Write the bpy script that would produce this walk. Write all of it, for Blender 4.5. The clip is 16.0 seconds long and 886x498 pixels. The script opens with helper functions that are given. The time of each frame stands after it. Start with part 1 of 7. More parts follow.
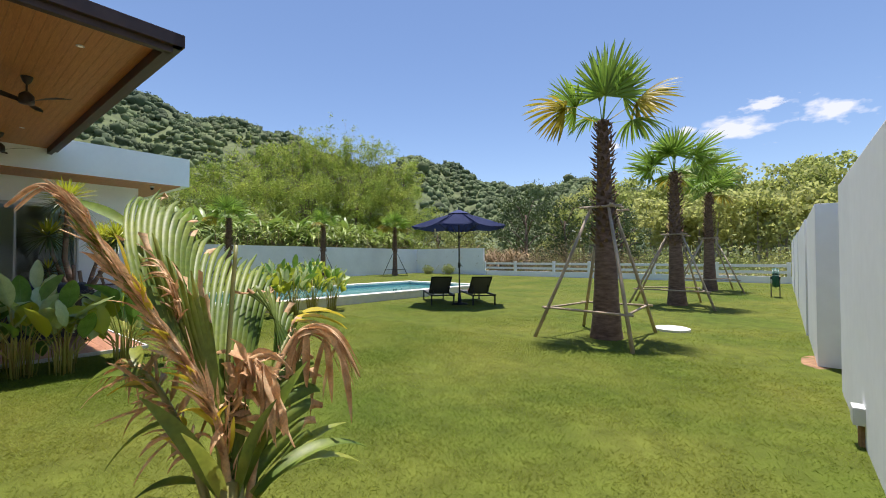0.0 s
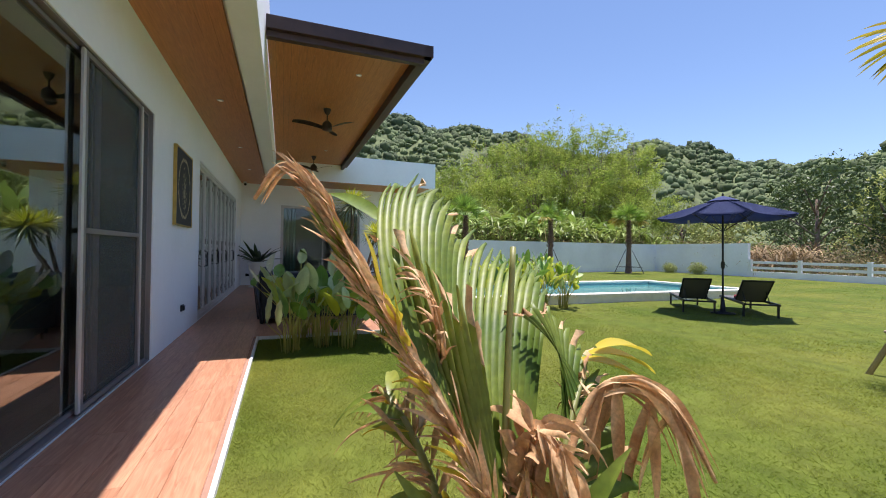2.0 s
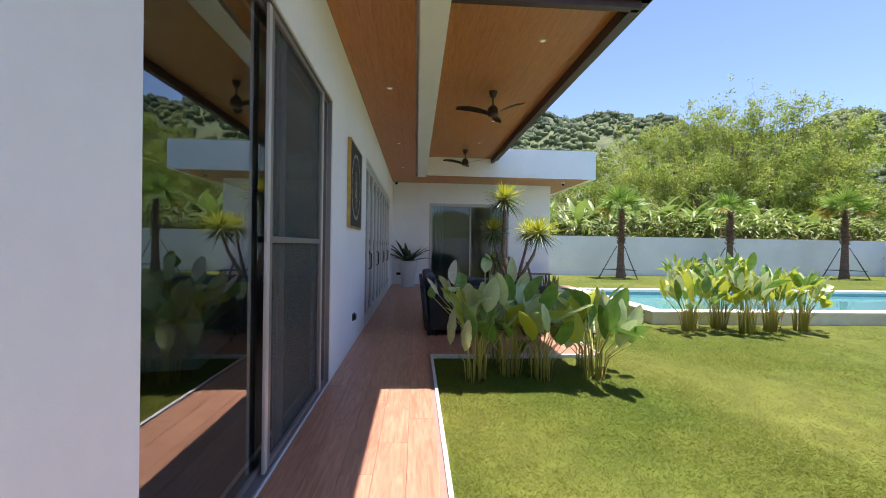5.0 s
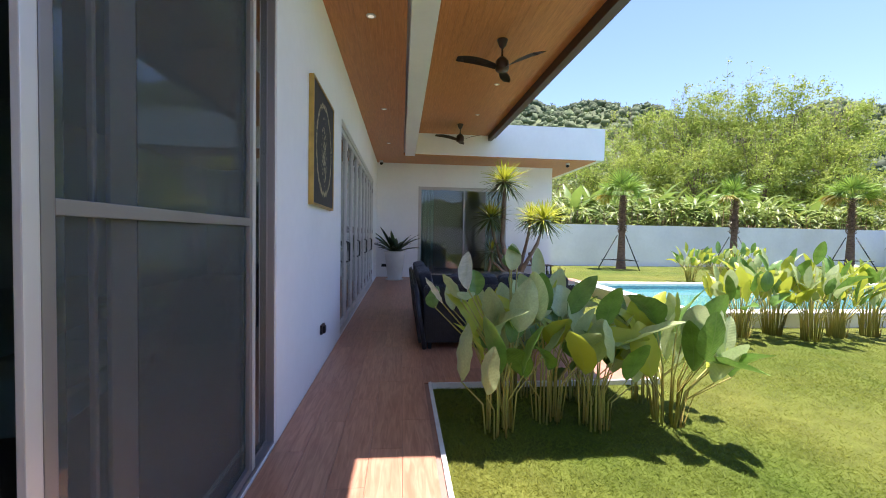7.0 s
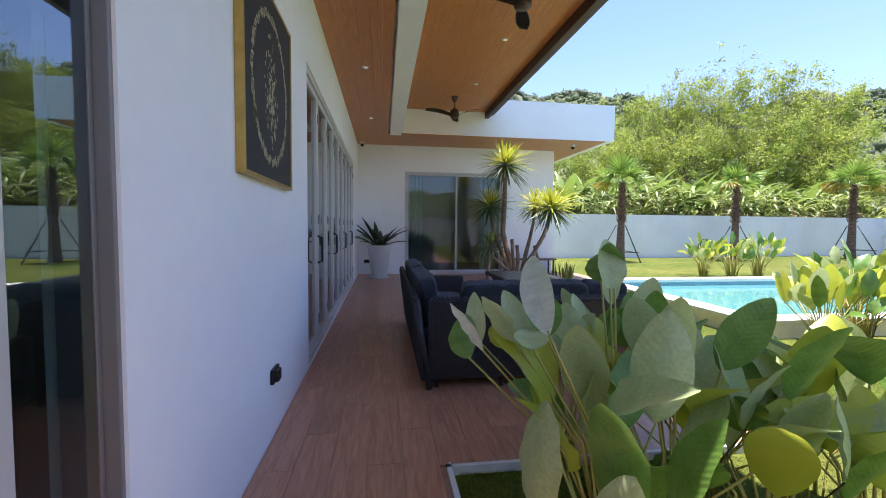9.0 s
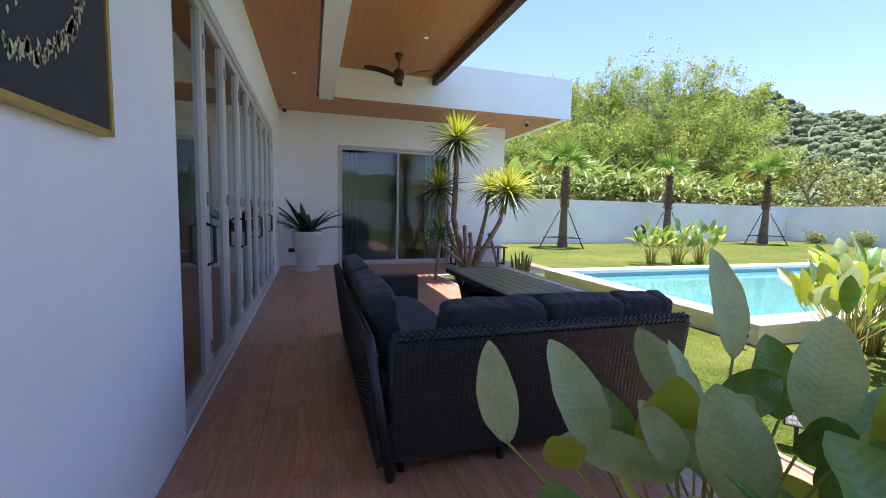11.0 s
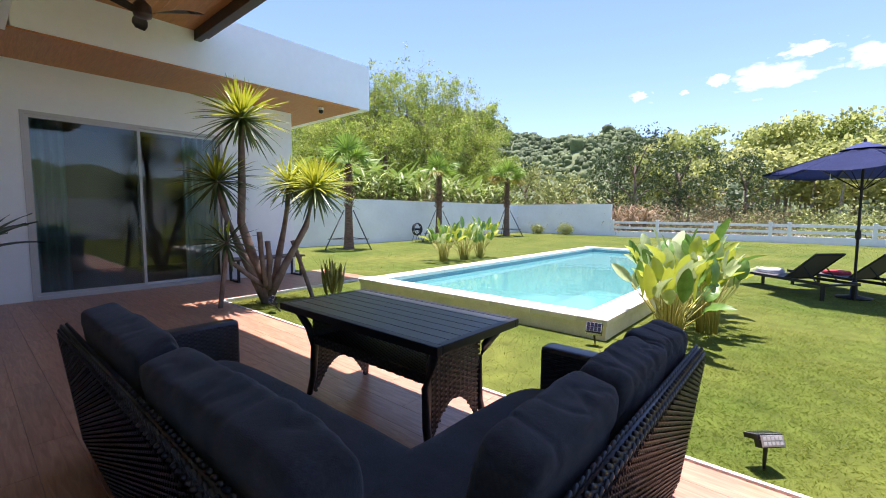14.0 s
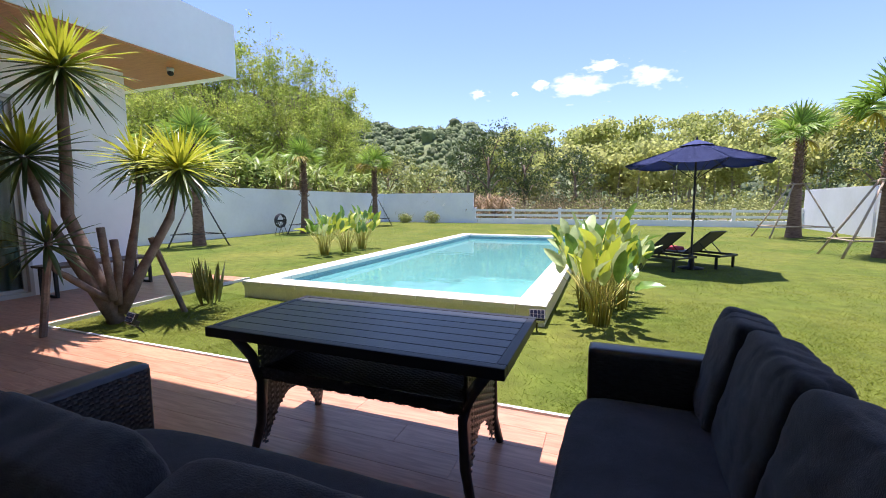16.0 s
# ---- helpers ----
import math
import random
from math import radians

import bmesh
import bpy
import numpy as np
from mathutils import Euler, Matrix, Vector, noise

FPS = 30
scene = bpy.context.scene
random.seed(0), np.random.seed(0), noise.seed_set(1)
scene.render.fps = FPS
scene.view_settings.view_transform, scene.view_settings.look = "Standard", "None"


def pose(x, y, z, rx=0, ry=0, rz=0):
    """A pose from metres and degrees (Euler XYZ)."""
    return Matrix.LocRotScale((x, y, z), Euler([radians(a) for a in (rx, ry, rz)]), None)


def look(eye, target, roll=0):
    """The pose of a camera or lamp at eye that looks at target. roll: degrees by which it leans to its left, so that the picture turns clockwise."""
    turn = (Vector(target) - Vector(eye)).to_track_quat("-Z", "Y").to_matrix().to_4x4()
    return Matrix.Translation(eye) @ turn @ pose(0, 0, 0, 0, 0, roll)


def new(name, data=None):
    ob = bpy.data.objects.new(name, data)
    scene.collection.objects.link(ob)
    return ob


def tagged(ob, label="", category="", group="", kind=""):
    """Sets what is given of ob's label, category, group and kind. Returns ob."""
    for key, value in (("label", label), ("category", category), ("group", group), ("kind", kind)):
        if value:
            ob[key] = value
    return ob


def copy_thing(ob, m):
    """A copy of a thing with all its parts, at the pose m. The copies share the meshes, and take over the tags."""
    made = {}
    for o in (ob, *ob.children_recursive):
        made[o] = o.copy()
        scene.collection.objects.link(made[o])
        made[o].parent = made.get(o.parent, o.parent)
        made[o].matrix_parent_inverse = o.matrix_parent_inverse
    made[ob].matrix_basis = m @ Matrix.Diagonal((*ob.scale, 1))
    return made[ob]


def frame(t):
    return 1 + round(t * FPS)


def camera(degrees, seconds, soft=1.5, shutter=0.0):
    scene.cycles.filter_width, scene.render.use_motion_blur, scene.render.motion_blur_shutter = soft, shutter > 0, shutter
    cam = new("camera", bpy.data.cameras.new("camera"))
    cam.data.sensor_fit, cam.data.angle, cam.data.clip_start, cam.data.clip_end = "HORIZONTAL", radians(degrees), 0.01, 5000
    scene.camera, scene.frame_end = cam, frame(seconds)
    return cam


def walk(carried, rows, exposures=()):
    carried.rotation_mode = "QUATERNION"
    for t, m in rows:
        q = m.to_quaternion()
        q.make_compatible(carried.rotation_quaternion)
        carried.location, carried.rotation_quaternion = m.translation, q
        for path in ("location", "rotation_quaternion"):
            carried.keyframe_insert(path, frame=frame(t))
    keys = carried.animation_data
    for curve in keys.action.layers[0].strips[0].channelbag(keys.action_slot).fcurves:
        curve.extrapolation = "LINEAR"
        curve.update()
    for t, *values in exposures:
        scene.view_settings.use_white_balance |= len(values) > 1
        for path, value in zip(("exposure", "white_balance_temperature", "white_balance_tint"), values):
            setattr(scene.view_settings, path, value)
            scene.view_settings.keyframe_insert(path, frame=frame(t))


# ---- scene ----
cam = camera(93.1, 16.0, 1.0)
PATH = [
    (0, (0.582, 0.48, 1.244), (-0.682, 2.029, 1.289), -0.0),
    (0.5, (0.558, 0.525, 1.245), (-0.813, 1.981, 1.283), 0.2),
    (1, (0.461, 0.57, 1.237), (-1.065, 1.863, 1.263), 0.4),
    (1.5, (0.275, 0.612, 1.245), (-1.434, 1.651, 1.26), 0.6),
    (2, (0.083, 0.62, 1.27), (-1.785, 1.332, 1.282), 0.8),
    (2.5, (-0.064, 0.607, 1.287), (-2.032, 0.958, 1.307), 1.3),
    (3, (-0.25, 0.527, 1.306), (-2.248, 0.618, 1.331), 2.0),
    (5.5, (-1.646, 0.045, 1.377), (-3.64, 0.196, 1.344), 0.8),
    (6, (-2.035, 0.044, 1.353), (-4.027, 0.225, 1.306), 1.0),
    (6.5, (-2.397, 0.018, 1.355), (-4.387, 0.214, 1.293), 1.0),
    (7, (-2.797, 0.021, 1.342), (-4.786, 0.218, 1.275), 1.0),
    (7.5, (-3.16, -0.014, 1.342), (-5.15, 0.18, 1.269), 0.8),
    (8, (-3.539, -0.045, 1.337), (-5.527, 0.157, 1.258), 0.9),
    (8.2, (-3.693, -0.068, 1.336), (-5.679, 0.152, 1.254), 0.8),
    (10.5, (-5.35, -0.075, 1.329), (-7.288, 0.386, 1.154), 1.1),
    (11, (-5.668, -0.061, 1.349), (-7.569, 0.534, 1.168), 1.2),
    (11.5, (-5.907, -0.062, 1.341), (-7.756, 0.681, 1.169), 1.2),
    (12, (-6.113, -0.165, 1.389), (-7.892, 0.736, 1.233), 1.2),
    (12.5, (-6.342, -0.186, 1.41), (-8.033, 0.873, 1.273), 1.0),
    (13, (-6.638, -0.156, 1.39), (-8.221, 1.06, 1.259), 0.7),
    (13.5, (-6.943, -0.137, 1.384), (-8.401, 1.225, 1.241), 0.5),
    (14, (-7.243, -0.157, 1.379), (-8.546, 1.351, 1.208), 0.4),
    (14.5, (-7.54, -0.135, 1.36), (-8.671, 1.503, 1.161), 0.1),
    (15, (-7.799, -0.169, 1.352), (-8.763, 1.57, 1.133), 0.0),
    (15.5, (-8.059, -0.174, 1.347), (-8.884, 1.635, 1.123), -0.1),
    (16, (-8.277, -0.142, 1.336), (-8.993, 1.713, 1.119), -0.1),
]
walk(cam, [(t, look(eye, target, roll)) for t, eye, target, roll in PATH], [(0.0, 0.42, 6480, 17), (3.0, 0.78, 6230, 22), (5.5, 1.04, 6200, 26), (8.0, 1.40, 6100, 28), (11.0, 1.34, 6000, 29), (13.5, 1.20, 6120, 29), (16.0, 1.0, 6150, 29)])

# ---- world, sun ----
SUN_TO = Vector((-0.097, 0.166, 1.0)).normalized()
world = bpy.data.worlds.new("sky")
scene.world = world
world.use_nodes = True
wn = world.node_tree.nodes
sky = wn.new("ShaderNodeTexSky")
sky.sky_type = "NISHITA"
sky.sun_disc = False
sky.sun_elevation = math.asin(SUN_TO.z)
sky.sun_rotation = math.atan2(SUN_TO.x, SUN_TO.y)
sky.air_density, sky.dust_density, sky.ozone_density = 1.0, 0.1, 3.5
world.node_tree.links.new(sky.outputs[0], wn["Background"].inputs[0])
wn["Background"].inputs[1].default_value = 0.114
sun = new("sun", bpy.data.lights.new("sun", "SUN"))
sun.data.energy, sun.data.angle, sun.data.color = 5.0, radians(0.53), (1.0, 0.96, 0.89)
sun.matrix_world = look(SUN_TO * 50, (0, 0, 0))


# ---- materials ----
def mat(name, color, rough=0.6, metal=0.0, vary=0.15, scale=8.0, fine=0.0, bump=0.0, bscale=60.0, color2=None, stretch=(1, 1, 1), sheen=0.0,
        spec=0.5, translucent=0.0, rand=0.0, island=False, coords="Object"):
    """Paint of one colour broken up at two scales, with fine relief."""
    m = bpy.data.materials.new(name)
    m.use_nodes = True
    nt, n = m.node_tree, m.node_tree.nodes
    b = n["Principled BSDF"]
    b.inputs["Roughness"].default_value, b.inputs["Metallic"].default_value = rough, metal
    b.inputs["Specular IOR Level"].default_value = spec
    if sheen:
        b.inputs["Sheen Weight"].default_value = sheen
    tc = n.new("ShaderNodeTexCoord")
    mp = n.new("ShaderNodeMapping")
    mp.inputs["Scale"].default_value = stretch
    nt.links.new(tc.outputs[coords], mp.inputs[0])
    no = n.new("ShaderNodeTexNoise")
    no.inputs["Scale"].default_value, no.inputs["Detail"].default_value = scale, 5.0
    nt.links.new(mp.outputs[0], no.inputs[0])
    ramp = n.new("ShaderNodeValToRGB")
    ramp.color_ramp.elements[0].position, ramp.color_ramp.elements[1].position = 0.3, 0.7
    c2 = color2 or tuple(min(1.0, c * (1 + vary)) for c in color)
    c1 = color if color2 else tuple(c * (1 - vary) for c in color)
    ramp.color_ramp.elements[0].color, ramp.color_ramp.elements[1].color = (*c1, 1), (*c2, 1)
    nt.links.new(no.outputs[0], ramp.inputs[0])
    out = ramp.outputs[0]
    if fine:
        n2 = n.new("ShaderNodeTexNoise")
        n2.inputs["Scale"].default_value, n2.inputs["Detail"].default_value = scale * 9, 4.0
        nt.links.new(mp.outputs[0], n2.inputs[0])
        mr = n.new("ShaderNodeMapRange")
        mr.inputs["From Min"].default_value, mr.inputs["From Max"].default_value = 0.3, 0.7
        mr.inputs["To Min"].default_value, mr.inputs["To Max"].default_value = 1 - fine, 1 + fine
        nt.links.new(n2.outputs[0], mr.inputs[0])
        mul = n.new("ShaderNodeVectorMath")
        mul.operation = "SCALE"
        nt.links.new(out, mul.inputs[0])
        nt.links.new(mr.outputs[0], mul.inputs["Scale"])
        out = mul.outputs[0]
    if rand:
        if island:
            src = n.new("ShaderNodeNewGeometry").outputs["Random Per Island"]
        else:
            src = n.new("ShaderNodeObjectInfo").outputs["Random"]
        mr2 = n.new("ShaderNodeMapRange")
        mr2.inputs["To Min"].default_value, mr2.inputs["To Max"].default_value = 1 - rand, 1 + rand
        nt.links.new(src, mr2.inputs[0])
        mul2 = n.new("ShaderNodeVectorMath")
        mul2.operation = "SCALE"
        nt.links.new(out, mul2.inputs[0])
        nt.links.new(mr2.outputs[0], mul2.inputs["Scale"])
        out = mul2.outputs[0]
    nt.links.new(out, b.inputs["Base Color"])
    if bump:
        n3 = n.new("ShaderNodeTexNoise")
        n3.inputs["Scale"].default_value, n3.inputs["Detail"].default_value = bscale, 6.0
        nt.links.new(mp.outputs[0], n3.inputs[0])
        bp = n.new("ShaderNodeBump")
        bp.inputs["Strength"].default_value, bp.inputs["Distance"].default_value = bump, 0.01
        nt.links.new(n3.outputs[0], bp.inputs["Height"])
        nt.links.new(bp.outputs[0], b.inputs["Normal"])
    if translucent:
        tr = n.new("ShaderNodeBsdfTranslucent")
        nt.links.new(out, tr.inputs["Color"])
        mix = n.new("ShaderNodeMixShader")
        mix.inputs[0].default_value = translucent
        nt.links.new(b.outputs[0], mix.inputs[1])
        nt.links.new(tr.outputs[0], mix.inputs[2])
        nt.links.new(mix.outputs[0], n["Material Output"].inputs[0])
    return m


def wood(name, dark, light, rough=0.45, across=14.0, along=1.2, axis=0, rand=0.12, planks=0.0, bump=0.15):
    """Wood grain drawn out along one axis."""
    m = bpy.data.materials.new(name)
    m.use_nodes = True
    nt, n = m.node_tree, m.node_tree.nodes
    b = n["Principled BSDF"]
    b.inputs["Roughness"].default_value = rough
    tc = n.new("ShaderNodeTexCoord")
    oi = n.new("ShaderNodeObjectInfo")
    add = n.new("ShaderNodeVectorMath")
    add.operation = "ADD"
    sc = n.new("ShaderNodeVectorMath")
    sc.operation = "SCALE"
    sc.inputs[0].default_value = (37.0, 19.0, 11.0)
    nt.links.new(oi.outputs["Random"], sc.inputs["Scale"])
    nt.links.new(tc.outputs["Object"], add.inputs[0])
    nt.links.new(sc.outputs[0], add.inputs[1])
    mp = n.new("ShaderNodeMapping")
    s = [across, across, across]
    s[axis] = along
    mp.inputs["Scale"].default_value = s
    nt.links.new(add.outputs[0], mp.inputs[0])
    no = n.new("ShaderNodeTexNoise")
    no.inputs["Scale"].default_value, no.inputs["Detail"].default_value, no.inputs["Distortion"].default_value = 1.6, 8.0, 1.1
    nt.links.new(mp.outputs[0], no.inputs[0])
    ramp = n.new("ShaderNodeValToRGB")
    ramp.color_ramp.elements[0].position, ramp.color_ramp.elements[1].position = 0.32, 0.68
    ramp.color_ramp.elements[0].color, ramp.color_ramp.elements[1].color = (*dark, 1), (*light, 1)
    nt.links.new(no.outputs[0], ramp.inputs[0])
    mr = n.new("ShaderNodeMapRange")
    mr.inputs["To Min"].default_value, mr.inputs["To Max"].default_value = 1 - rand, 1 + rand
    nt.links.new(oi.outputs["Random"], mr.inputs[0])
    mul = n.new("ShaderNodeVectorMath")
    mul.operation = "SCALE"
    nt.links.new(ramp.outputs[0], mul.inputs[0])
    nt.links.new(mr.outputs[0], mul.inputs["Scale"])
    nt.links.new(mul.outputs[0], b.inputs["Base Color"])
    bp = n.new("ShaderNodeBump")
    bp.inputs["Strength"].default_value, bp.inputs["Distance"].default_value = bump, 0.004
    nt.links.new(no.outputs[0], bp.inputs["Height"])
    nt.links.new(bp.outputs[0], b.inputs["Normal"])
    return m


def glassy(name, tint, ior=1.45, rough=0.0, bump=0.0, bscale=3.0):
    m = bpy.data.materials.new(name)
    m.use_nodes = True
    nt, n = m.node_tree, m.node_tree.nodes
    b = n["Principled BSDF"]
    b.inputs["Base Color"].default_value = (*tint, 1)
    b.inputs["Roughness"].default_value, b.inputs["IOR"].default_value = rough, ior
    b.inputs["Transmission Weight"].default_value = 1.0
    if bump:
        no = n.new("ShaderNodeTexNoise")
        no.inputs["Scale"].default_value, no.inputs["Detail"].default_value = bscale, 3.0
        tc = n.new("ShaderNodeTexCoord")
        nt.links.new(tc.outputs["Object"], no.inputs[0])
        bp = n.new("ShaderNodeBump")
        bp.inputs["Strength"].default_value, bp.inputs["Distance"].default_value = bump, 0.02
        nt.links.new(no.outputs[0], bp.inputs["Height"])
        nt.links.new(bp.outputs[0], b.inputs["Normal"])
    return m


def water(name):
    """A still surface: clear below, Fresnel gloss on top, with slight ripples."""
    m = bpy.data.materials.new(name)
    m.use_nodes = True
    nt, n = m.node_tree, m.node_tree.nodes
    n.remove(n["Principled BSDF"])
    tr, gl, fr, mix = (n.new(k) for k in ("ShaderNodeBsdfTransparent", "ShaderNodeBsdfGlossy", "ShaderNodeFresnel", "ShaderNodeMixShader"))
    tr.inputs[0].default_value = (0.58, 0.92, 0.91, 1)
    gl.inputs["Roughness"].default_value = 0.01
    fr.inputs[0].default_value = 1.33
    no, bp, tc = n.new("ShaderNodeTexNoise"), n.new("ShaderNodeBump"), n.new("ShaderNodeTexCoord")
    no.inputs["Scale"].default_value, no.inputs["Detail"].default_value = 2.4, 3.0
    bp.inputs["Strength"].default_value, bp.inputs["Distance"].default_value = 0.2, 0.02
    nt.links.new(tc.outputs["Object"], no.inputs[0])
    nt.links.new(no.outputs[0], bp.inputs["Height"])
    nt.links.new(bp.outputs[0], gl.inputs["Normal"])
    nt.links.new(bp.outputs[0], fr.inputs["Normal"])
    nt.links.new(fr.outputs[0], mix.inputs[0])
    df, body = n.new("ShaderNodeBsdfDiffuse"), n.new("ShaderNodeMixShader")
    df.inputs[0].default_value = (0.135, 0.38, 0.35, 1)
    body.inputs[0].default_value = 0.72
    nt.links.new(tr.outputs[0], body.inputs[1])
    nt.links.new(df.outputs[0], body.inputs[2])
    nt.links.new(body.outputs[0], mix.inputs[1])
    nt.links.new(gl.outputs[0], mix.inputs[2])
    nt.links.new(mix.outputs[0], n["Material Output"].inputs[0])
    return m


def screen_cloth(name):
    """Fine dark mesh: part of the light goes straight through between its threads."""
    m = mat(name, (0.105, 0.12, 0.118), 0.6, vary=0.1, scale=40, spec=0.3)
    nt, n = m.node_tree, m.node_tree.nodes
    tr, mix = n.new("ShaderNodeBsdfTransparent"), n.new("ShaderNodeMixShader")
    mix.inputs[0].default_value = 0.66
    nt.links.new(n["Principled BSDF"].outputs[0], mix.inputs[1])
    nt.links.new(tr.outputs[0], mix.inputs[2])
    nt.links.new(mix.outputs[0], n["Material Output"].inputs[0])
    return m


M_WALL = mat("white_render", (0.88, 0.88, 0.88), 0.75, vary=0.025, scale=1.2, fine=0.012, bump=0.12, bscale=160)
M_BWALL = mat("white_boundary_paint", (0.86, 0.86, 0.87), 0.8, vary=0.05, scale=0.9, fine=0.02, bump=0.15, bscale=90)
# white rooms behind the glass: their dimness is put into this grey
M_INNER = mat("interior_dimmed_white", (0.55, 0.54, 0.52), 0.8, vary=0.05, scale=2)
M_INFLOOR = mat("interior_floor", (0.16, 0.14, 0.12), 0.35, vary=0.1, scale=2)
M_SOFFIT = wood("cedar_soffit", (0.42, 0.155, 0.045), (0.57, 0.235, 0.075), 0.42, across=30, along=2.0, axis=0, rand=0.08)
M_FASCIA = mat("dark_brown_fascia", (0.055, 0.028, 0.022), 0.5, vary=0.2, scale=5, fine=0.05)
M_TILE = wood("wood_look_tile", (0.40, 0.18, 0.10), (0.58, 0.30, 0.18), 0.34, across=22, along=2.2, axis=0, rand=0.09, bump=0.08)
M_GROUT = mat("grout", (0.36, 0.21, 0.15), 0.9, vary=0.1, scale=20)
M_EDGE = mat("white_edging", (0.72, 0.71, 0.68), 0.7, vary=0.08, scale=9, fine=0.04)
M_ALU = mat("grey_aluminium", (0.60, 0.59, 0.57), 0.36, 0.25, vary=0.05, scale=3)
M_ALUD = mat("dark_aluminium", (0.26, 0.24, 0.235), 0.4, 0.4, vary=0.06, scale=3)
M_ALUW = mat("light_aluminium", (0.52, 0.50, 0.48), 0.45, 0.15, vary=0.04, scale=3)
M_SCREEN = screen_cloth("insect_screen")
M_GLASS = glassy("window_glass", (0.55, 0.68, 0.62), 2.0)
M_GLASSW = glassy("tinted_glass", (0.58, 0.68, 0.66), 1.5)
M_GLASSC = glassy("clear_glass", (0.82, 0.90, 0.88))
M_CURTAIN = mat("teal_curtain", (0.58, 0.76, 0.77), 0.9, vary=0.1, scale=6, translucent=0.3)
M_SOIL = mat("bare_soil", (0.30, 0.17, 0.09), 0.95, vary=0.3, scale=9, fine=0.2, bump=0.5, bscale=40)
M_POOL = mat("pool_mosaic", (0.22, 0.47, 0.43), 0.4, vary=0.12, scale=3.0, fine=0.08)
M_POOLBAND = mat("pool_band_mosaic", (0.13, 0.30, 0.36), 0.3, vary=0.5, scale=38, fine=0.2)
M_COPE = mat("sandstone_coping", (0.74, 0.70, 0.62), 0.8, vary=0.08, scale=5, fine=0.06, bump=0.2, bscale=70)
M_WATER = water("pool_water")
M_WICKER = mat("black_wicker", (0.022, 0.023, 0.028), 0.36, vary=0.25, scale=25, rand=0.25, island=True)
M_FABRIC = mat("charcoal_fabric", (0.034, 0.037, 0.046), 0.95, vary=0.25, scale=9, fine=0.2, bump=0.4, bscale=300, sheen=0.15, spec=0.2)
M_TABLETOP = mat("dark_slat_top", (0.026, 0.029, 0.035), 0.36, vary=0.15, scale=14, stretch=(0.2, 1, 1), bump=0.1, bscale=120, rand=0.12)
M_BLACK = mat("black_metal", (0.02, 0.02, 0.022), 0.45, 0.4, vary=0.1, scale=10)
M_NAVY = mat("navy_canvas", (0.026, 0.042, 0.14), 0.85, vary=0.1, scale=6, fine=0.05, bump=0.2, bscale=300, translucent=0.08)
M_SLING = mat("grey_sling", (0.11, 0.105, 0.095), 0.8, vary=0.12, scale=60)
M_FENCE = mat("white_fence_paint", (0.84, 0.84, 0.83), 0.6, vary=0.05, scale=3, fine=0.03)
M_PLASTER_POT = mat("white_pot", (0.66, 0.66, 0.64), 0.55, vary=0.06, scale=4, fine=0.03)
M_POLE = mat("eucalyptus_pole", (0.33, 0.25, 0.17), 0.85, color2=(0.52, 0.42, 0.31), scale=9, stretch=(1, 1, 0.2), fine=0.15, bump=0.4)
M_POLED = mat("dark_prop_pole", (0.07, 0.065, 0.06), 0.75, vary=0.3, scale=9, fine=0.15)
M_TRUNK = mat("palm_trunk", (0.10, 0.055, 0.036), 0.9, color2=(0.27, 0.17, 0.12), scale=7, stretch=(1, 1, 3.5), fine=0.25, bump=0.9, bscale=26)
M_BOOT = mat("palm_leaf_bases", (0.09, 0.05, 0.032), 0.9, color2=(0.25, 0.155, 0.10), scale=14, fine=0.2, rand=0.3, island=True)
M_FAN = mat("fan_palm_leaf", (0.15, 0.27, 0.035), 0.45, color2=(0.29, 0.42, 0.065), scale=3, rand=0.3, island=True, translucent=0.35)
M_FANY = mat("yellowing_palm_leaf", (0.36, 0.34, 0.03), 0.5, color2=(0.42, 0.30, 0.05), scale=3, rand=0.25, island=True, translucent=0.35)
M_DRYLEAF = mat("dry_leaf", (0.44, 0.22, 0.09), 0.75, color2=(0.78, 0.55, 0.31), scale=16, fine=0.2, rand=0.25, island=True, translucent=0.15)
M_COCO = mat("coconut_leaf", (0.06, 0.13, 0.013), 0.5, color2=(0.22, 0.27, 0.035), scale=7.0, stretch=(1, 1, 1), fine=0.2, rand=0.3, island=True, translucent=0.22)
M_STEMG = mat("green_stem", (0.16, 0.19, 0.05), 0.5, color2=(0.30, 0.27, 0.08), scale=6)
M_CALA = mat("calathea_leaf", (0.10, 0.22, 0.03), 0.36, color2=(0.20, 0.35, 0.065), scale=9, fine=0.12, rand=0.3, island=True, translucent=0.22, spec=0.6)
M_CALAP = mat("calathea_pale_leaf", (0.40, 0.50, 0.22), 0.42, color2=(0.52, 0.60, 0.28), scale=9, fine=0.1, rand=0.2, island=True, translucent=0.25)
M_CALASV = mat("calathea_faded_leaf", (0.60, 0.63, 0.47), 0.55, color2=(0.78, 0.79, 0.64), scale=12, stretch=(1, 1, 4), fine=0.12, translucent=0.3)
M_CALAY = mat("calathea_yellow_leaf", (0.40, 0.48, 0.04), 0.42, color2=(0.55, 0.56, 0.07), scale=2.5, rand=0.2, island=True, translucent=0.35)
M_CALAS = mat("calathea_stalk", (0.55, 0.42, 0.10), 0.5, color2=(0.36, 0.40, 0.09), scale=5, rand=0.2, island=True)
M_DRAC = mat("dracaena_leaf", (0.055, 0.095, 0.03), 0.35, color2=(0.10, 0.15, 0.05), scale=4, rand=0.25, island=True, translucent=0.25)
M_DRACY = mat("dracaena_young_leaf", (0.34, 0.40, 0.02), 0.4, color2=(0.50, 0.50, 0.045), scale=4, rand=0.2, island=True, translucent=0.35)
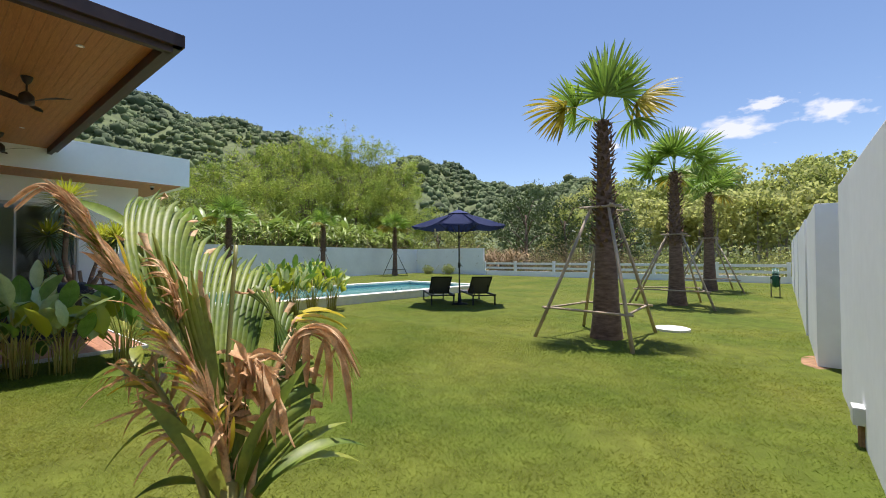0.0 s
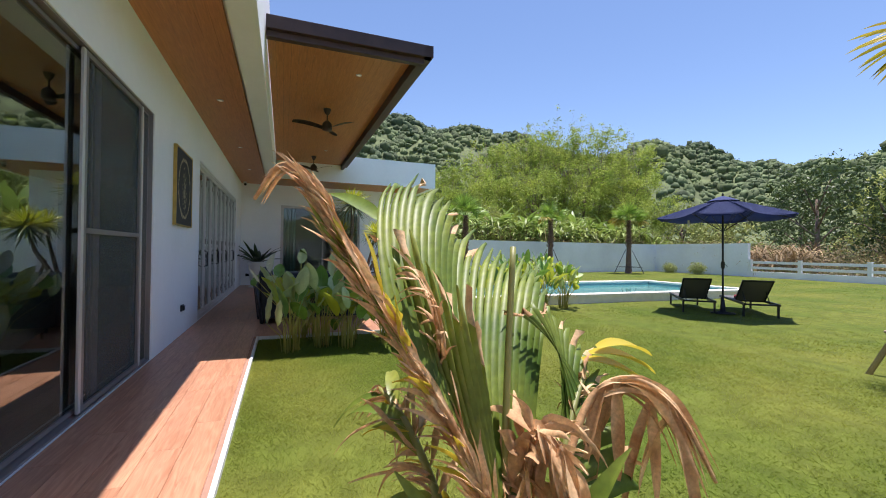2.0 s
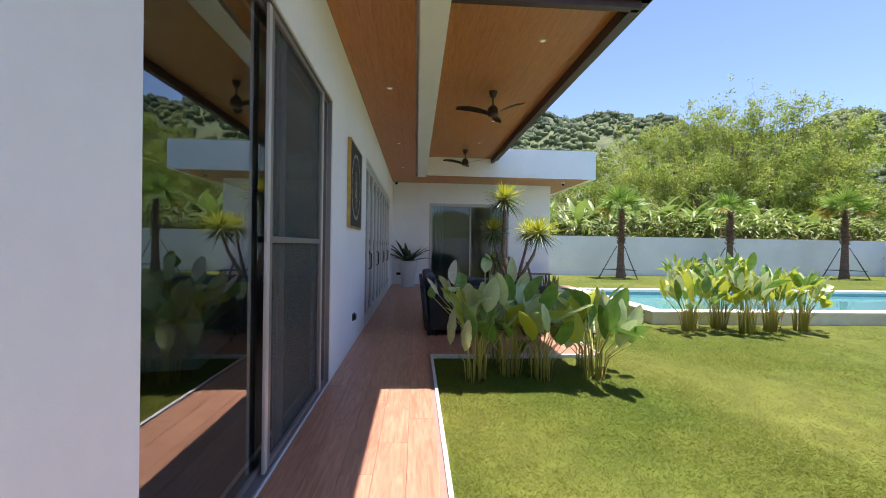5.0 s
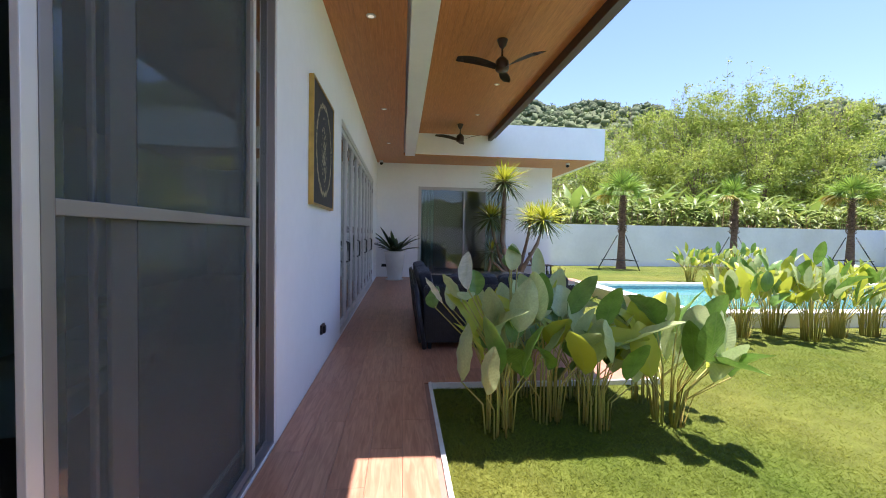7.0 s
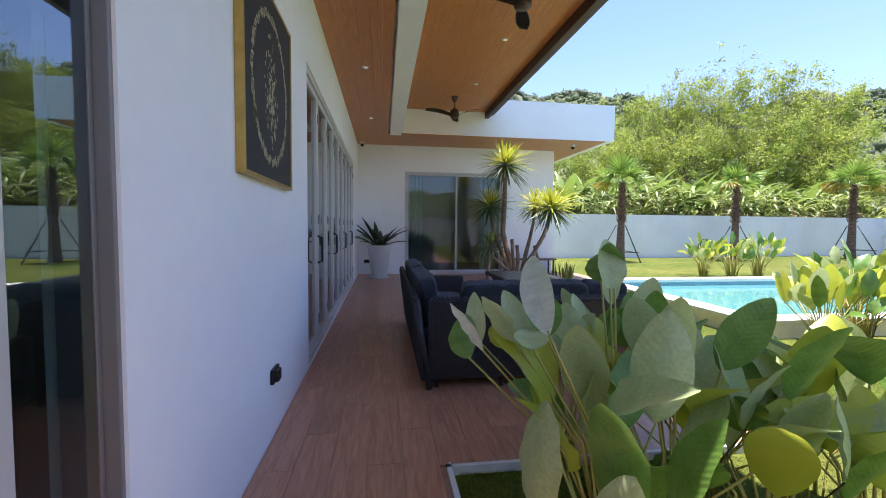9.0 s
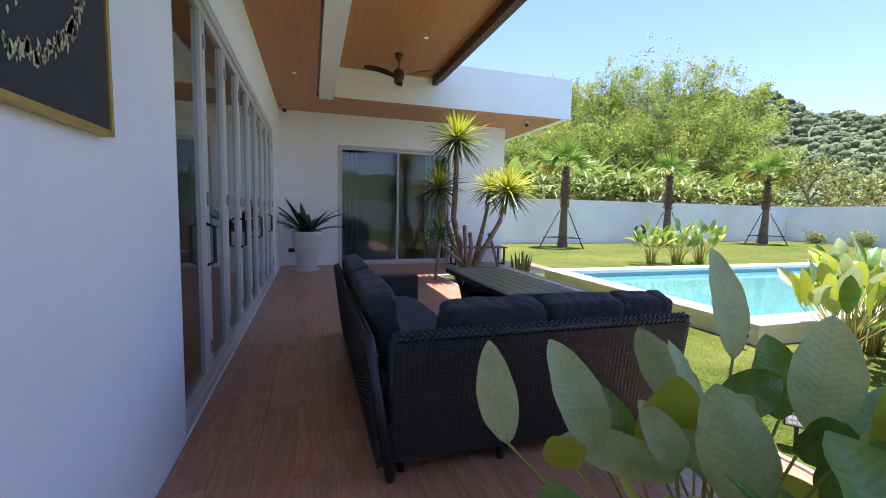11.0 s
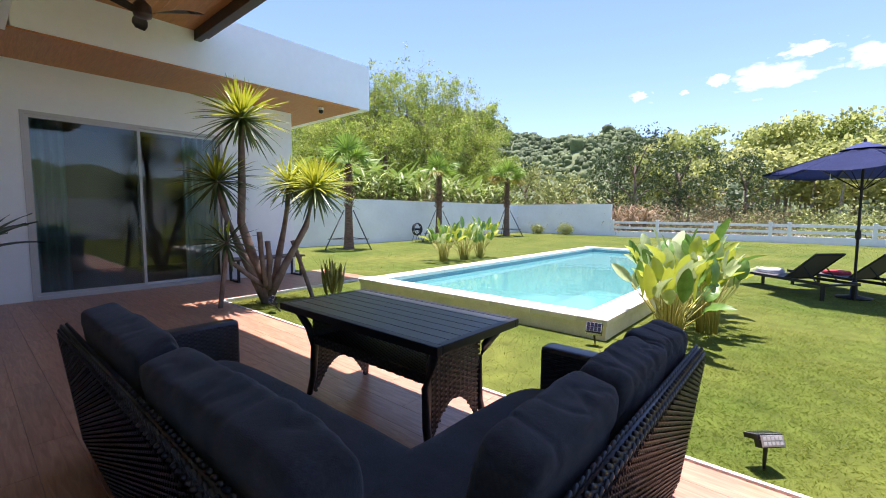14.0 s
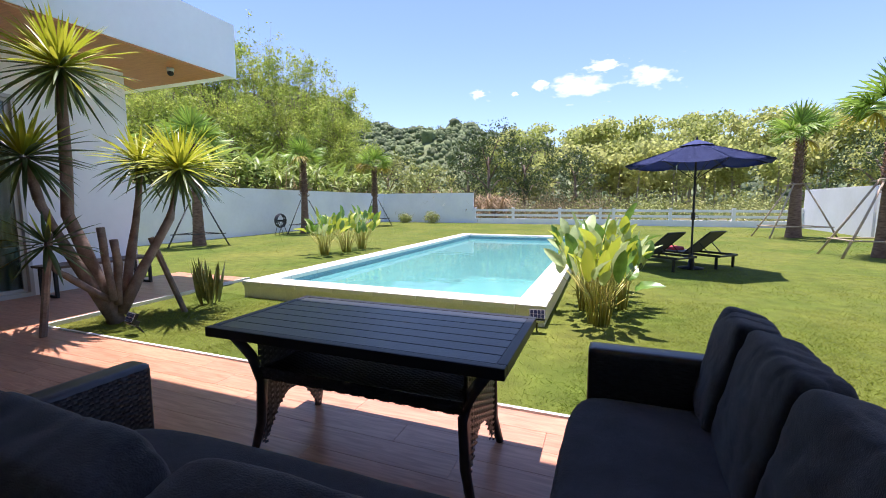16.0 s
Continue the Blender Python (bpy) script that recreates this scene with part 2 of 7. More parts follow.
M_DTRUNK = mat("dracaena_trunk", (0.13, 0.085, 0.065), 0.9, color2=(0.27, 0.20, 0.16), scale=9, fine=0.2, bump=0.5, bscale=40)
M_FERN = mat("nest_fern_leaf", (0.018, 0.042, 0.014), 0.35, color2=(0.04, 0.075, 0.022), scale=4, rand=0.25, island=True, translucent=0.12)
M_SANS = mat("snake_plant_leaf", (0.075, 0.10, 0.035), 0.4, color2=(0.27, 0.25, 0.06), scale=16, rand=0.2, island=True)


# ---- mesh helpers ----
def box(bm, x0, x1, y0, y1, z0, z1, bevel=0.0):
    g = bmesh.ops.create_cube(bm, size=1.0)
    bmesh.ops.scale(bm, vec=(x1 - x0, y1 - y0, z1 - z0), verts=g["verts"])
    bmesh.ops.translate(bm, vec=((x0 + x1) / 2, (y0 + y1) / 2, (z0 + z1) / 2), verts=g["verts"])
    if bevel:
        edges = list({e for v in g["verts"] for e in v.link_edges})
        bmesh.ops.bevel(bm, geom=edges, offset=bevel, segments=2, profile=0.7, affect="EDGES", clamp_overlap=True)


def tube(bm, pts, radii, seg=8, caps=True):
    """A round bar through the points."""
    pts = [Vector(p) for p in pts]
    rings = []
    for i, p in enumerate(pts):
        d = (pts[min(i + 1, len(pts) - 1)] - pts[max(i - 1, 0)]).normalized()
        a = d.cross(Vector((0, 0, 1)) if abs(d.z) < 0.95 else Vector((1, 0, 0))).normalized()
        b = d.cross(a)
        r = radii[i] if hasattr(radii, "__len__") else radii
        rings.append([bm.verts.new(p + (a * math.cos(k * math.tau / seg) + b * math.sin(k * math.tau / seg)) * r) for k in range(seg)])
    for lo, hi in zip(rings, rings[1:]):
        for k in range(seg):
            bm.faces.new((lo[k], lo[(k + 1) % seg], hi[(k + 1) % seg], hi[k]))
    if caps:
        bm.faces.new(rings[0][::-1])
        bm.faces.new(rings[-1])


def lathe(bm, profile, seg=28, at=(0, 0, 0)):
    """Turns a list of (radius, height) round the upright axis."""
    rings = [[bm.verts.new((at[0] + r * math.cos(k * math.tau / seg), at[1] + r * math.sin(k * math.tau / seg), at[2] + z)) for k in range(seg)] for r, z in profile]
    for lo, hi in zip(rings, rings[1:]):
        for k in range(seg):
            bm.faces.new((lo[k], lo[(k + 1) % seg], hi[(k + 1) % seg], hi[k]))
    bm.faces.new(rings[0][::-1])
    bm.faces.new(rings[-1])


def poly(bm, pts, z0, z1):
    lo = [bm.verts.new((x, y, z0)) for x, y in pts]
    hi = [bm.verts.new((x, y, z1)) for x, y in pts]
    n = len(pts)
    bm.faces.new(lo[::-1])
    bm.faces.new(hi)
    for i in range(n):
        bm.faces.new((lo[i], lo[(i + 1) % n], hi[(i + 1) % n], hi[i]))


def finish(name, bm, material, smooth=False):
    bmesh.ops.recalc_face_normals(bm, faces=bm.faces)
    me = bpy.data.meshes.new(name)
    bm.to_mesh(me)
    bm.free()
    if smooth:
        me.polygons.foreach_set("use_smooth", [True] * len(me.polygons))
    me.materials.append(material)
    return new(name, me)


def thing(name, label, category, at=None, group="", kind="", bm=None, material=None, smooth=False):
    """A top-level thing: a mesh, or an Empty at its base."""
    ob = finish(name, bm, material, smooth) if bm else new(name)
    if at is not None:
        ob.matrix_world = at if isinstance(at, Matrix) else pose(*at)
    return tagged(ob, label, category, group, kind)


def part(name, bm, material, parent, label="", smooth=False):
    ob = finish(name, bm, material, smooth)
    ob.parent = parent
    return tagged(ob, label)


def shell(name, bm, material, label, category="", smooth=False):
    return tagged(finish(name, bm, material, smooth), label, category, "", "structure")


def arrays(name, verts, faces, material, smooth=False):
    """A big mesh straight from numpy arrays of corners and of faces with one number of corners."""
    me = bpy.data.meshes.new(name)
    k = faces.shape[1]
    me.vertices.add(len(verts))
    me.vertices.foreach_set("co", verts.astype(np.float32).ravel())
    me.loops.add(faces.size)
    me.loops.foreach_set("vertex_index", faces.astype(np.int32).ravel())
    me.polygons.add(len(faces))
    me.polygons.foreach_set("loop_start", np.arange(0, faces.size, k, dtype=np.int32))
    me.update(calc_edges=True)
    me.validate()
    if smooth:
        me.polygons.foreach_set("use_smooth", [True] * len(me.polygons))
    me.materials.append(material)
    return new(name, me)


# ---- ground ----
FX0, FX1, FY = -22.5, 0.85, 25.46          # left wall, right wall, fence line
WALL_Y, WING_X = -0.76, -16.06             # faces of the house


def lift(x, y):
    """Height of the lawn."""
    s = min(max((y - 11.0) / 15.0, 0.0), 1.0)
    return -0.045 + 0.12 * s * s * (3 - 2 * s)
PX0, PX1, PY0, PY1 = -13.26, -8.85, 4.5, 14.9      # outer edge of the pool's coping
PW = 0.33                                          # coping width
M_LAWN = mat("lawn_turf", (0.070, 0.108, 0.012), 0.9, color2=(0.138, 0.150, 0.026), scale=0.5, fine=0.25, bump=0.6, bscale=120, spec=0.15)
M_WILD = mat("rough_undergrowth", (0.07, 0.085, 0.03), 0.95, color2=(0.16, 0.13, 0.06), scale=0.25, fine=0.3, bump=0.5, bscale=3)


def ground():
    xs = sorted({-2500, -800, -300, -120, -70, -45, -32, -26, FX0, PX0 + PW, PX1 - PW, FX1 + 0.3, 12, 30, 70, 150, 400, 2500,
                 *[round(-22.5 + 0.9 * i, 2) for i in range(27)]})
    ys = sorted({-2500, -800, -300, -100, -40, -15, -5, PY0 + PW, PY1 - PW, FY + 0.3, 32, 42, 60, 90, 150, 400, 2500,
                 *[round(-4 + 0.9 * i, 2) for i in range(33)]})
    bm = bmesh.new()
    grid = {}
    for x in xs:
        for y in ys:
            inside = FX0 <= x <= FX1 + 0.3 and -5 <= y <= FY + 0.3
            jitter = 0.012 * noise.noise((x * 0.7, y * 0.7, 0)) if inside else 0
            grid[x, y] = bm.verts.new((x, y, lift(x, y) + jitter))
    for xa, xb in zip(xs, xs[1:]):
        for ya, yb in zip(ys, ys[1:]):
            if xa >= PX0 + PW - 1e-6 and xb <= PX1 - PW + 1e-6 and ya >= PY0 + PW - 1e-6 and yb <= PY1 - PW + 1e-6:
                continue
            f = bm.faces.new((grid[xa, ya], grid[xb, ya], grid[xb, yb], grid[xa, yb]))
            f.material_index = 0 if (xa >= FX0 and xb <= FX1 + 0.31 and yb <= FY + 0.31 and ya >= -5) else 1
    ob = shell("ground", bm, M_LAWN, "mown green lawn with dry yellowish patches", "lawn", True)
    ob.data.materials.append(M_WILD)


ground()

# ---- terrace ----
TERRACE = [(3.0, WALL_Y), (3.0, 0.28), (-6.55, 0.28), (-6.55, 2.47), (-14.08, 2.47), (-14.3, 5.6), (WING_X, 5.6), (WING_X, WALL_Y)]


def terrace():
    bm = bmesh.new()
    poly(bm, TERRACE, -0.25, -0.012)
    slab = shell("terrace_floor", bm, M_GROUT, "terrace slab tiled with reddish brown wood-look planks", "floor")
    e = 0.028
    runs = [((3.0, 0.28), (-6.55, 0.28)), ((-6.55, 0.28), (-6.55, 2.47)), ((-6.55, 2.47), (-14.08, 2.47)), ((-14.08, 2.47), (-14.3, 5.6))]
    for a, b in runs:
        bm = bmesh.new()
        a, b = Vector((*a, 0)), Vector((*b, 0))
        d = (b - a).normalized()
        nrm = Vector((d.y, -d.x, 0)) * e
        poly(bm, [(a - d * 0.0).to_2d()[:], (b + d * 0.0).to_2d()[:], (b + nrm + d * e).to_2d()[:], (a + nrm - d * 0.0).to_2d()[:]], -0.2, 0.004)
        part("edging_strip", bm, M_EDGE, slab, "white painted edging strip")
    # wood-look planks, laid lengthways with staggered joints
    w, ln, gap = 0.20, 1.2, 0.0012
    meshes = {}

    def plank(x0, x1, y0, y1):
        key = (round(x1 - x0, 3), round(y1 - y0, 3))
        if key not in meshes:
            b2 = bmesh.new()
            box(b2, -key[0] / 2, key[0] / 2, -key[1] / 2, key[1] / 2, -0.0115, 0.0, 0.0012)
            me = bpy.data.meshes.new("plank")
            b2.to_mesh(me)
            b2.free()
            me.materials.append(M_TILE)
            meshes[key] = me
        ob = new("plank", meshes[key])
        ob.location = ((x0 + x1) / 2, (y0 + y1) / 2, 0)
        ob.parent = slab

    row = 0
    y = WALL_Y + 0.004
    while y < 5.6:
        y1 = min(y + w, 5.6)
        for lo, hi in (((WALL_Y, 0.28), 3.0), ((0.28, 2.47), -6.55), ((2.47, 5.6), -14.1)):
            if lo[0] <= (y + y1) / 2 < lo[1]:
                x_hi = hi
                yy1 = min(y1, lo[1]) if lo[1] in (0.28, 2.47) and y < lo[1] - 0.05 else y1
        x = x_hi - ((row * 0.4) % 1.2)
        edges = [x_hi] if x < x_hi else []
        while x > WING_X:
            edges.append(x)
            x -= ln
        edges.append(WING_X + 0.004)
        for xb, xa in zip(edges, edges[1:]):
            if xb - xa > 0.03:
                if y > 2.4:
                    lim = -14.09 - 0.07 * (y1 - 2.47)
                    xb = min(xb, lim)
                    if xb - xa < 0.03:
                        continue
                plank(xa + gap, xb - gap, y + gap, yy1 - gap)
        y = yy1 if yy1 in (0.28, 2.47) else y1
        row += 1


# ---- house ----
def wall_with_openings(bm, along, face, back, lo, hi, z0, z1, holes):
    """A straight wall whose openings (start, end, bottom, top) go right through. along: 'x' or 'y'."""
    def piece(a, b, za, zb):
        if b - a > 1e-4 and zb - za > 1e-4:
            if along == "x":
                box(bm, a, b, min(face, back), max(face, back), za, zb)
            else:
                box(bm, min(face, back), max(face, back), a, b, za, zb)
    at = lo
    for a, b, za, zb in sorted(holes):
        piece(at, a, z0, z1)
        piece(a, b, z0, za)
        piece(a, b, zb, z1)
        at = b
    piece(at, hi, z0, z1)


A0, A1, AT = -5.52, -2.63, 2.78       # big sliding door
B0, B1, BT = -14.45, -8.3, 2.81       # folding door
W0, W1, WT = 0.53, 3.36, 2.85         # bedroom sliding door
SOFF = 3.56
bm = bmesh.new()
wall_with_openings(bm, "x", WALL_Y, WALL_Y - 0.2, WING_X - 0.2, 3.0, -0.25, 4.0, [(A0, A1, 0.0, AT), (B0, B1, 0.0, BT)])
shell("wall_south", bm, M_WALL, "smooth white rendered house wall along the terrace", "wall")
bm = bmesh.new()
wall_with_openings(bm, "y", WING_X, WING_X - 0.2, WALL_Y, 4.85, -0.25, 4.0, [(W0, W1, 0.0, WT)])
shell("wall_wing", bm, M_WALL, "white rendered bedroom wing wall", "wall")
bm = bmesh.new()
box(bm, -20.0, WING_X - 0.2, 4.65, 4.85, -0.25, 4.0)
shell("wall_wing_side", bm, M_WALL, "white rendered side wall of the wing", "wall")
bm = bmesh.new()
box(bm, 3.0, 3.2, -8.0, -0.76, -0.25, 4.0)
box(bm, -20.2, 3.2, -8.2, -8.0, -0.25, 4.0)
box(bm, -20.2, -20.0, -8.0, 4.85, -0.25, 4.0)
shell("wall_back", bm, M_WALL, "plain rear walls of the house", "wall")
bm = bmesh.new()
box(bm, -20.0, 3.0, -8.0, -0.96, -0.2, -0.004)
box(bm, -20.0, WING_X - 0.2, -0.956, 4.65, -0.2, -0.004)
shell("floor_inside", bm, M_INFLOOR, "dark interior floor", "floor")
bm = bmesh.new()
box(bm, -20.0, 3.0, -8.0, -0.96, 3.2, 3.4)
box(bm, -20.0, WING_X - 0.2, -0.955, 4.65, 3.2, 3.4)
shell("ceiling_inside", bm, M_INNER, "interior ceiling, its white dimmed to grey for shade", "ceiling")
bm = bmesh.new()
box(bm, WING_X - 0.3, WING_X - 0.205, -7.9, -0.97, 0, 3.2)
box(bm, -19.9, 2.9, -6.0, -5.9, 0, 3.2)
box(bm, -19.9, -19.8, -0.9, 4.6, 0, 3.2)
shell("wall_inside", bm, M_INNER, "interior partition walls, white with shade mixed into the colour", "wall")

# roof: low soffit, downstand beam, wing canopy, raised canopy
bm = bmesh.new()
for i in range(6):
    y0 = WALL_Y + 0.135 * i
    box(bm, -14.62, 3.0, y0, y0 + 0.133, SOFF, SOFF + 0.06)
box(bm, -16.0, -14.62, WALL_Y, 5.62, SOFF, SOFF + 0.06)
box(bm, -19.9, WING_X, 4.85, 5.62, SOFF, SOFF + 0.06)
box(bm, WING_X, -16.0, WALL_Y, 5.62, SOFF, SOFF + 0.06)
shell("ceiling_soffit", bm, M_SOFFIT, "golden brown timber-look soffit boards under the eaves", "ceiling")
bm = bmesh.new()
box(bm, -14.71, 3.0, 0.085, 0.36, 3.545, 5.15)
box(bm, -14.71, -14.6, 0.37, 5.87, 3.585, 4.5)
box(bm, -14.6, -14.4 - 0.22, 0.37, 0.4, 3.585, 4.4)
box(bm, -20.2, -14.71, 5.62, 5.87, 3.59, 4.498)
box(bm, -20.0, -14.705, 0.06, 5.7, SOFF + 0.065, 4.45)
box(bm, -20.2, 3.2, -8.2, 0.10, SOFF + 0.065, 4.6)
shell("roof_parapet", bm, M_WALL, "white rendered flat roof parapet and beam", "roof")
bm = bmesh.new()
n = 19
for i in range(n):
    y0 = 0.372 + (2.42 - 0.372) * i / n
    box(bm, -14.6, -5.88, y0, y0 + (2.42 - 0.372) / n - 0.003, 4.17, 4.19)
shell("ceiling_canopy", bm, M_SOFFIT, "golden brown timber-look boards under the raised canopy", "ceiling")
bm = bmesh.new()
box(bm, -14.6, -5.9, 0.372, 2.4, 4.195, 4.24)
box(bm, -14.605, -5.82, 2.42, 2.52, 4.02, 4.2, 0.006)
box(bm, -5.88, -5.78, 0.372, 2.52, 4.02, 4.2, 0.006)
box(bm, -14.605, -5.7, 2.5, 2.635, 4.1, 4.27, 0.006)
box(bm, -5.83, -5.7, 0.372, 2.62, 4.1, 4.27, 0.006)
box(bm, -14.6, -5.8, 0.372, 2.55, 4.2, 4.25)
shell("canopy_roof", bm, M_FASCIA, "dark brown stepped fascia of the raised canopy roof", "roof")


def rail_frame(bm, x0, x1, z0, z1, y0, y1, s=0.055):
    box(bm, x0, x0 + s, y0, y1, z0, z1, 0.004)
    box(bm, x1 - s, x1, y0, y1, z0, z1, 0.004)
    box(bm, x0 + s, x1 - s, y0, y1, z1 - s, z1, 0.004)
    box(bm, x0 + s, x1 - s, y0, y1, z0, z0 + s, 0.004)


def pane(door, x0, x1, z0, z1, y, material=None, name="pane", label=""):
    bm = bmesh.new()
    box(bm, x0, x1, y - 0.003, y + 0.003, z0, z1)
    ob = part(name, bm, material or M_GLASS, door, label)
    ob.visible_shadow = False
    return ob


# big sliding door: fixed pane, dark insect screens, sliding pane behind
door = tagged(new("door_1"), "tall sliding glass door with dark bronze frame and insect screen", "door", "", "structure")
bm = bmesh.new()
rail_frame(bm, A0, A1, 0.0, AT, WALL_Y - 0.16, WALL_Y - 0.010, 0.018)
part("door_frame", bm, M_ALUD, door, "dark bronze outer frame")
bm = bmesh.new()
box(bm, -2.70, -2.66, WALL_Y - 0.09, WALL_Y - 0.055, 0.03, AT - 0.03)
box(bm, -3.95, -2.70, WALL_Y - 0.09, WALL_Y - 0.055, AT - 0.06, AT - 0.03)
box(bm, -3.95, -2.70, WALL_Y - 0.09, WALL_Y - 0.055, 0.03, 0.06)
part("fixed_frame", bm, M_ALUD, door)
pane(door, -3.95, -2.70, 0.06, AT - 0.06, WALL_Y - 0.072)
bm = bmesh.new()
box(bm, -3.81, -3.765, WALL_Y - 0.035, WALL_Y - 0.015, 0.03, AT - 0.03, 0.004)
part("stile", bm, M_ALU, door, "pale bronze meeting stile")
bm = bmesh.new()
rail_frame(bm, -5.14, -3.812, 0.03, AT - 0.03, WALL_Y - 0.036, WALL_Y - 0.015, 0.04)
box(bm, -5.10, -3.852, WALL_Y - 0.036, WALL_Y - 0.015, 1.372, 1.412, 0.003)
screen = part("screen_leaf", bm, M_ALUD, door)
pane(screen, -5.10, -3.852, 0.07, AT - 0.07, WALL_Y - 0.040, M_SCREEN, "screen", "fine dark insect mesh")
bm = bmesh.new()
box(bm, -5.185, -5.145, WALL_Y - 0.045, WALL_Y - 0.013, 0.03, AT - 0.03, 0.004)
part("closing_stile", bm, M_ALU, door, "pale aluminium closing stile")
bm = bmesh.new()
rail_frame(bm, -5.50, -4.02, 0.02, AT - 0.02, WALL_Y - 0.064, WALL_Y - 0.048, 0.016)
box(bm, -4.22, -4.10, WALL_Y - 0.07, WALL_Y - 0.055, 0.06, AT - 0.06, 0.004)
part("sliding_frame", bm, M_ALUD, door)
pane(door, -5.484, -4.22, 0.04, AT - 0.04, WALL_Y - 0.055)

# folding door
door = tagged(new("door_2"), "closed folding glass door with grey-bronze aluminium leaves", "door", "", "structure")
bm = bmesh.new()
rail_frame(bm, B0, B1, 0.0, BT, WALL_Y - 0.16, WALL_Y - 0.012, 0.06)
part("door_frame", bm, M_ALU, door)
LEAVES = 8
lw = (B1 - B0 - 0.12) / LEAVES
for i in range(LEAVES):
    x0 = B0 + 0.06 + i * lw
    bm = bmesh.new()
    rail_frame(bm, x0 + 0.004, x0 + lw - 0.004, 0.062, BT - 0.062, WALL_Y - 0.09, WALL_Y - 0.03, 0.065)
    leaf = part("door_leaf", bm, M_ALU, door)
    g = pane(leaf, x0 + 0.07, x0 + lw - 0.07, 0.13, BT - 0.13, WALL_Y - 0.06)
    if i in (0, 1, 3, 5, 7):
        bm = bmesh.new()
        hx = x0 + (0.035 if i % 2 else lw - 0.035)
        tube(bm, [(hx, WALL_Y - 0.03, 0.92), (hx, WALL_Y + 0.02, 0.94), (hx, WALL_Y + 0.02, 1.2), (hx, WALL_Y - 0.03, 1.22)], 0.013, 8)
        part("handle", bm, M_BLACK, leaf, "black pull handle", True)
    bm = bmesh.new()
    for z in (0.3, 1.4, 2.5):
        tube(bm, [(x0, WALL_Y - 0.022, z - 0.05), (x0, WALL_Y - 0.022, z + 0.05)], 0.011, 8)
    part("hinge", bm, M_ALUD, leaf)

# wing sliding door with curtains behind
door = tagged(new("door_3"), "closed two-leaf sliding glass door with pale aluminium frame", "door", "", "structure")
bm = bmesh.new()
for y0, y1 in ((W0, W0 + 0.05), (W1 - 0.05, W1)):
    box(bm, WING_X - 0.14, WING_X + 0.012, y0, y1, 0.0, WT, 0.004)
box(bm, WING_X - 0.14, WING_X + 0.012, W0 + 0.05, W1 - 0.05, WT - 0.05, WT, 0.004)
box(bm, WING_X - 0.14, WING_X + 0.03, W0 + 0.05, W1 - 0.05, 0.0, 0.06, 0.004)
part("door_frame", bm, M_ALUW, door)
WM = 1.98
for y0, y1, dx in ((W0 + 0.05, WM + 0.03, -0.03), (WM - 0.03, W1 - 0.05, -0.08)):
    bm = bmesh.new()
    x0, x1 = WING_X + dx - 0.018, WING_X + dx + 0.018
    s = 0.045
    box(bm, x0, x1, y0, y0 + s, 0.06, WT - 0.05, 0.003)
    box(bm, x0, x1, y1 - s, y1, 0.06, WT - 0.05, 0.003)
    box(bm, x0, x1, y0 + s, y1 - s, 0.06, 0.06 + s, 0.003)
    box(bm, x0, x1, y0 + s, y1 - s, WT - 0.05 - s, WT - 0.05, 0.003)
    leaf = part("door_leaf", bm, M_ALUW if dx > -0.05 else M_ALU, door)
    bm = bmesh.new()
    box(bm, WING_X + dx - 0.003, WING_X + dx + 0.003, y0 + s, y1 - s, 0.06 + s, WT - 0.05 - s)
    g = part("pane", bm, M_GLASSW if dx > -0.05 else M_GLASSC, leaf)
    g.visible_shadow = False


def curtain(y0, y1, folds):
    bm = bmesh.new()
    steps = folds * 8
    rows = []
    for i in range(steps + 1):
        y = y0 + (y1 - y0) * i / steps
        x = WING_X - 0.35 + 0.045 * math.sin(i / 8 * math.tau) + 0.012 * math.sin(i * 1.7)
        rows.append((bm.verts.new((x, y, 0.03)), bm.verts.new((x + 0.006, y, 1.5)), bm.verts.new((x, y, 2.95))))
    for a, b in zip(rows, rows[1:]):
        for k in range(2):
            bm.faces.new((a[k], b[k], b[k + 1], a[k + 1]))
    bmesh.ops.solidify(bm, geom=bm.faces[:], thickness=0.004)
    ob = thing("curtain", "pale teal curtain hanging in folds behind the glass door", "curtain", None, "bedroom curtains", "", bm, M_CURTAIN, True)


curtain(0.52, 1.05, 5)
curtain(2.75, 3.5, 7)

# ---- boundary walls and fence ----
bm = bmesh.new()
box(bm, FX0 - 0.2, FX0, -6.0, FY + 0.2, -0.4, 1.98)
shell("wall_west_boundary", bm, M_BWALL, "long white rendered boundary wall", "wall")
bm = bmesh.new()
box(bm, FX0, -16.12, FY, FY + 0.2, -0.4, 1.985)
shell("wall_north_boundary", bm, M_BWALL, "white rendered boundary wall stub beside the fence", "wall")
bm = bmesh.new()
box(bm, 1.3, 1.5, -6.0, FY + 0.3, -0.4, 1.90)
east = shell("wall_east_boundary", bm, M_BWALL, "white rendered boundary wall with projecting panels", "wall")
for x, ya, yb, z in ((0.985, -6.0, 6.05, 1.95), (0.86, 7.2, 9.7, 1.9), (0.835, 9.8, 14.5, 1.9), (0.82, 14.66, 19.6, 1.92), (0.80, 19.75, FY + 0.1, 1.95)):
    bm = bmesh.new()
    box(bm, x, 1.3, ya, yb, -0.4, z, 0.008)
    part("wall_panel", bm, M_BWALL, east)
bm = bmesh.new()
box(bm, -30.0, 3.2, -8.6, -8.4, -0.4, 1.9)
shell("wall_rear_boundary", bm, M_BWALL, "plain rear boundary wall", "wall")
bm = bmesh.new()
box(bm, -16.12, 0.82, FY, FY + 0.16, -0.4, 0.40, 0.01)
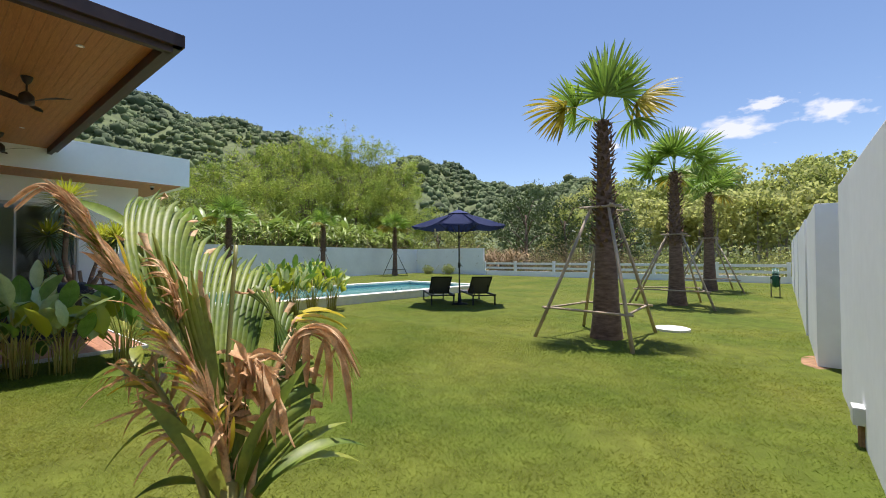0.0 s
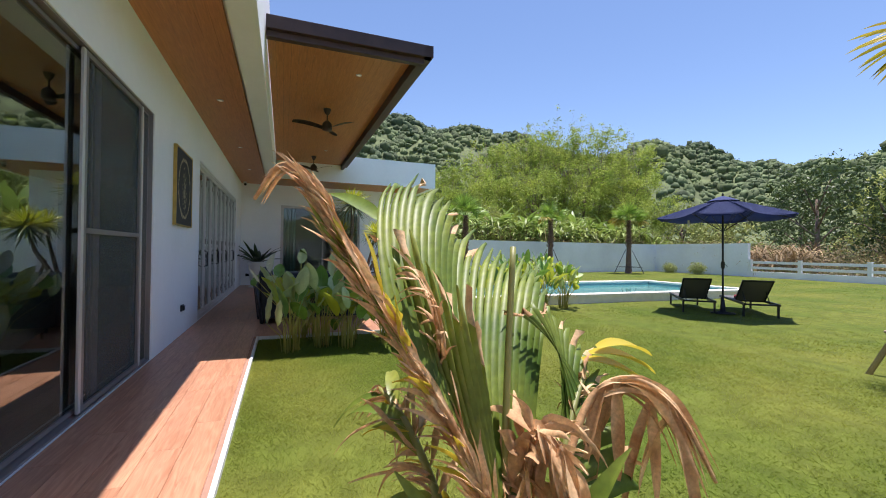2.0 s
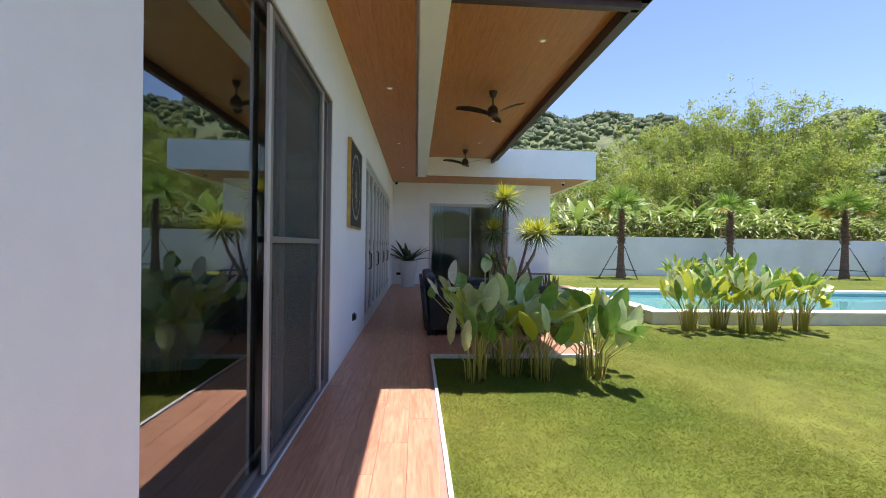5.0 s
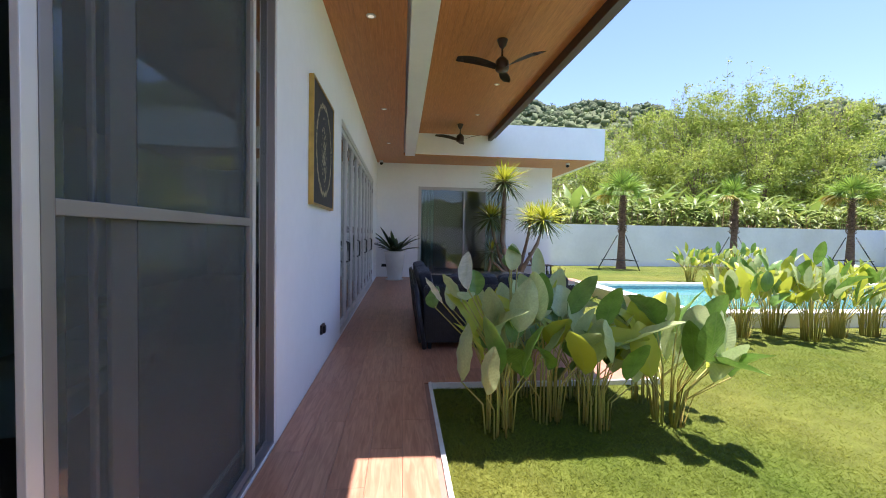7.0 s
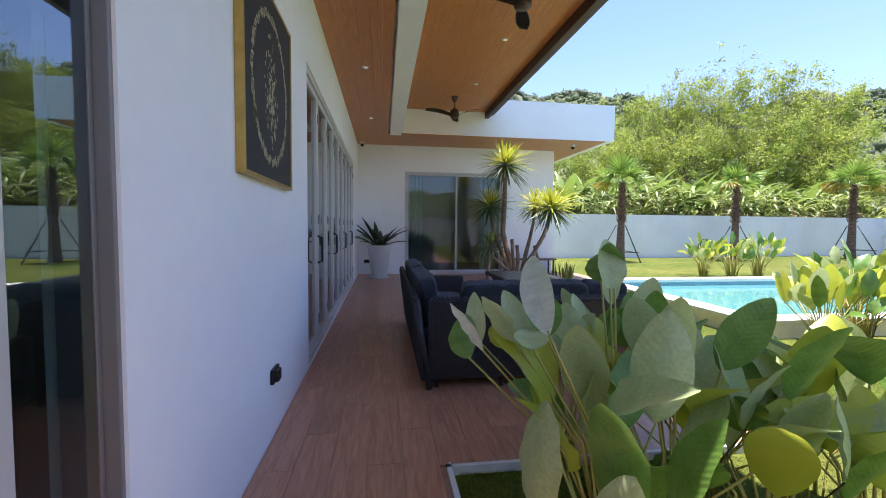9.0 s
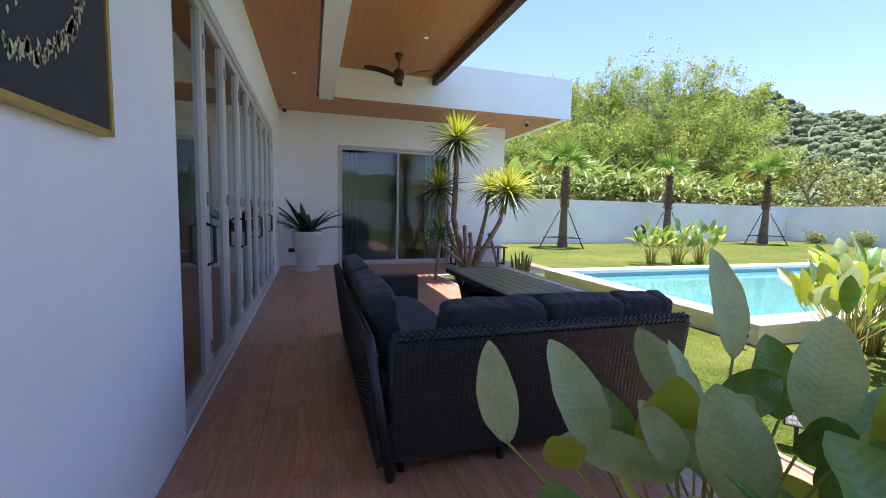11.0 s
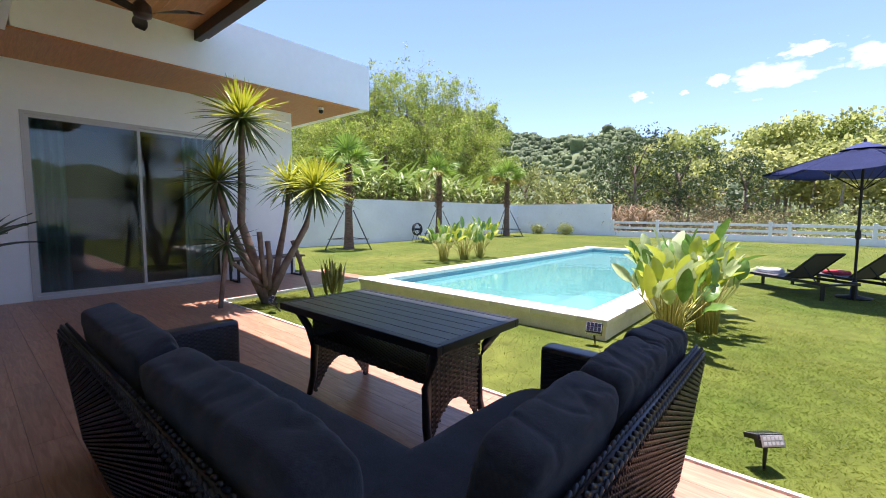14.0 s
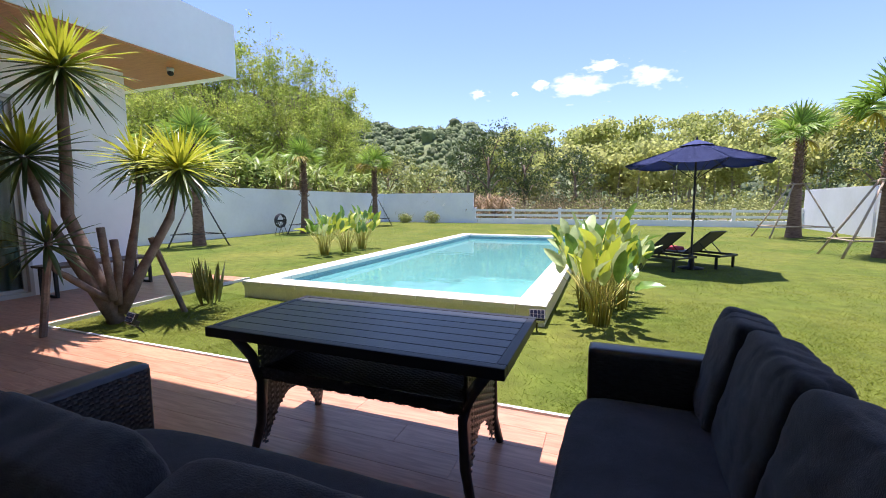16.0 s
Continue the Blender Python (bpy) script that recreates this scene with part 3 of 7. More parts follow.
shell("fence_kerb", bm, M_BWALL, "low white rendered plinth under the fence", "wall")
fence = thing("post_and_rail_fence", "white painted post-and-rail fence on a low plinth", "fence", (0, FY + 0.07, 0))
for x in (-16.02, -13.57, -10.8, -8.55, -7.84, -5.0, -2.1, 0.7):
    bm = bmesh.new()
    box(bm, x - 0.075, x + 0.075, -0.075, 0.075, 0.40, 1.03, 0.008)
    box(bm, x - 0.09, x + 0.09, -0.09, 0.09, 1.03, 1.06, 0.008)
    part("post", bm, M_FENCE, fence)
posts = (-16.02, -13.57, -10.8, -8.55, -7.84, -5.0, -2.1, 0.7)
for xa, xb in zip(posts, posts[1:]):
    for z in (0.60, 0.90):
        bm = bmesh.new()
        box(bm, xa + 0.075, xb - 0.075, -0.02, 0.02, z - 0.068, z + 0.068, 0.006)
        part("rail", bm, M_FENCE, fence)


# ---- pool ----
def pool():
    x0, x1, y0, y1 = PX0 + PW, PX1 - PW, PY0 + PW, PY1 - PW
    bm = bmesh.new()
    t = 0.15
    box(bm, x0 - t, x0, y0 - t, y1 + t, -1.3, 0.13)
    box(bm, x1, x1 + t, y0 - t, y1 + t, -1.3, 0.13)
    box(bm, x0, x1, y0 - t, y0, -1.3, 0.13)
    box(bm, x0, x1, y1, y1 + t, -1.3, 0.13)
    box(bm, x0, x1, y0, y1, -1.45, -1.3)
    basin = shell("pool_basin", bm, M_POOL, "turquoise mosaic swimming pool basin", "pool")
    bm = bmesh.new()
    e = 0.012
    box(bm, x0, x0 + e, y0, y1, -0.12, 0.13)
    box(bm, x1 - e, x1, y0, y1, -0.12, 0.13)
    box(bm, x0 + e, x1 - e, y0, y0 + e, -0.12, 0.13)
    box(bm, x0 + e, x1 - e, y1 - e, y1, -0.12, 0.13)
    part("waterline_band", bm, M_POOLBAND, basin, "blue-grey glass mosaic band at the waterline")
    bm = bmesh.new()
    v = [bm.verts.new(p) for p in ((x0 + e, y0 + e, 0.05), (x1 - e, y0 + e, 0.05), (x1 - e, y1 - e, 0.05), (x0 + e, y1 - e, 0.05))]
    bm.faces.new(v)
    bm.faces.ensure_lookup_table()
    w = shell("pool_water", bm, M_WATER, "clear still turquoise pool water", "water")
    if w.data.polygons[0].normal.z < 0:
        w.data.flip_normals()
    w.visible_shadow = False
    # coping stones, one by one
    cop = tagged(new("pool_coping"), "pale sandstone coping slabs round the raised pool edge", "coping", "", "structure")
    bm = bmesh.new()
    i = 0.02
    for a in ((PX0 + i, x0 - 0.002, PY0 + i, PY1 - i), (x1 + 0.002, PX1 - i, PY0 + i, PY1 - i), (x0, x1, PY0 + i, y0 - 0.002), (x0, x1, y1 + 0.002, PY1 - i)):
        box(bm, *a, -0.3, 0.128)
    part("plinth", bm, M_COPE, cop)
    meshes = {}

    def slab(xa, xb, ya, yb):
        key = (round(xb - xa, 3), round(yb - ya, 3))
        if key not in meshes:
            b2 = bmesh.new()
            box(b2, -key[0] / 2, key[0] / 2, -key[1] / 2, key[1] / 2, 0, 0.07, 0.012)
            me = bpy.data.meshes.new("coping_slab")
            b2.to_mesh(me)
            b2.free()
            me.materials.append(M_COPE)
            meshes[key] = me
        ob = new("coping_slab", meshes[key])
        ob.location = ((xa + xb) / 2, (ya + yb) / 2, 0.13)
        ob.parent = cop
    ny = 16
    L = (PY1 - PY0) / ny
    for k in range(ny):
        ya, yb = PY0 + k * L + 0.002, PY0 + (k + 1) * L - 0.002
        slab(PX0, x0 + 0.02, ya, yb)
        slab(x1 - 0.02, PX1, ya, yb)
    nx = 6
    xa0, xb0 = x0 + 0.022, x1 - 0.022
    L = (xb0 - xa0) / nx
    for k in range(nx):
        slab(xa0 + k * L + 0.002, xa0 + (k + 1) * L - 0.002, PY0, y0 + 0.02)
        slab(xa0 + k * L + 0.002, xa0 + (k + 1) * L - 0.002, y1 - 0.02, PY1)


pool()


# ---- weave, cushions, leaves ----
def weave(name, width, height, material, parent, m, shape=None, pitch=0.0125, stake=0.034, label=""):
    """A sheet of woven flat strands, width along x and height along z, facing both ways; shape(x, z) cuts it."""
    rows, cols = int(height / pitch), int(width / stake) * 2 + 1
    vs, fs = [], []
    for j in range(rows):
        z = (j + 0.5) * pitch
        ring = []
        for i in range(cols):
            x = width * i / (cols - 1)
            off = (0.0046 if (i // 2 + j) % 2 else -0.0046) * (1 if i % 2 else 0.35)
            ring.append((x, off, z))
        for i in range(cols - 1):
            if shape and not shape((ring[i][0] + ring[i + 1][0]) / 2, z):
                continue
            k = len(vs)
            h = pitch * 0.46
            for (x, o, zz) in (ring[i], ring[i + 1]):
                vs += [(x, o, zz - h), (x, o + 0.0028, zz), (x, o, zz + h)]
            fs += [(k, k + 3, k + 4, k + 1), (k + 1, k + 4, k + 5, k + 2)]
    for i in range(0, cols, 2):
        x = width * i / (cols - 1)
        zs = [j * pitch for j in range(rows + 1) if not shape or shape(x, j * pitch)]
        if len(zs) < 2:
            continue
        k = len(vs)
        w = 0.004
        za, zb = zs[0], zs[-1]
        vs += [(x - w, -0.001, za), (x + w, -0.001, za), (x + w, -0.001, zb), (x - w, -0.001, zb)]
        fs.append((k, k + 1, k + 2, k + 3))
    ob = arrays(name, np.array(vs), np.array(fs), material)
    ob.parent = parent
    ob.matrix_basis = m
    return tagged(ob, label)


def cushion(w, d, h, seed, puff=0.06, wrinkle=0.012, n=14):
    """A soft stuffed cushion, centred on its base."""
    bm = bmesh.new()
    bmesh.ops.create_cube(bm, size=2.0)
    bmesh.ops.subdivide_edges(bm, edges=bm.edges[:], cuts=n, use_grid_fill=True)
    for v in bm.verts:
        x, y, z = v.co
        p = 7.0
        r = (abs(x) ** p + abs(y) ** p + abs(z) ** p) ** (1 / p)
        x, y, z = x / r, y / r, z / r
        bulge = 1 + puff * (1 - x * x) * (1 - z * z) * 4
        q = Vector((x * w / 2, y * d / 2 * bulge, z * h / 2))
        nz = noise.noise((q.x * 7 + seed, q.y * 5, q.z * 8)) * wrinkle + abs(noise.noise((q.x * 3 + seed * 2, q.y * 3, q.z * 14))) * -wrinkle
        if d < w * 0.6 and h > 0.3:
            crease = math.sin(q.x / w * 9.0 + 1.3 * math.sin(q.z * 6 + seed) + seed)
            nz -= 0.0045 * max(0.0, crease) ** 8 * (0.25 + 0.75 * abs(z))
            nz -= 0.008 * max(0.0, 1 - 7 * abs(noise.noise((q.x * 6 + seed * 3, q.y * 4, q.z * 5 + 0.3 * noise.noise((q.x * 20, 0, q.z * 20)))))) * (0.3 + 0.7 * abs(z))
        q += Vector((x, y, z)).normalized() * nz
        q.z += h / 2 - 0.02 * (1 - abs(z)) * (x * x)
        v.co = q
    return bm


def strip(vs, fs, base, way, side, length, width, droop=0.3, n=6, fold=0.25, tip=0.05, wide_at=0.35, twist=0.0, belly=1.0):
    """One leaf blade: two rows of quads folded along the midrib, bending down under its weight."""
    base, way, side = Vector(base), Vector(way).normalized(), Vector(side).normalized()
    p = base.copy()
    d = way.copy()
    k0 = len(vs)
    for i in range(n + 1):
        t = i / n
        if t < wide_at:
            w = width * (0.35 + 0.65 * math.sin(t / wide_at * math.pi / 2))
        else:
            w = width * max(tip, math.cos((t - wide_at) / (1 - wide_at) * math.pi / 2) ** (0.75 * belly))
        s = side.copy()
        if twist:
            s.rotate(Matrix.Rotation(twist * t, 3, d))
        up = s.cross(d).normalized()
        vs.append(tuple(p - s * w / 2 + up * w * fold))
        vs.append(tuple(p))
        vs.append(tuple(p + s * w / 2 + up * w * fold))
        d = (d + Vector((0, 0, -1)) * droop / n).normalized()
        p = p + d * (length / n)
    for i in range(n):
        a = k0 + 3 * i
        fs += [(a, a + 1, a + 4, a + 3), (a + 1, a + 2, a + 5, a + 4)]


def leaves(name, vs, fs, material, parent=None, label="", smooth=True):
    ob = arrays(name, np.array(vs), np.array(fs), material, smooth)
    if parent:
        ob.parent = parent
    return tagged(ob, label)


# ---- terrace furniture ----
def sofa(name_at, length, label, arm_at, arm_len, seed):
    """A wicker bench with its back along local y = 0, seat towards +y, length along +x. arm_at: x of its arm."""
    s = thing("wicker_sofa", label, "sofa", name_at, "corner sofa set")
    lean = radians(7)
    weave("back_weave", length, 0.645, M_WICKER, s, pose(0, 0.035, 0.09) @ pose(0, 0, 0, degrees_(lean)), None, 0.0105, 0.026, label="woven black synthetic rattan")
    weave("back_weave", length, 0.60, M_WICKER, s, pose(0, 0.105, 0.09) @ pose(0, 0, 0, degrees_(lean)))
    bm = bmesh.new()
    box(bm, 0.012, length - 0.012, -0.031, 0.031, 0.0, 0.64)
    core = part("back_core", bm, M_WICKER, s)
    core.matrix_basis = pose(0, 0.07, 0.09) @ pose(0, 0, 0, degrees_(lean))
    bm = bmesh.new()
    top = -math.sin(lean) * 0.645
    tube(bm, [(-0.01, 0.07 + top, 0.737), (length + 0.01, 0.07 + top, 0.737)], 0.026, 10)
    part("top_rail", bm, M_WICKER, s, "", True)
    bm = bmesh.new()
    k = int(length / 0.034)
    for i in range(k):
        x = length * (i + 0.5) / k
        for row, (dy, dz) in enumerate(((-0.026, 0.0), (-0.017, 0.021), (0.006, 0.028))):
            g = bmesh.ops.create_cube(bm, size=1.0)
            m = Matrix.Translation((x + (0.017 if row == 1 else 0.0), 0.07 + top + dy, 0.737 + dz)) @ Matrix.Rotation(0.45 if row % 2 else -0.45, 4, "Y") @ Matrix.Diagonal((0.036, 0.012, 0.015, 1))
            bmesh.ops.transform(bm, matrix=m, verts=g["verts"])
            bmesh.ops.bevel(bm, geom=list({e for v in g["verts"] for e in v.link_edges}), offset=0.004, segments=1, affect="EDGES")
    part("braided_rim", bm, M_WICKER, s, "chunky braided rattan rim", True)
    for x in (0.0, length):
        bm = bmesh.new()
        tube(bm, [(x, 0.10, 0.02), (x, 0.07 + top, 0.735)], 0.026, 8)
        part("corner_post", bm, M_WICKER, s, "", True)
    bm = bmesh.new()
    box(bm, 0.02, length - 0.02, 0.09, 0.76, 0.10, 0.30, 0.02)
    part("seat_base", bm, M_WICKER, s)
    for x in (0.06, length - 0.06):
        for y in (0.1, 0.72):
            bm = bmesh.new()
            tube(bm, [(x, y, 0.0), (x, y, 0.12)], [0.018, 0.026], 8)
            part("foot", bm, M_BLACK, s)
    bm = cushion(length - 0.04 - (0.14 if arm_at is not None else 0), 0.74, 0.16, seed, 0.015, 0.006, 18)
    ob = part("seat_cushion", bm, M_FABRIC, s, "flat charcoal seat cushion", True)
    ob.location = (length / 2 + (0.07 if arm_at == 0 else -0.07 if arm_at else 0), 0.42, 0.29)
    if arm_at is not None:
        bm = bmesh.new()
        x = 0.0 if arm_at == 0 else length - 0.13
        box(bm, x, x + 0.13, 0.08, arm_len, 0.10, 0.64, 0.03)
        part("arm", bm, M_WICKER, s, "", True)
        for off in (-0.006, 0.136):
            weave("arm_weave", arm_len - 0.12, 0.52, M_WICKER, s, pose(x + off, 0.10, 0.11, 0, 0, 90))
    return s


def degrees_(a):
    return a * 180 / math.pi


s1 = sofa((-10.25, 0.20, 0), 2.64, "long black wicker sofa with charcoal cushions on the tiles", 0, 0.86, 3)
s2 = sofa(pose(-7.60, 0.31, 0, 0, 0, 90), 1.76, "short black wicker sofa with charcoal cushions across the terrace end", 1.76, 0.73, 9)


def back_cushion(m, w, seed, h=0.5):
    bm = cushion(w, 0.18, h + 0.02, seed, 0.045, 0.009, 44)
    return thing("back_cushion", "plump charcoal back cushion with soft creases", "cushion", m, "sofa back cushions", "", bm, M_FABRIC, True)


for x, w, sd, tz in ((-9.58, 1.10, 1.0, 0), (-8.47, 1.08, 4.0, 1)):
    back_cushion(pose(x, 0.39, 0.41, 11, 0, tz), w, sd, 0.47)
for y, w, sd, tz in ((0.90, 0.62, 12.0, 1), (1.46, 0.52, 15.0, -3), (1.88, 0.40, 18.0, -6)):
    back_cushion(pose(-7.81, y - 0.03, 0.41, 13, 0, 90 + tz), w, sd, 0.46)


def dining_table():
    t = thing("dining_table", "black outdoor dining table with slatted top and woven wicker legs", "table", (-9.405, 1.79, 0))
    L, W, H = 1.58, 0.80, 0.70
    n = 7
    for i in range(n):
        bm = bmesh.new()
        y0 = -W / 2 + 0.045 + (W - 0.09) * i / n
        box(bm, -L / 2 + 0.045, L / 2 - 0.045, y0 + 0.003, y0 + (W - 0.09) / n - 0.003, H - 0.028, H, 0.003)
        part("slat", bm, M_TABLETOP, t)
    bm = bmesh.new()
    box(bm, -L / 2, L / 2, -W / 2, -W / 2 + 0.044, H - 0.05, H + 0.002, 0.008)
    box(bm, -L / 2, L / 2, W / 2 - 0.044, W / 2, H - 0.05, H + 0.002, 0.008)
    box(bm, -L / 2, -L / 2 + 0.044, -W / 2 + 0.044, W / 2 - 0.044, H - 0.05, H + 0.002, 0.008)
    box(bm, L / 2 - 0.044, L / 2, -W / 2 + 0.044, W / 2 - 0.044, H - 0.05, H + 0.002, 0.008)
    box(bm, -L / 2 + 0.05, L / 2 - 0.05, -W / 2 + 0.05, W / 2 - 0.05, H - 0.05, H - 0.03)
    part("tabletop_frame", bm, M_BLACK, t)
    for sx in (-1, 1):
        for sy in (-1, 1):
            bm = bmesh.new()
            pts = [(sx * 0.62, sy * 0.27, 0.0), (sx * 0.585, sy * 0.255, 0.15), (sx * 0.575, sy * 0.245, 0.38), (sx * 0.62, sy * 0.265, 0.52), (sx * 0.71, sy * 0.31, H - 0.045)]
            tube(bm, pts, [0.022, 0.026, 0.03, 0.028, 0.028], 8)
            part("leg", bm, M_WICKER, t, "", True)
        bm = bmesh.new()
        poly_pts = [(-0.235, 0.45), (-0.235, 0.03)] + [(0.47 * k / 12 - 0.235, max(0.03, 0.245 - 4.4 * (0.47 * k / 12 - 0.235) ** 2)) for k in range(13)] + [(0.235, 0.03), (0.235, 0.45)]
        for (y0, a0), (y1, a1) in zip(poly_pts[2:14], poly_pts[3:15]):
            for sgn in (-0.002, 0.002):
                bm.faces.new([bm.verts.new((sx * 0.585 + sgn, yy, zz)) for yy, zz in ((y0, a0), (y1, a1), (y1, 0.645), (y0, 0.645))])
        part("end_board", bm, M_WICKER, t)
        for dx in (-0.009, 0.009):
            weave("leg_panel", 0.49, 0.62, M_WICKER, t, pose(sx * 0.585 + dx, -0.245, 0.02, 0, 0, 90),
                  lambda x, z: z > 0.23 - 4.4 * (x - 0.245) ** 2, 0.016, 0.04, "woven end panel with arched foot")
    for sy in (-1, 1):
        weave("side_apron", 1.14, 0.064, M_WICKER, t, pose(-0.57, sy * 0.258, 0.40), None, 0.016, 0.04)
    bm = bmesh.new()
    box(bm, -0.57, 0.57, -0.245, 0.245, 0.428, 0.444)
    part("shelf_core", bm, M_WICKER, t)
    bm = bmesh.new()
    for sy in (-1, 1):
        box(bm, -0.57, 0.57, sy * 0.247 - 0.004, sy * 0.247 + 0.004, 0.40, 0.46)
    part("apron_core", bm, M_WICKER, t)
    ob = weave("shelf", 1.15, 0.5, M_WICKER, t, pose(-0.575, 0.25, 0.45, 90, 0, 0), label="woven lower shelf")
    return t


dining_table()

# ---- wall things ----
def framed_picture():
    x0, x1, z0, z1 = -7.44, -6.40, 1.58, 2.66
    p = thing("framed_picture", "gold-framed black canvas with a gold ring pattern hung on the wall", "picture", (-6.92, WALL_Y, 2.12))
    w, h = (x1 - x0) / 2, (z1 - z0) / 2
    m_gold = mat("gold_leaf", (0.52, 0.34, 0.09), 0.35, 0.7, vary=0.15, scale=12)
    m_canvas = mat("black_canvas", (0.022, 0.021, 0.024), 0.6, vary=0.25, scale=6, bump=0.2, bscale=90)
    m_fleck = mat("gold_fleck_paint", (0.62, 0.54, 0.33), 0.5, 0.2, vary=0.2, scale=30)
    for nm, b in (("frame_side", (-w, -w + 0.02, -h, h)), ("frame_side", (w - 0.02, w, -h, h)), ("frame_side", (-w + 0.02, w - 0.02, h - 0.02, h)), ("frame_side", (-w + 0.02, w - 0.02, -h, -h + 0.02))):
        bm = bmesh.new()
        box(bm, b[0], b[1], 0.002, 0.044, b[2], b[3], 0.002)
        part(nm, bm, m_gold, p)
    bm = bmesh.new()
    box(bm, -w + 0.02, w - 0.02, 0.002, 0.036, -h + 0.02, h - 0.02)
    cv = part("canvas", bm, m_canvas, p)
    bm = bmesh.new()
    rnd = random.Random(4)
    for ring, (ra, rb, count) in enumerate(((0.74, 0.82, 620), (0.05, 0.62, 170))):
        for i in range(count):
            a = rnd.random() * math.tau
            r = rnd.uniform(ra, rb)
            cx, cz = math.sin(a) * r * w * 0.92, math.cos(a) * r * h * 0.98
            if ring:
                cx *= 0.5
            s = rnd.uniform(0.003, 0.011)
            ang = rnd.random() * 3
            pts = []
            for k in range(5):
                b = ang + k * math.tau / 5
                rr = s * rnd.uniform(0.5, 1.5)
                pts.append((cx + math.cos(b) * rr, cz + math.sin(b) * rr * (2.0 if cz < 0 else 1.2)))
            vv = [bm.verts.new((x, 0.0375, z)) for x, z in pts]
            bm.faces.new(vv)
    tagged(part("gold_leafing", bm, m_fleck, p, "flecked gold ring with drips"), kind="stuff")


framed_picture()


def outlet(m, tilt=0):
    o = thing("wall_outlet", "black weatherproof wall socket low on the white wall", "socket", m, "wall sockets")
    bm = bmesh.new()
    box(bm, -0.075, 0.075, 0.0, 0.022, -0.045, 0.045, 0.006)
    part("plate", bm, M_BLACK, o)
    bm = bmesh.new()
    box(bm, -0.03, 0.05, 0.022, 0.045, -0.035, 0.035, 0.006)
    part("cover", bm, M_BLACK, o)


outlet(pose(-7.03, WALL_Y, 0.39))
outlet(pose(WING_X, -0.52, 0.36, 0, 0, -90))


def cctv(m):
    c = thing("security_camera", "small white dome security camera with black lens", "camera", m, "security cameras")
    bm = bmesh.new()
    lathe(bm, [(0.05, 0.0), (0.055, 0.02), (0.055, 0.055), (0.04, 0.06)], 20, (0, 0, -0.06))
    part("mount", bm, M_PLASTER_POT, c, "", True)
    bm = bmesh.new()
    bmesh.ops.create_uvsphere(bm, u_segments=16, v_segments=10, radius=0.048)
    bmesh.ops.translate(bm, vec=(0, 0, -0.085), verts=bm.verts[:])
    part("dome", bm, M_BLACK, c, "", True)


cctv(pose(-15.7, -0.62, SOFF))
cctv(pose(-15.05, 4.95, SOFF))


def ceiling_fan(x, y, turn):
    f = thing("ceiling_fan", "dark bronze three-blade ceiling fan under the canopy", "fan", pose(x, y, 4.17, 0, 0, turn), "canopy fans")
    m_b = mat("fan_bronze", (0.06, 0.035, 0.028), 0.45, 0.3, vary=0.15, scale=9)
    m_w = wood("fan_blade_wood", (0.05, 0.032, 0.026), (0.10, 0.066, 0.05), 0.5, 20, 2, 0)
    bm = bmesh.new()
    lathe(bm, [(0.012, -0.13), (0.05, -0.09), (0.075, -0.02), (0.078, 0.0)], 20)
    part("ceiling_cup", bm, m_b, f, "", True)
    bm = bmesh.new()
    tube(bm, [(0, 0, -0.10), (0, 0, -0.26)], 0.014, 10)
    part("rod", bm, m_b, f)
    bm = bmesh.new()
    lathe(bm, [(0.03, -0.45), (0.09, -0.44), (0.1, -0.41), (0.095, -0.31), (0.07, -0.28), (0.03, -0.24)], 24)
    part("motor", bm, m_b, f, "", True)
    for k in range(3):
        vs, top, bot = [], [], []
        bm = bmesh.new()
        a = k * math.tau / 3
        n = 9
        for i in range(n + 1):
            t = i / n
            r = 0.07 + 0.62 * t
            w = 0.05 + 0.075 * math.sin(min(1, t * 1.5) * math.pi / 2) - 0.085 * max(0, t - 0.8) * 5 * 0.6
            zz = -0.40 + 0.05 * math.sin(t * 2.2)
            for s, lst in ((-1, top), (1, bot)):
                lst.append((r, s * w * (1 if s > 0 else 0.75) / 1.3, zz + s * 0.022 * (1 - 0.4 * t)))
        rot = Matrix.Rotation(a, 3, "Z")
        ra = [bm.verts.new(rot @ Vector(p)) for p in top]
        rb = [bm.verts.new(rot @ Vector(p)) for p in bot]
        for i in range(n):
            bm.faces.new((ra[i], ra[i + 1], rb[i + 1], rb[i]))
        bmesh.ops.solidify(bm, geom=bm.faces[:], thickness=0.012)
        part("blade", bm, m_w, f, "", True)


ceiling_fan(-8.84, 1.43, 280)
ceiling_fan(-13.5, 1.47, 288)


M_LAMP = mat("warm_lamp_lens", (0.8, 0.78, 0.72), 0.4, vary=0.02)
M_LAMP.node_tree.nodes["Principled BSDF"].inputs["Emission Color"].default_value = (1.0, 0.9, 0.72, 1)
M_LAMP.node_tree.nodes["Principled BSDF"].inputs["Emission Strength"].default_value = 0.2


def downlight(x, y, z):
    d = thing("downlight", "small round recessed downlight, switched on", "lamp", (x, y, z), "soffit downlights")
    bm = bmesh.new()
    lathe(bm, [(0.045, -0.008), (0.05, -0.006), (0.05, 0.0)], 20)
    part("trim_ring", bm, M_ALUW, d)
    bm = bmesh.new()
    lathe(bm, [(0.03, -0.011), (0.03, -0.009)], 16)
    part("lens", bm, M_LAMP, d)


for x in (-1.2, -4.0, -7.2, -10.4, -13.2):
    downlight(x, -0.32, SOFF)
for x in (-6.9, -10.6, -12.6):
    downlight(x, 1.75, 4.17)

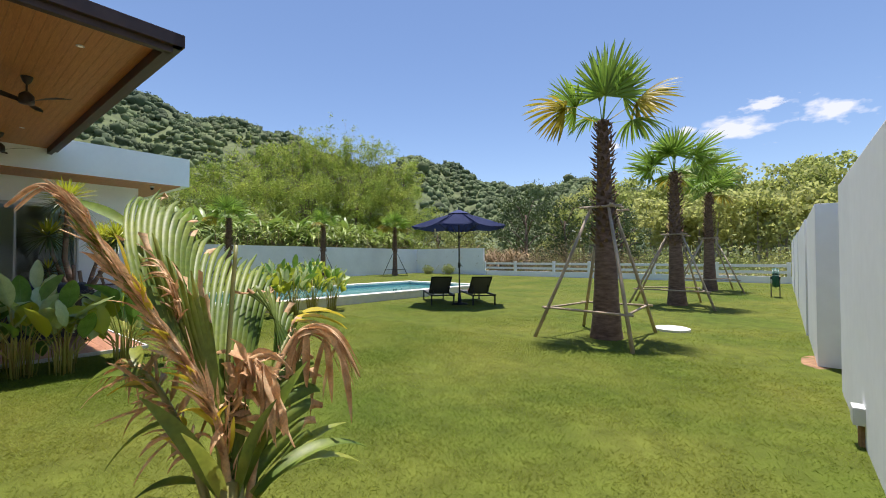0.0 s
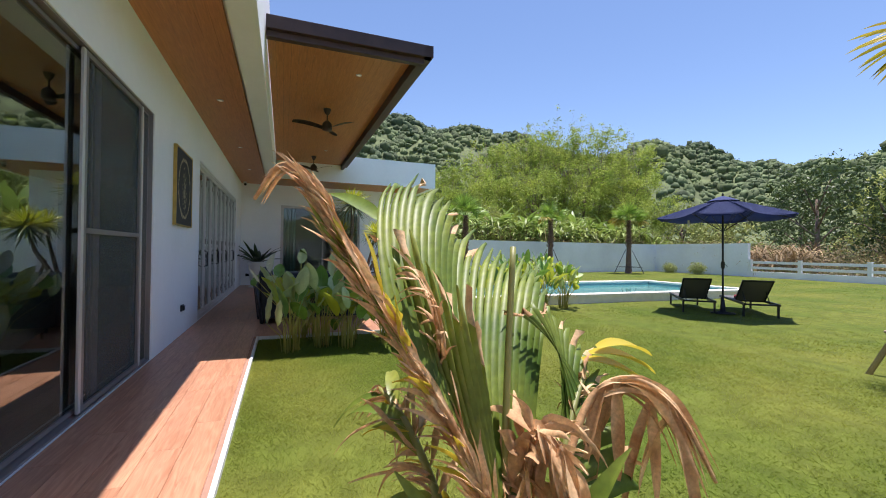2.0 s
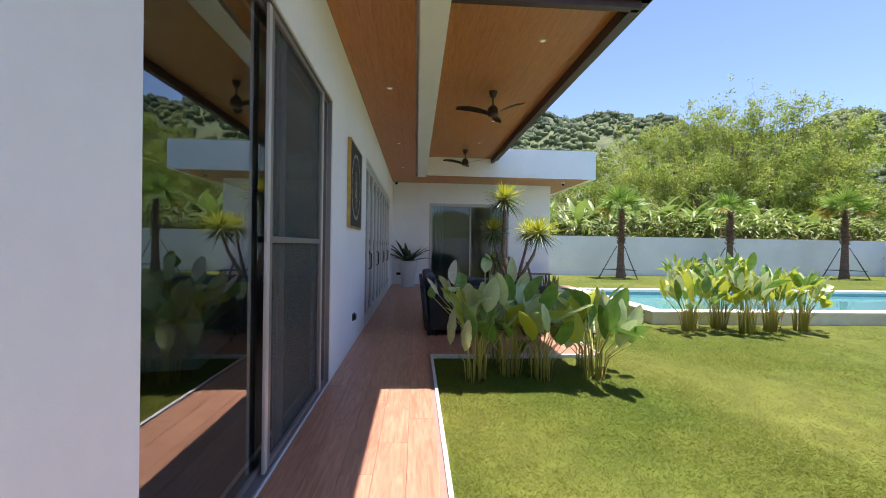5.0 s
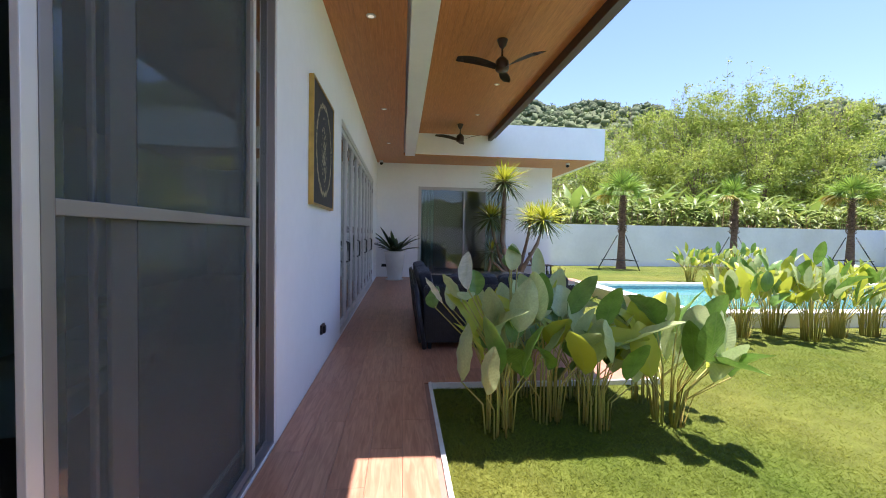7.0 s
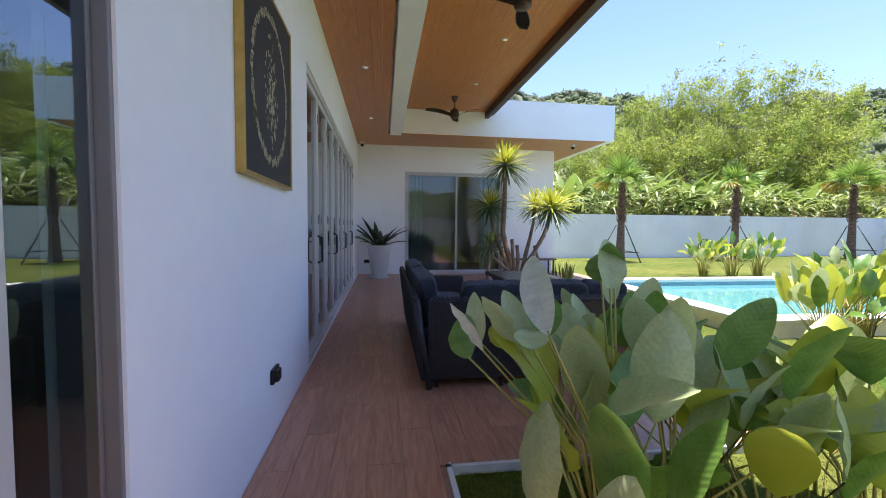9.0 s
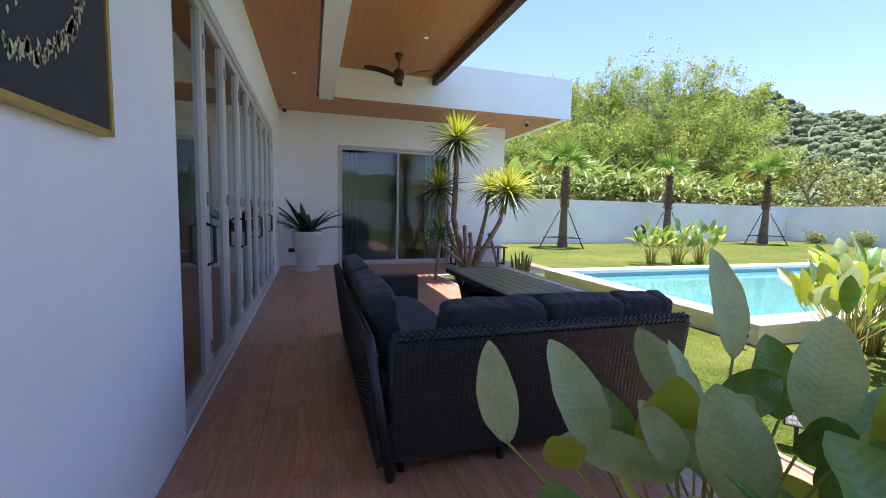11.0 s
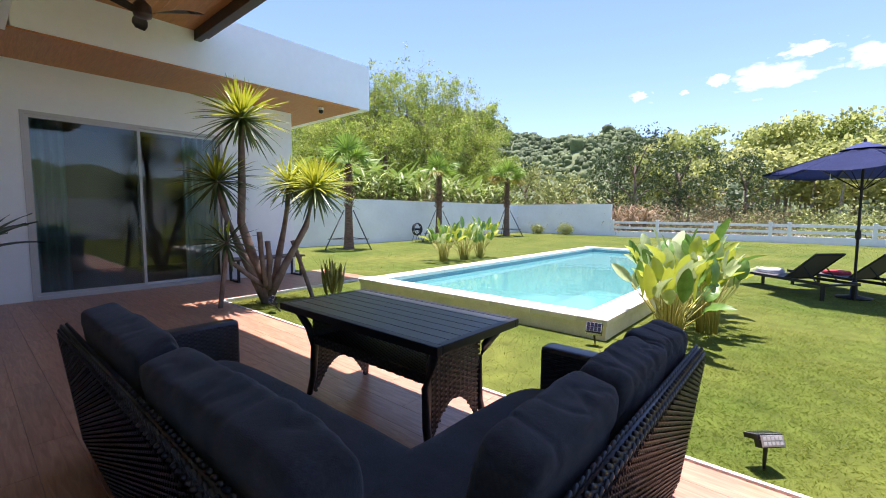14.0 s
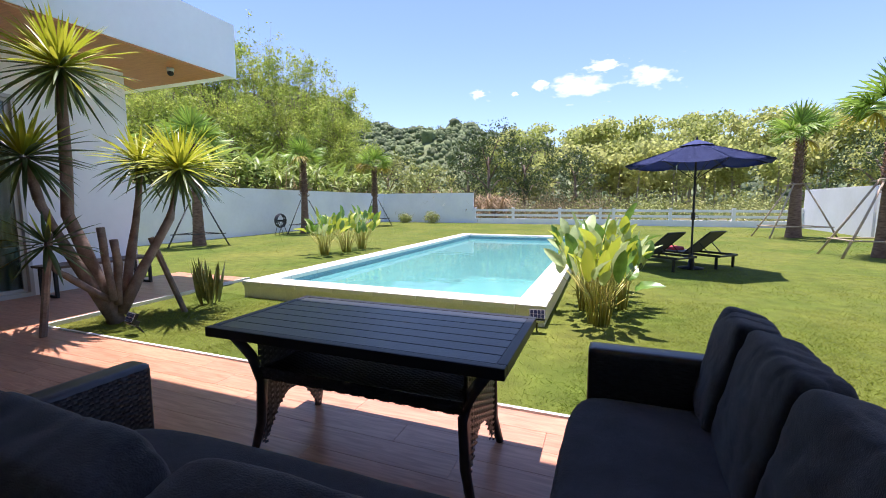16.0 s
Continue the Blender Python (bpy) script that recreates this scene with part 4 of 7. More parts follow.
# ---- potted fern ----
def nest_fern():
    pot = thing("plant_pot", "tall tapered white pot standing on a saucer", "pot", (-15.2, -0.17, 0))
    bm = bmesh.new()
    lathe(bm, [(0.19, 0.035), (0.2, 0.04), (0.30, 0.78), (0.315, 0.80), (0.315, 0.85), (0.285, 0.85), (0.27, 0.80)], 32)
    part("pot_body", bm, M_PLASTER_POT, pot, "", True)
    bm = bmesh.new()
    lathe(bm, [(0.24, 0.0), (0.27, 0.03), (0.25, 0.034)], 28)
    part("saucer", bm, M_PLASTER_POT, pot)
    bm = bmesh.new()
    lathe(bm, [(0.27, 0.76), (0.275, 0.80), (0.02, 0.81)], 24)
    part("soil", bm, M_SOIL, pot)
    fern = thing("nest_fern", "dark green bird's nest fern growing from the white pot", "plant", (-15.2, -0.17, 0.80))
    rnd = random.Random(7)
    for i in range(24):
        a = i * 2.4 + rnd.uniform(-0.2, 0.2)
        el = rnd.uniform(0.5, 1.15)
        way = Vector((math.cos(a) * math.cos(el), math.sin(a) * math.cos(el), math.sin(el)))
        vs, fs = [], []
        strip(vs, fs, (math.cos(a) * 0.04, math.sin(a) * 0.04, 0), way, Vector((-math.sin(a), math.cos(a), 0)), rnd.uniform(0.72, 1.0), rnd.uniform(0.11, 0.155), 0.75, 8, 0.16, 0.08, 0.5)
        for k in range(len(vs)):
            if k % 3 != 1:
                vs[k] = (vs[k][0], vs[k][1], vs[k][2] + 0.014 * math.sin(k * 2.1 + i))
        leaves("frond", vs, fs, M_FERN, fern)


nest_fern()


# ---- dracaena tree in the notch of the terrace ----
def head(parent, m, n, length, seed, young=0.45):
    """A rosette of sword leaves, pale and upright in the middle, dark and hanging below."""
    rnd = random.Random(seed)
    for name, lo, hi, material in (("outer_leaves", 0.0, 1 - young, M_DRAC), ("young_leaves", 1 - young, 1.0, M_DRACY)):
        vs, fs = [], []
        for i in range(n):
            t = i / n
            if not lo <= t < hi:
                continue
            a = i * 2.399 + rnd.uniform(-0.15, 0.15)
            el = -0.75 + 2.15 * t + rnd.uniform(-0.12, 0.12)
            way = Vector((math.cos(a) * math.cos(el), math.sin(a) * math.cos(el), math.sin(el)))
            side = Vector((-math.sin(a), math.cos(a), 0))
            ln = length * rnd.uniform(0.8, 1.1) * (1 - 0.25 * max(0, t - 0.6) / 0.4)
            strip(vs, fs, way * 0.03, way, side, ln, 0.036, rnd.uniform(0.25, 0.75), 5, 0.3, 0.04, 0.3)
        ob = leaves(name, vs, fs, material, parent)
        ob.matrix_basis = m


def dracaena():
    d = thing("dracaena_tree", "multi-stemmed dracaena with bright green sword-leaf heads", "plant", pose(-13.55, 2.95, -0.05) @ Matrix.Scale(1.15, 4))
    # branches in the local frame: x along the terrace, y outwards, z up
    stems = [
        ([(0, 0, 0), (-0.10, -0.10, 0.5), (-0.22, -0.22, 1.1), (-0.20, -0.20, 1.9), (-0.12, -0.22, 2.45)], [0.10, 0.085, 0.07, 0.06, 0.045]),
        ([(-0.02, -0.04, 0.1), (-0.15, -0.28, 0.75), (-0.22, -0.42, 1.2), (-0.22, -0.50, 1.62)], [0.08, 0.06, 0.05, 0.04]),
        ([(0.02, 0.03, 0.1), (0.12, 0.22, 0.55), (0.22, 0.48, 1.05), (0.26, 0.60, 1.55)], [0.075, 0.06, 0.05, 0.042]),
        ([(0, 0.06, 0.1), (-0.05, 0.22, 0.7), (-0.10, 0.38, 1.3), (-0.12, 0.42, 1.62)], [0.06, 0.05, 0.042, 0.036]),
        ([(0.0, -0.05, 0.25), (0.02, -0.35, 0.5), (0.02, -0.48, 0.62), (0.02, -0.52, 0.85)], [0.045, 0.04, 0.03, 0.02]),
        ([(0.04, 0.0, 0.2), (0.06, 0.02, 0.6), (0.08, -0.02, 0.85)], [0.055, 0.05, 0.048]),
        ([(0.05, -0.04, 0.25), (0.07, -0.10, 0.7), (0.07, -0.12, 0.98)], [0.045, 0.04, 0.038]),
    ]
    for pts, rad in stems:
        bm = bmesh.new()
        tube(bm, pts, [q * 0.78 for q in rad], 10)
        bmesh.ops.subdivide_edges(bm, edges=bm.edges[:], cuts=1)
        for v in bm.verts:
            v.co += Vector((1, 1, 0)) * 0.012 * noise.noise(v.co * 14)
        part("stem", bm, M_DTRUNK, d, "", True)
    heads = [((-0.12, -0.22, 2.45), 130, 0.62, 3, 0.6), ((-0.22, -0.50, 1.62), 90, 0.55, 5, 0.35), ((0.26, 0.60, 1.58), 130, 0.62, 8, 0.7),
             ((-0.12, 0.42, 1.64), 70, 0.5, 11, 0.55), ((0.02, -0.52, 0.85), 36, 0.4, 14, 0.1)]
    for at, n, ln, sd, yg in heads:
        head(d, pose(*at), n, ln, sd, yg)
    for a, b in (((0.02, -0.62, 0.0), (0.03, -0.50, 0.95)), ((0.25, 0.55, 0.0), (0.12, 0.32, 0.85))):
        bm = bmesh.new()
        tube(bm, [a, b], 0.03, 8)
        part("support_post", bm, M_DTRUNK, d, "short timber support post")


dracaena()


def snake_plant(x, y, n, seed):
    s = thing("snake_plant", "clump of upright yellow-edged snake plant leaves", "plant", (x, y, -0.045), "snake plants")
    rnd = random.Random(seed)
    for i in range(n):
        a = rnd.random() * math.tau
        r = rnd.random() * 0.13
        vs, fs = [], []
        way = Vector((math.cos(a) * 0.22, math.sin(a) * 0.22, 1))
        b = rnd.random() * math.tau
        strip(vs, fs, (math.cos(a) * r, math.sin(a) * r, 0), way, Vector((math.cos(b), math.sin(b), 0)), rnd.uniform(0.35, 0.62), 0.06, -0.1, 6, 0.22, 0.06, 0.4, twist=0.8)
        leaves("leaf", vs, fs, M_SANS, s)


snake_plant(-13.75, 4.3, 16, 2)
snake_plant(-13.35, 4.02, 16, 5)


def bench():
    b = thing("bench", "low dark wooden bench on square black metal legs", "bench", (-15.7, 4.02, 0))
    m_w = wood("bench_wood", (0.09, 0.05, 0.035), (0.17, 0.10, 0.07), 0.5, 20, 2, 1)
    for x in (-0.12, 0.12):
        bm = bmesh.new()
        box(bm, x - 0.115, x + 0.115, -0.74, 0.74, 0.42, 0.455, 0.004)
        part("seat_board", bm, m_w, b)
    for y in (-0.66, 0.66):
        bm = bmesh.new()
        s = 0.02
        box(bm, -0.2, -0.2 + 2 * s, y - s, y + s, 0.0, 0.42, 0.003)
        box(bm, 0.2 - 2 * s, 0.2, y - s, y + s, 0.0, 0.42, 0.003)
        box(bm, -0.16, 0.16, y - s, y + s, 0.0, 0.035, 0.003)
        part("leg_frame", bm, M_BLACK, b)


bench()


M_LENS = mat("lamp_lens", (0.62, 0.63, 0.62), 0.15, vary=0.05, scale=40)


def solar_light(m, tilt=28):
    s = thing("solar_spotlight", "black solar garden spotlight staked in the lawn", "lamp", m, "solar spotlights")
    m_cell = mat("solar_cell", (0.02, 0.025, 0.05), 0.2, 0.2, vary=0.2, scale=60)
    m_led = mat("led_lens", (0.34, 0.34, 0.33), 0.3, vary=0.05, scale=20)
    bm = bmesh.new()
    tube(bm, [(0, 0, 0), (0, 0, 0.17), (0.0, 0.02, 0.2)], [0.008, 0.014, 0.014], 8)
    part("stake", bm, M_BLACK, s)
    bm = bmesh.new()
    box(bm, -0.085, 0.085, -0.05, 0.06, -0.016, 0.016, 0.006)
    hd = part("head", bm, M_BLACK, s)
    hd.matrix_basis = pose(0, 0.02, 0.22, tilt)
    for i in range(2):
        for j in range(4):
            bm = bmesh.new()
            box(bm, -0.074 + j * 0.038, -0.040 + j * 0.038, -0.04 + i * 0.048, 0.003 + i * 0.048, 0.017, 0.020)
            part("solar_cell", bm, m_cell, hd)
    bm = bmesh.new()
    box(bm, -0.08, 0.08, -0.046, 0.056, 0.0163, 0.0175)
    part("panel_backing", bm, m_led, hd, "pale grid behind the solar cells")
    # lamp housing under the front edge, its pale face set with round lenses
    bm = bmesh.new()
    box(bm, -0.08, 0.08, -0.062, -0.012, -0.062, -0.012, 0.006)
    housing = part("lamp_housing", bm, M_BLACK, hd)
    bm = bmesh.new()
    box(bm, -0.074, 0.074, -0.066, -0.058, -0.056, 0.010, 0.003)
    part("lamp_face", bm, m_led, housing, "pale grey lamp face")
    for i in range(2):
        for j in range(5):
            bm = bmesh.new()
            box(bm, -0.062 + j * 0.026, -0.042 + j * 0.026, -0.0685, -0.0655, -0.046 + i * 0.028, -0.026 + i * 0.028, 0.004)
            part("lens", bm, M_LENS, housing)


solar_light(pose(-7.34, 2.72, -0.05, 0, 0, 45) @ Matrix.Scale(0.9, 4), -20)
solar_light(pose(-12.86, 2.80, -0.05, 35, 0, -10))
solar_light(pose(-8.93, 4.38, -0.05, 30, 0, 10))


# ---- broad-leaved clumps ----
def paddle(kind):
    """A calathea leaf standing on its stalk's end, along +z, facing -y."""
    n, m = 18, 8
    ln, w, curl, rip = ((0.40, 0.195, 0.10, 0.003), (0.34, 0.185, -0.12, 0.005), (0.45, 0.17, 0.03, 0.004), (0.31, 0.20, 0.22, 0.006))[kind]
    vs, fs = [], []
    for i in range(n + 1):
        t = i / n
        half = w / 2 * max(0.012, math.sin(math.pi * t ** 0.92)) ** (0.72 if t < 0.5 else 0.72 - 0.12 * (t - 0.5) / 0.5)
        for j in range(m + 1):
            u = 2 * j / m - 1
            y = -curl * t * t + (0.16 + 0.1 * kind) * half * abs(u) ** 1.6 + rip * math.sin(7 * t * math.pi + kind + (1.5 if u > 0 else 0)) * abs(u) ** 3
            vs.append((u * half, y, t * ln))
    for i in range(n):
        for j in range(m):
            a = i * (m + 1) + j
            fs.append((a, a + 1, a + m + 2, a + m + 1))
    return vs, fs


def veined(m, rib, lines=36.0):
    """A paler midrib along x = 0 and slanting side veins in relief."""
    nt, n = m.node_tree, m.node_tree.nodes
    b = n["Principled BSDF"]
    src = b.inputs["Base Color"].links[0].from_socket
    tc, sep, ab, mr, mix = (n.new(k) for k in ("ShaderNodeTexCoord", "ShaderNodeSeparateXYZ", "ShaderNodeMath", "ShaderNodeMapRange", "ShaderNodeMix"))
    nt.links.new(tc.outputs["Object"], sep.inputs[0])
    ab.operation = "ABSOLUTE"
    nt.links.new(sep.outputs["X"], ab.inputs[0])
    mr.inputs["From Min"].default_value, mr.inputs["From Max"].default_value = 0.0015, 0.004
    mr.inputs["To Min"].default_value, mr.inputs["To Max"].default_value = 0.75, 0.0
    nt.links.new(ab.outputs[0], mr.inputs[0])
    mix.data_type = "RGBA"
    mix.inputs["B"].default_value = (*rib, 1)
    nt.links.new(mr.outputs[0], mix.inputs["Factor"])
    for s in mix.inputs:
        if s.name == "A" and s.type == "RGBA":
            nt.links.new(src, s)
        if s.name == "B" and s.type == "RGBA":
            s.default_value = (*rib, 1)
    for s in mix.outputs:
        if s.type == "RGBA":
            nt.links.new(s, b.inputs["Base Color"])
    k, sub_, sn, bp = (n.new(q) for q in ("ShaderNodeMath", "ShaderNodeMath", "ShaderNodeMath", "ShaderNodeBump"))
    k.operation = "MULTIPLY"
    k.inputs[1].default_value = 0.8
    nt.links.new(ab.outputs[0], k.inputs[0])
    sub_.operation = "SUBTRACT"
    nt.links.new(sep.outputs["Z"], sub_.inputs[0])
    nt.links.new(k.outputs[0], sub_.inputs[1])
    k2 = n.new("ShaderNodeMath")
    k2.operation = "MULTIPLY"
    k2.inputs[1].default_value = lines * math.tau
    nt.links.new(sub_.outputs[0], k2.inputs[0])
    sn.operation = "SINE"
    nt.links.new(k2.outputs[0], sn.inputs[0])
    bp.inputs["Strength"].default_value, bp.inputs["Distance"].default_value = 0.14, 0.003
    nt.links.new(sn.outputs[0], bp.inputs["Height"])
    nt.links.new(bp.outputs[0], b.inputs["Normal"])


veined(M_CALA, (0.20, 0.30, 0.10))
veined(M_CALAP, (0.42, 0.50, 0.28))
veined(M_CALAY, (0.45, 0.50, 0.12))
veined(M_CALASV, (0.60, 0.60, 0.50))


PADDLES = {}
for kind in range(4):
    for nm, material in (("g", M_CALA), ("p", M_CALAP), ("y", M_CALAY), ("s", M_CALASV)):
        vs, fs = paddle(kind)
        me_ob = arrays("leaf", np.array(vs), np.array(fs), material, True)
        PADDLES[kind, nm] = me_ob.data
        bpy.data.objects.remove(me_ob)


def calathea(x, y, n, height, spread, seed, label, group, yellow=0.2, pale=0.35, small=1.0, upright=1.0):
    c = thing("calathea_clump", label, "plant", (x, y, lift(x, y)), group)
    rnd = random.Random(seed)
    for i in range(n):
        a = i * 2.399 + rnd.uniform(-0.4, 0.4)
        r = spread * math.sqrt((i + 0.5) / n)
        h = height * rnd.uniform(0.55, 1.0) * (1 - 0.25 * r / spread)
        ca, sa = math.cos(a), math.sin(a)
        foot = (ca * 0.08 * r / spread + ca * 0.03, sa * 0.08 * r / spread + sa * 0.03, -0.01)
        top = Vector((ca * r, max(sa * r, 0.40 - y), h))
        bm = bmesh.new()
        tube(bm, [foot, (top.x * 0.42, top.y * 0.42, h * 0.55), top[:]], [0.0075, 0.006, 0.004], 5)
        part("stalk", bm, M_CALAS, c, "", True)
        q = rnd.random()
        col = "y" if q < yellow else "p" if q < yellow + pale else "g"
        ob = new("leaf", PADDLES[rnd.randrange(4), col])
        ob.parent = c
        tilt = rnd.uniform(4, 38) if rnd.random() < 0.75 else rnd.uniform(40, 95)
        sc = rnd.uniform(0.75, 1.12) * small
        if y + top.y < 0.75 and sa < 0.3 and y < 3:
            tilt *= 0.3
        tilt *= upright
        spin = rnd.uniform(-70, 70)
        ob.matrix_basis = Matrix.Translation(top - Vector((ca, sa, 0)) * 0.005) @ pose(0, 0, 0, 0, 0, degrees_(a) + 90) @ pose(0, 0, 0, tilt) @ pose(0, 0, 0, 0, 0, spin) @ Matrix.Scale(sc, 4)


BIG = "broad-leaved calathea clump with green and yellowing leaves by the terrace"
for x, y, n, h, sp, sd in ((-5.66, 0.72, 15, 0.86, 0.34, 21), (-5.85, 1.14, 20, 0.94, 0.36, 22), (-5.70, 1.45, 16, 0.78, 0.30, 23), (-5.74, 2.04, 28, 0.82, 0.42, 24), (-6.36, 1.10, 16, 0.80, 0.36, 25), (-6.18, 1.55, 18, 0.76, 0.36, 26), (-6.15, 2.1, 12, 0.66, 0.3, 27)):
    calathea(x, y, n, h, sp, sd, BIG, "calathea by the terrace", 0.22, 0.46)


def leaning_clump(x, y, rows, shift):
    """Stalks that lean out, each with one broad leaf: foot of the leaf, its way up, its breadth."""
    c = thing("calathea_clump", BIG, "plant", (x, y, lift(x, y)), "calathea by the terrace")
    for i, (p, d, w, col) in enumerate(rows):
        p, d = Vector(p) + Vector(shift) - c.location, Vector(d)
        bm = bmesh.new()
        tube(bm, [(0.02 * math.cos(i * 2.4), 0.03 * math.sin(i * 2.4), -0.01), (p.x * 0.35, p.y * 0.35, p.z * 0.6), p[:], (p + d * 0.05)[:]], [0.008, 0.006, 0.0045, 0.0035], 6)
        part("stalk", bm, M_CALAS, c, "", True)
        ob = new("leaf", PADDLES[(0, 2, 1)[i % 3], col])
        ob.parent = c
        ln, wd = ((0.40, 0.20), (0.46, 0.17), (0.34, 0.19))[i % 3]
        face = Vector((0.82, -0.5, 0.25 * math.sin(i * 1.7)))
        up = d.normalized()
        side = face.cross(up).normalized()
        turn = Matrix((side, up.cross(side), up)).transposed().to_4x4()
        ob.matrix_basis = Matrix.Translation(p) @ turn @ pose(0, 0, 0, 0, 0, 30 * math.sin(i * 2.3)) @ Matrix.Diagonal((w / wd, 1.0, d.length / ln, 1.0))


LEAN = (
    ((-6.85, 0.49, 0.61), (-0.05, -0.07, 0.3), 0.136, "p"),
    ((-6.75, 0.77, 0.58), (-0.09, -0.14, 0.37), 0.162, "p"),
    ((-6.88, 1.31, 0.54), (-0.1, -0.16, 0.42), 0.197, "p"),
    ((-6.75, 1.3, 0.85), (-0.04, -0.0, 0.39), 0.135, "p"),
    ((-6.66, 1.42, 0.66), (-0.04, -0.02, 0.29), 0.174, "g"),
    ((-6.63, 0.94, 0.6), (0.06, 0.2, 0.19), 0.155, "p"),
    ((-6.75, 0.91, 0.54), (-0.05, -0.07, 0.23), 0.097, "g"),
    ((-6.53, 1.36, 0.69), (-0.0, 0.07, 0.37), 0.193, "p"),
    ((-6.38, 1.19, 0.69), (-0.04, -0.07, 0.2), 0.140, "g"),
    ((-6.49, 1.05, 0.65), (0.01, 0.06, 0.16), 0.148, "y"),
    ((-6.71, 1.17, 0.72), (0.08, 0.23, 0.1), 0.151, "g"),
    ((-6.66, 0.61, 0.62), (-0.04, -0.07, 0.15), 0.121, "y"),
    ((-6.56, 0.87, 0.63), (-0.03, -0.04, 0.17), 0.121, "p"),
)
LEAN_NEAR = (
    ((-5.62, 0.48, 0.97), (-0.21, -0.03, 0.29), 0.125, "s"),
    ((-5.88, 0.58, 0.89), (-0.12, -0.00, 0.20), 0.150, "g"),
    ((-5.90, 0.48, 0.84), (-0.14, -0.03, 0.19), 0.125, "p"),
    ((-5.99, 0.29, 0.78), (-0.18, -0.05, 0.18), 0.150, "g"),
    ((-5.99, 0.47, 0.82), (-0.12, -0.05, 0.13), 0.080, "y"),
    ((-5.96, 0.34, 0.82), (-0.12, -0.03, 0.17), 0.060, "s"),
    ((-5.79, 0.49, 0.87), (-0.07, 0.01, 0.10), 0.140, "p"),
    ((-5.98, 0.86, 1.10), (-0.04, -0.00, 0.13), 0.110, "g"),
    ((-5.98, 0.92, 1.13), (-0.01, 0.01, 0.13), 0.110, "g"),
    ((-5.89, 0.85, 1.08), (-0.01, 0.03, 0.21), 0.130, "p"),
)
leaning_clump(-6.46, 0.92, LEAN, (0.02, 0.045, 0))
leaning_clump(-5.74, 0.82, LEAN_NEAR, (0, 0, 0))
POOLSIDE = "yellow-green calathea clump beside the pool coping"
for x, y, n, h, sp, sd in ((-8.3, 4.85, 26, 0.80, 0.44, 31), (-8.45, 5.5, 34, 0.95, 0.48, 32), (-8.08, 5.72, 24, 0.92, 0.36, 36), (-8.28, 6.35, 24, 0.84, 0.40, 33), (-8.32, 6.95, 22, 0.84, 0.38, 34)):
    calathea(x, y, n + 14, h * 1.2, sp * 0.95, sd, POOLSIDE, "calathea by the pool", 0.40, 0.32, 0.8, 0.5)
for x, y, n, h, sp, sd in ((-15.3, 9.2, 26, 0.92, 0.46, 41), (-15.15, 10.0, 28, 0.98, 0.5, 42), (-15.2, 10.9, 26, 1.05, 0.46, 43)):
    calathea(x, y, n + 14, h * 1.12, sp * 1.15, sd, POOLSIDE, "calathea by the pool", 0.42, 0.25, 0.85, 0.55)


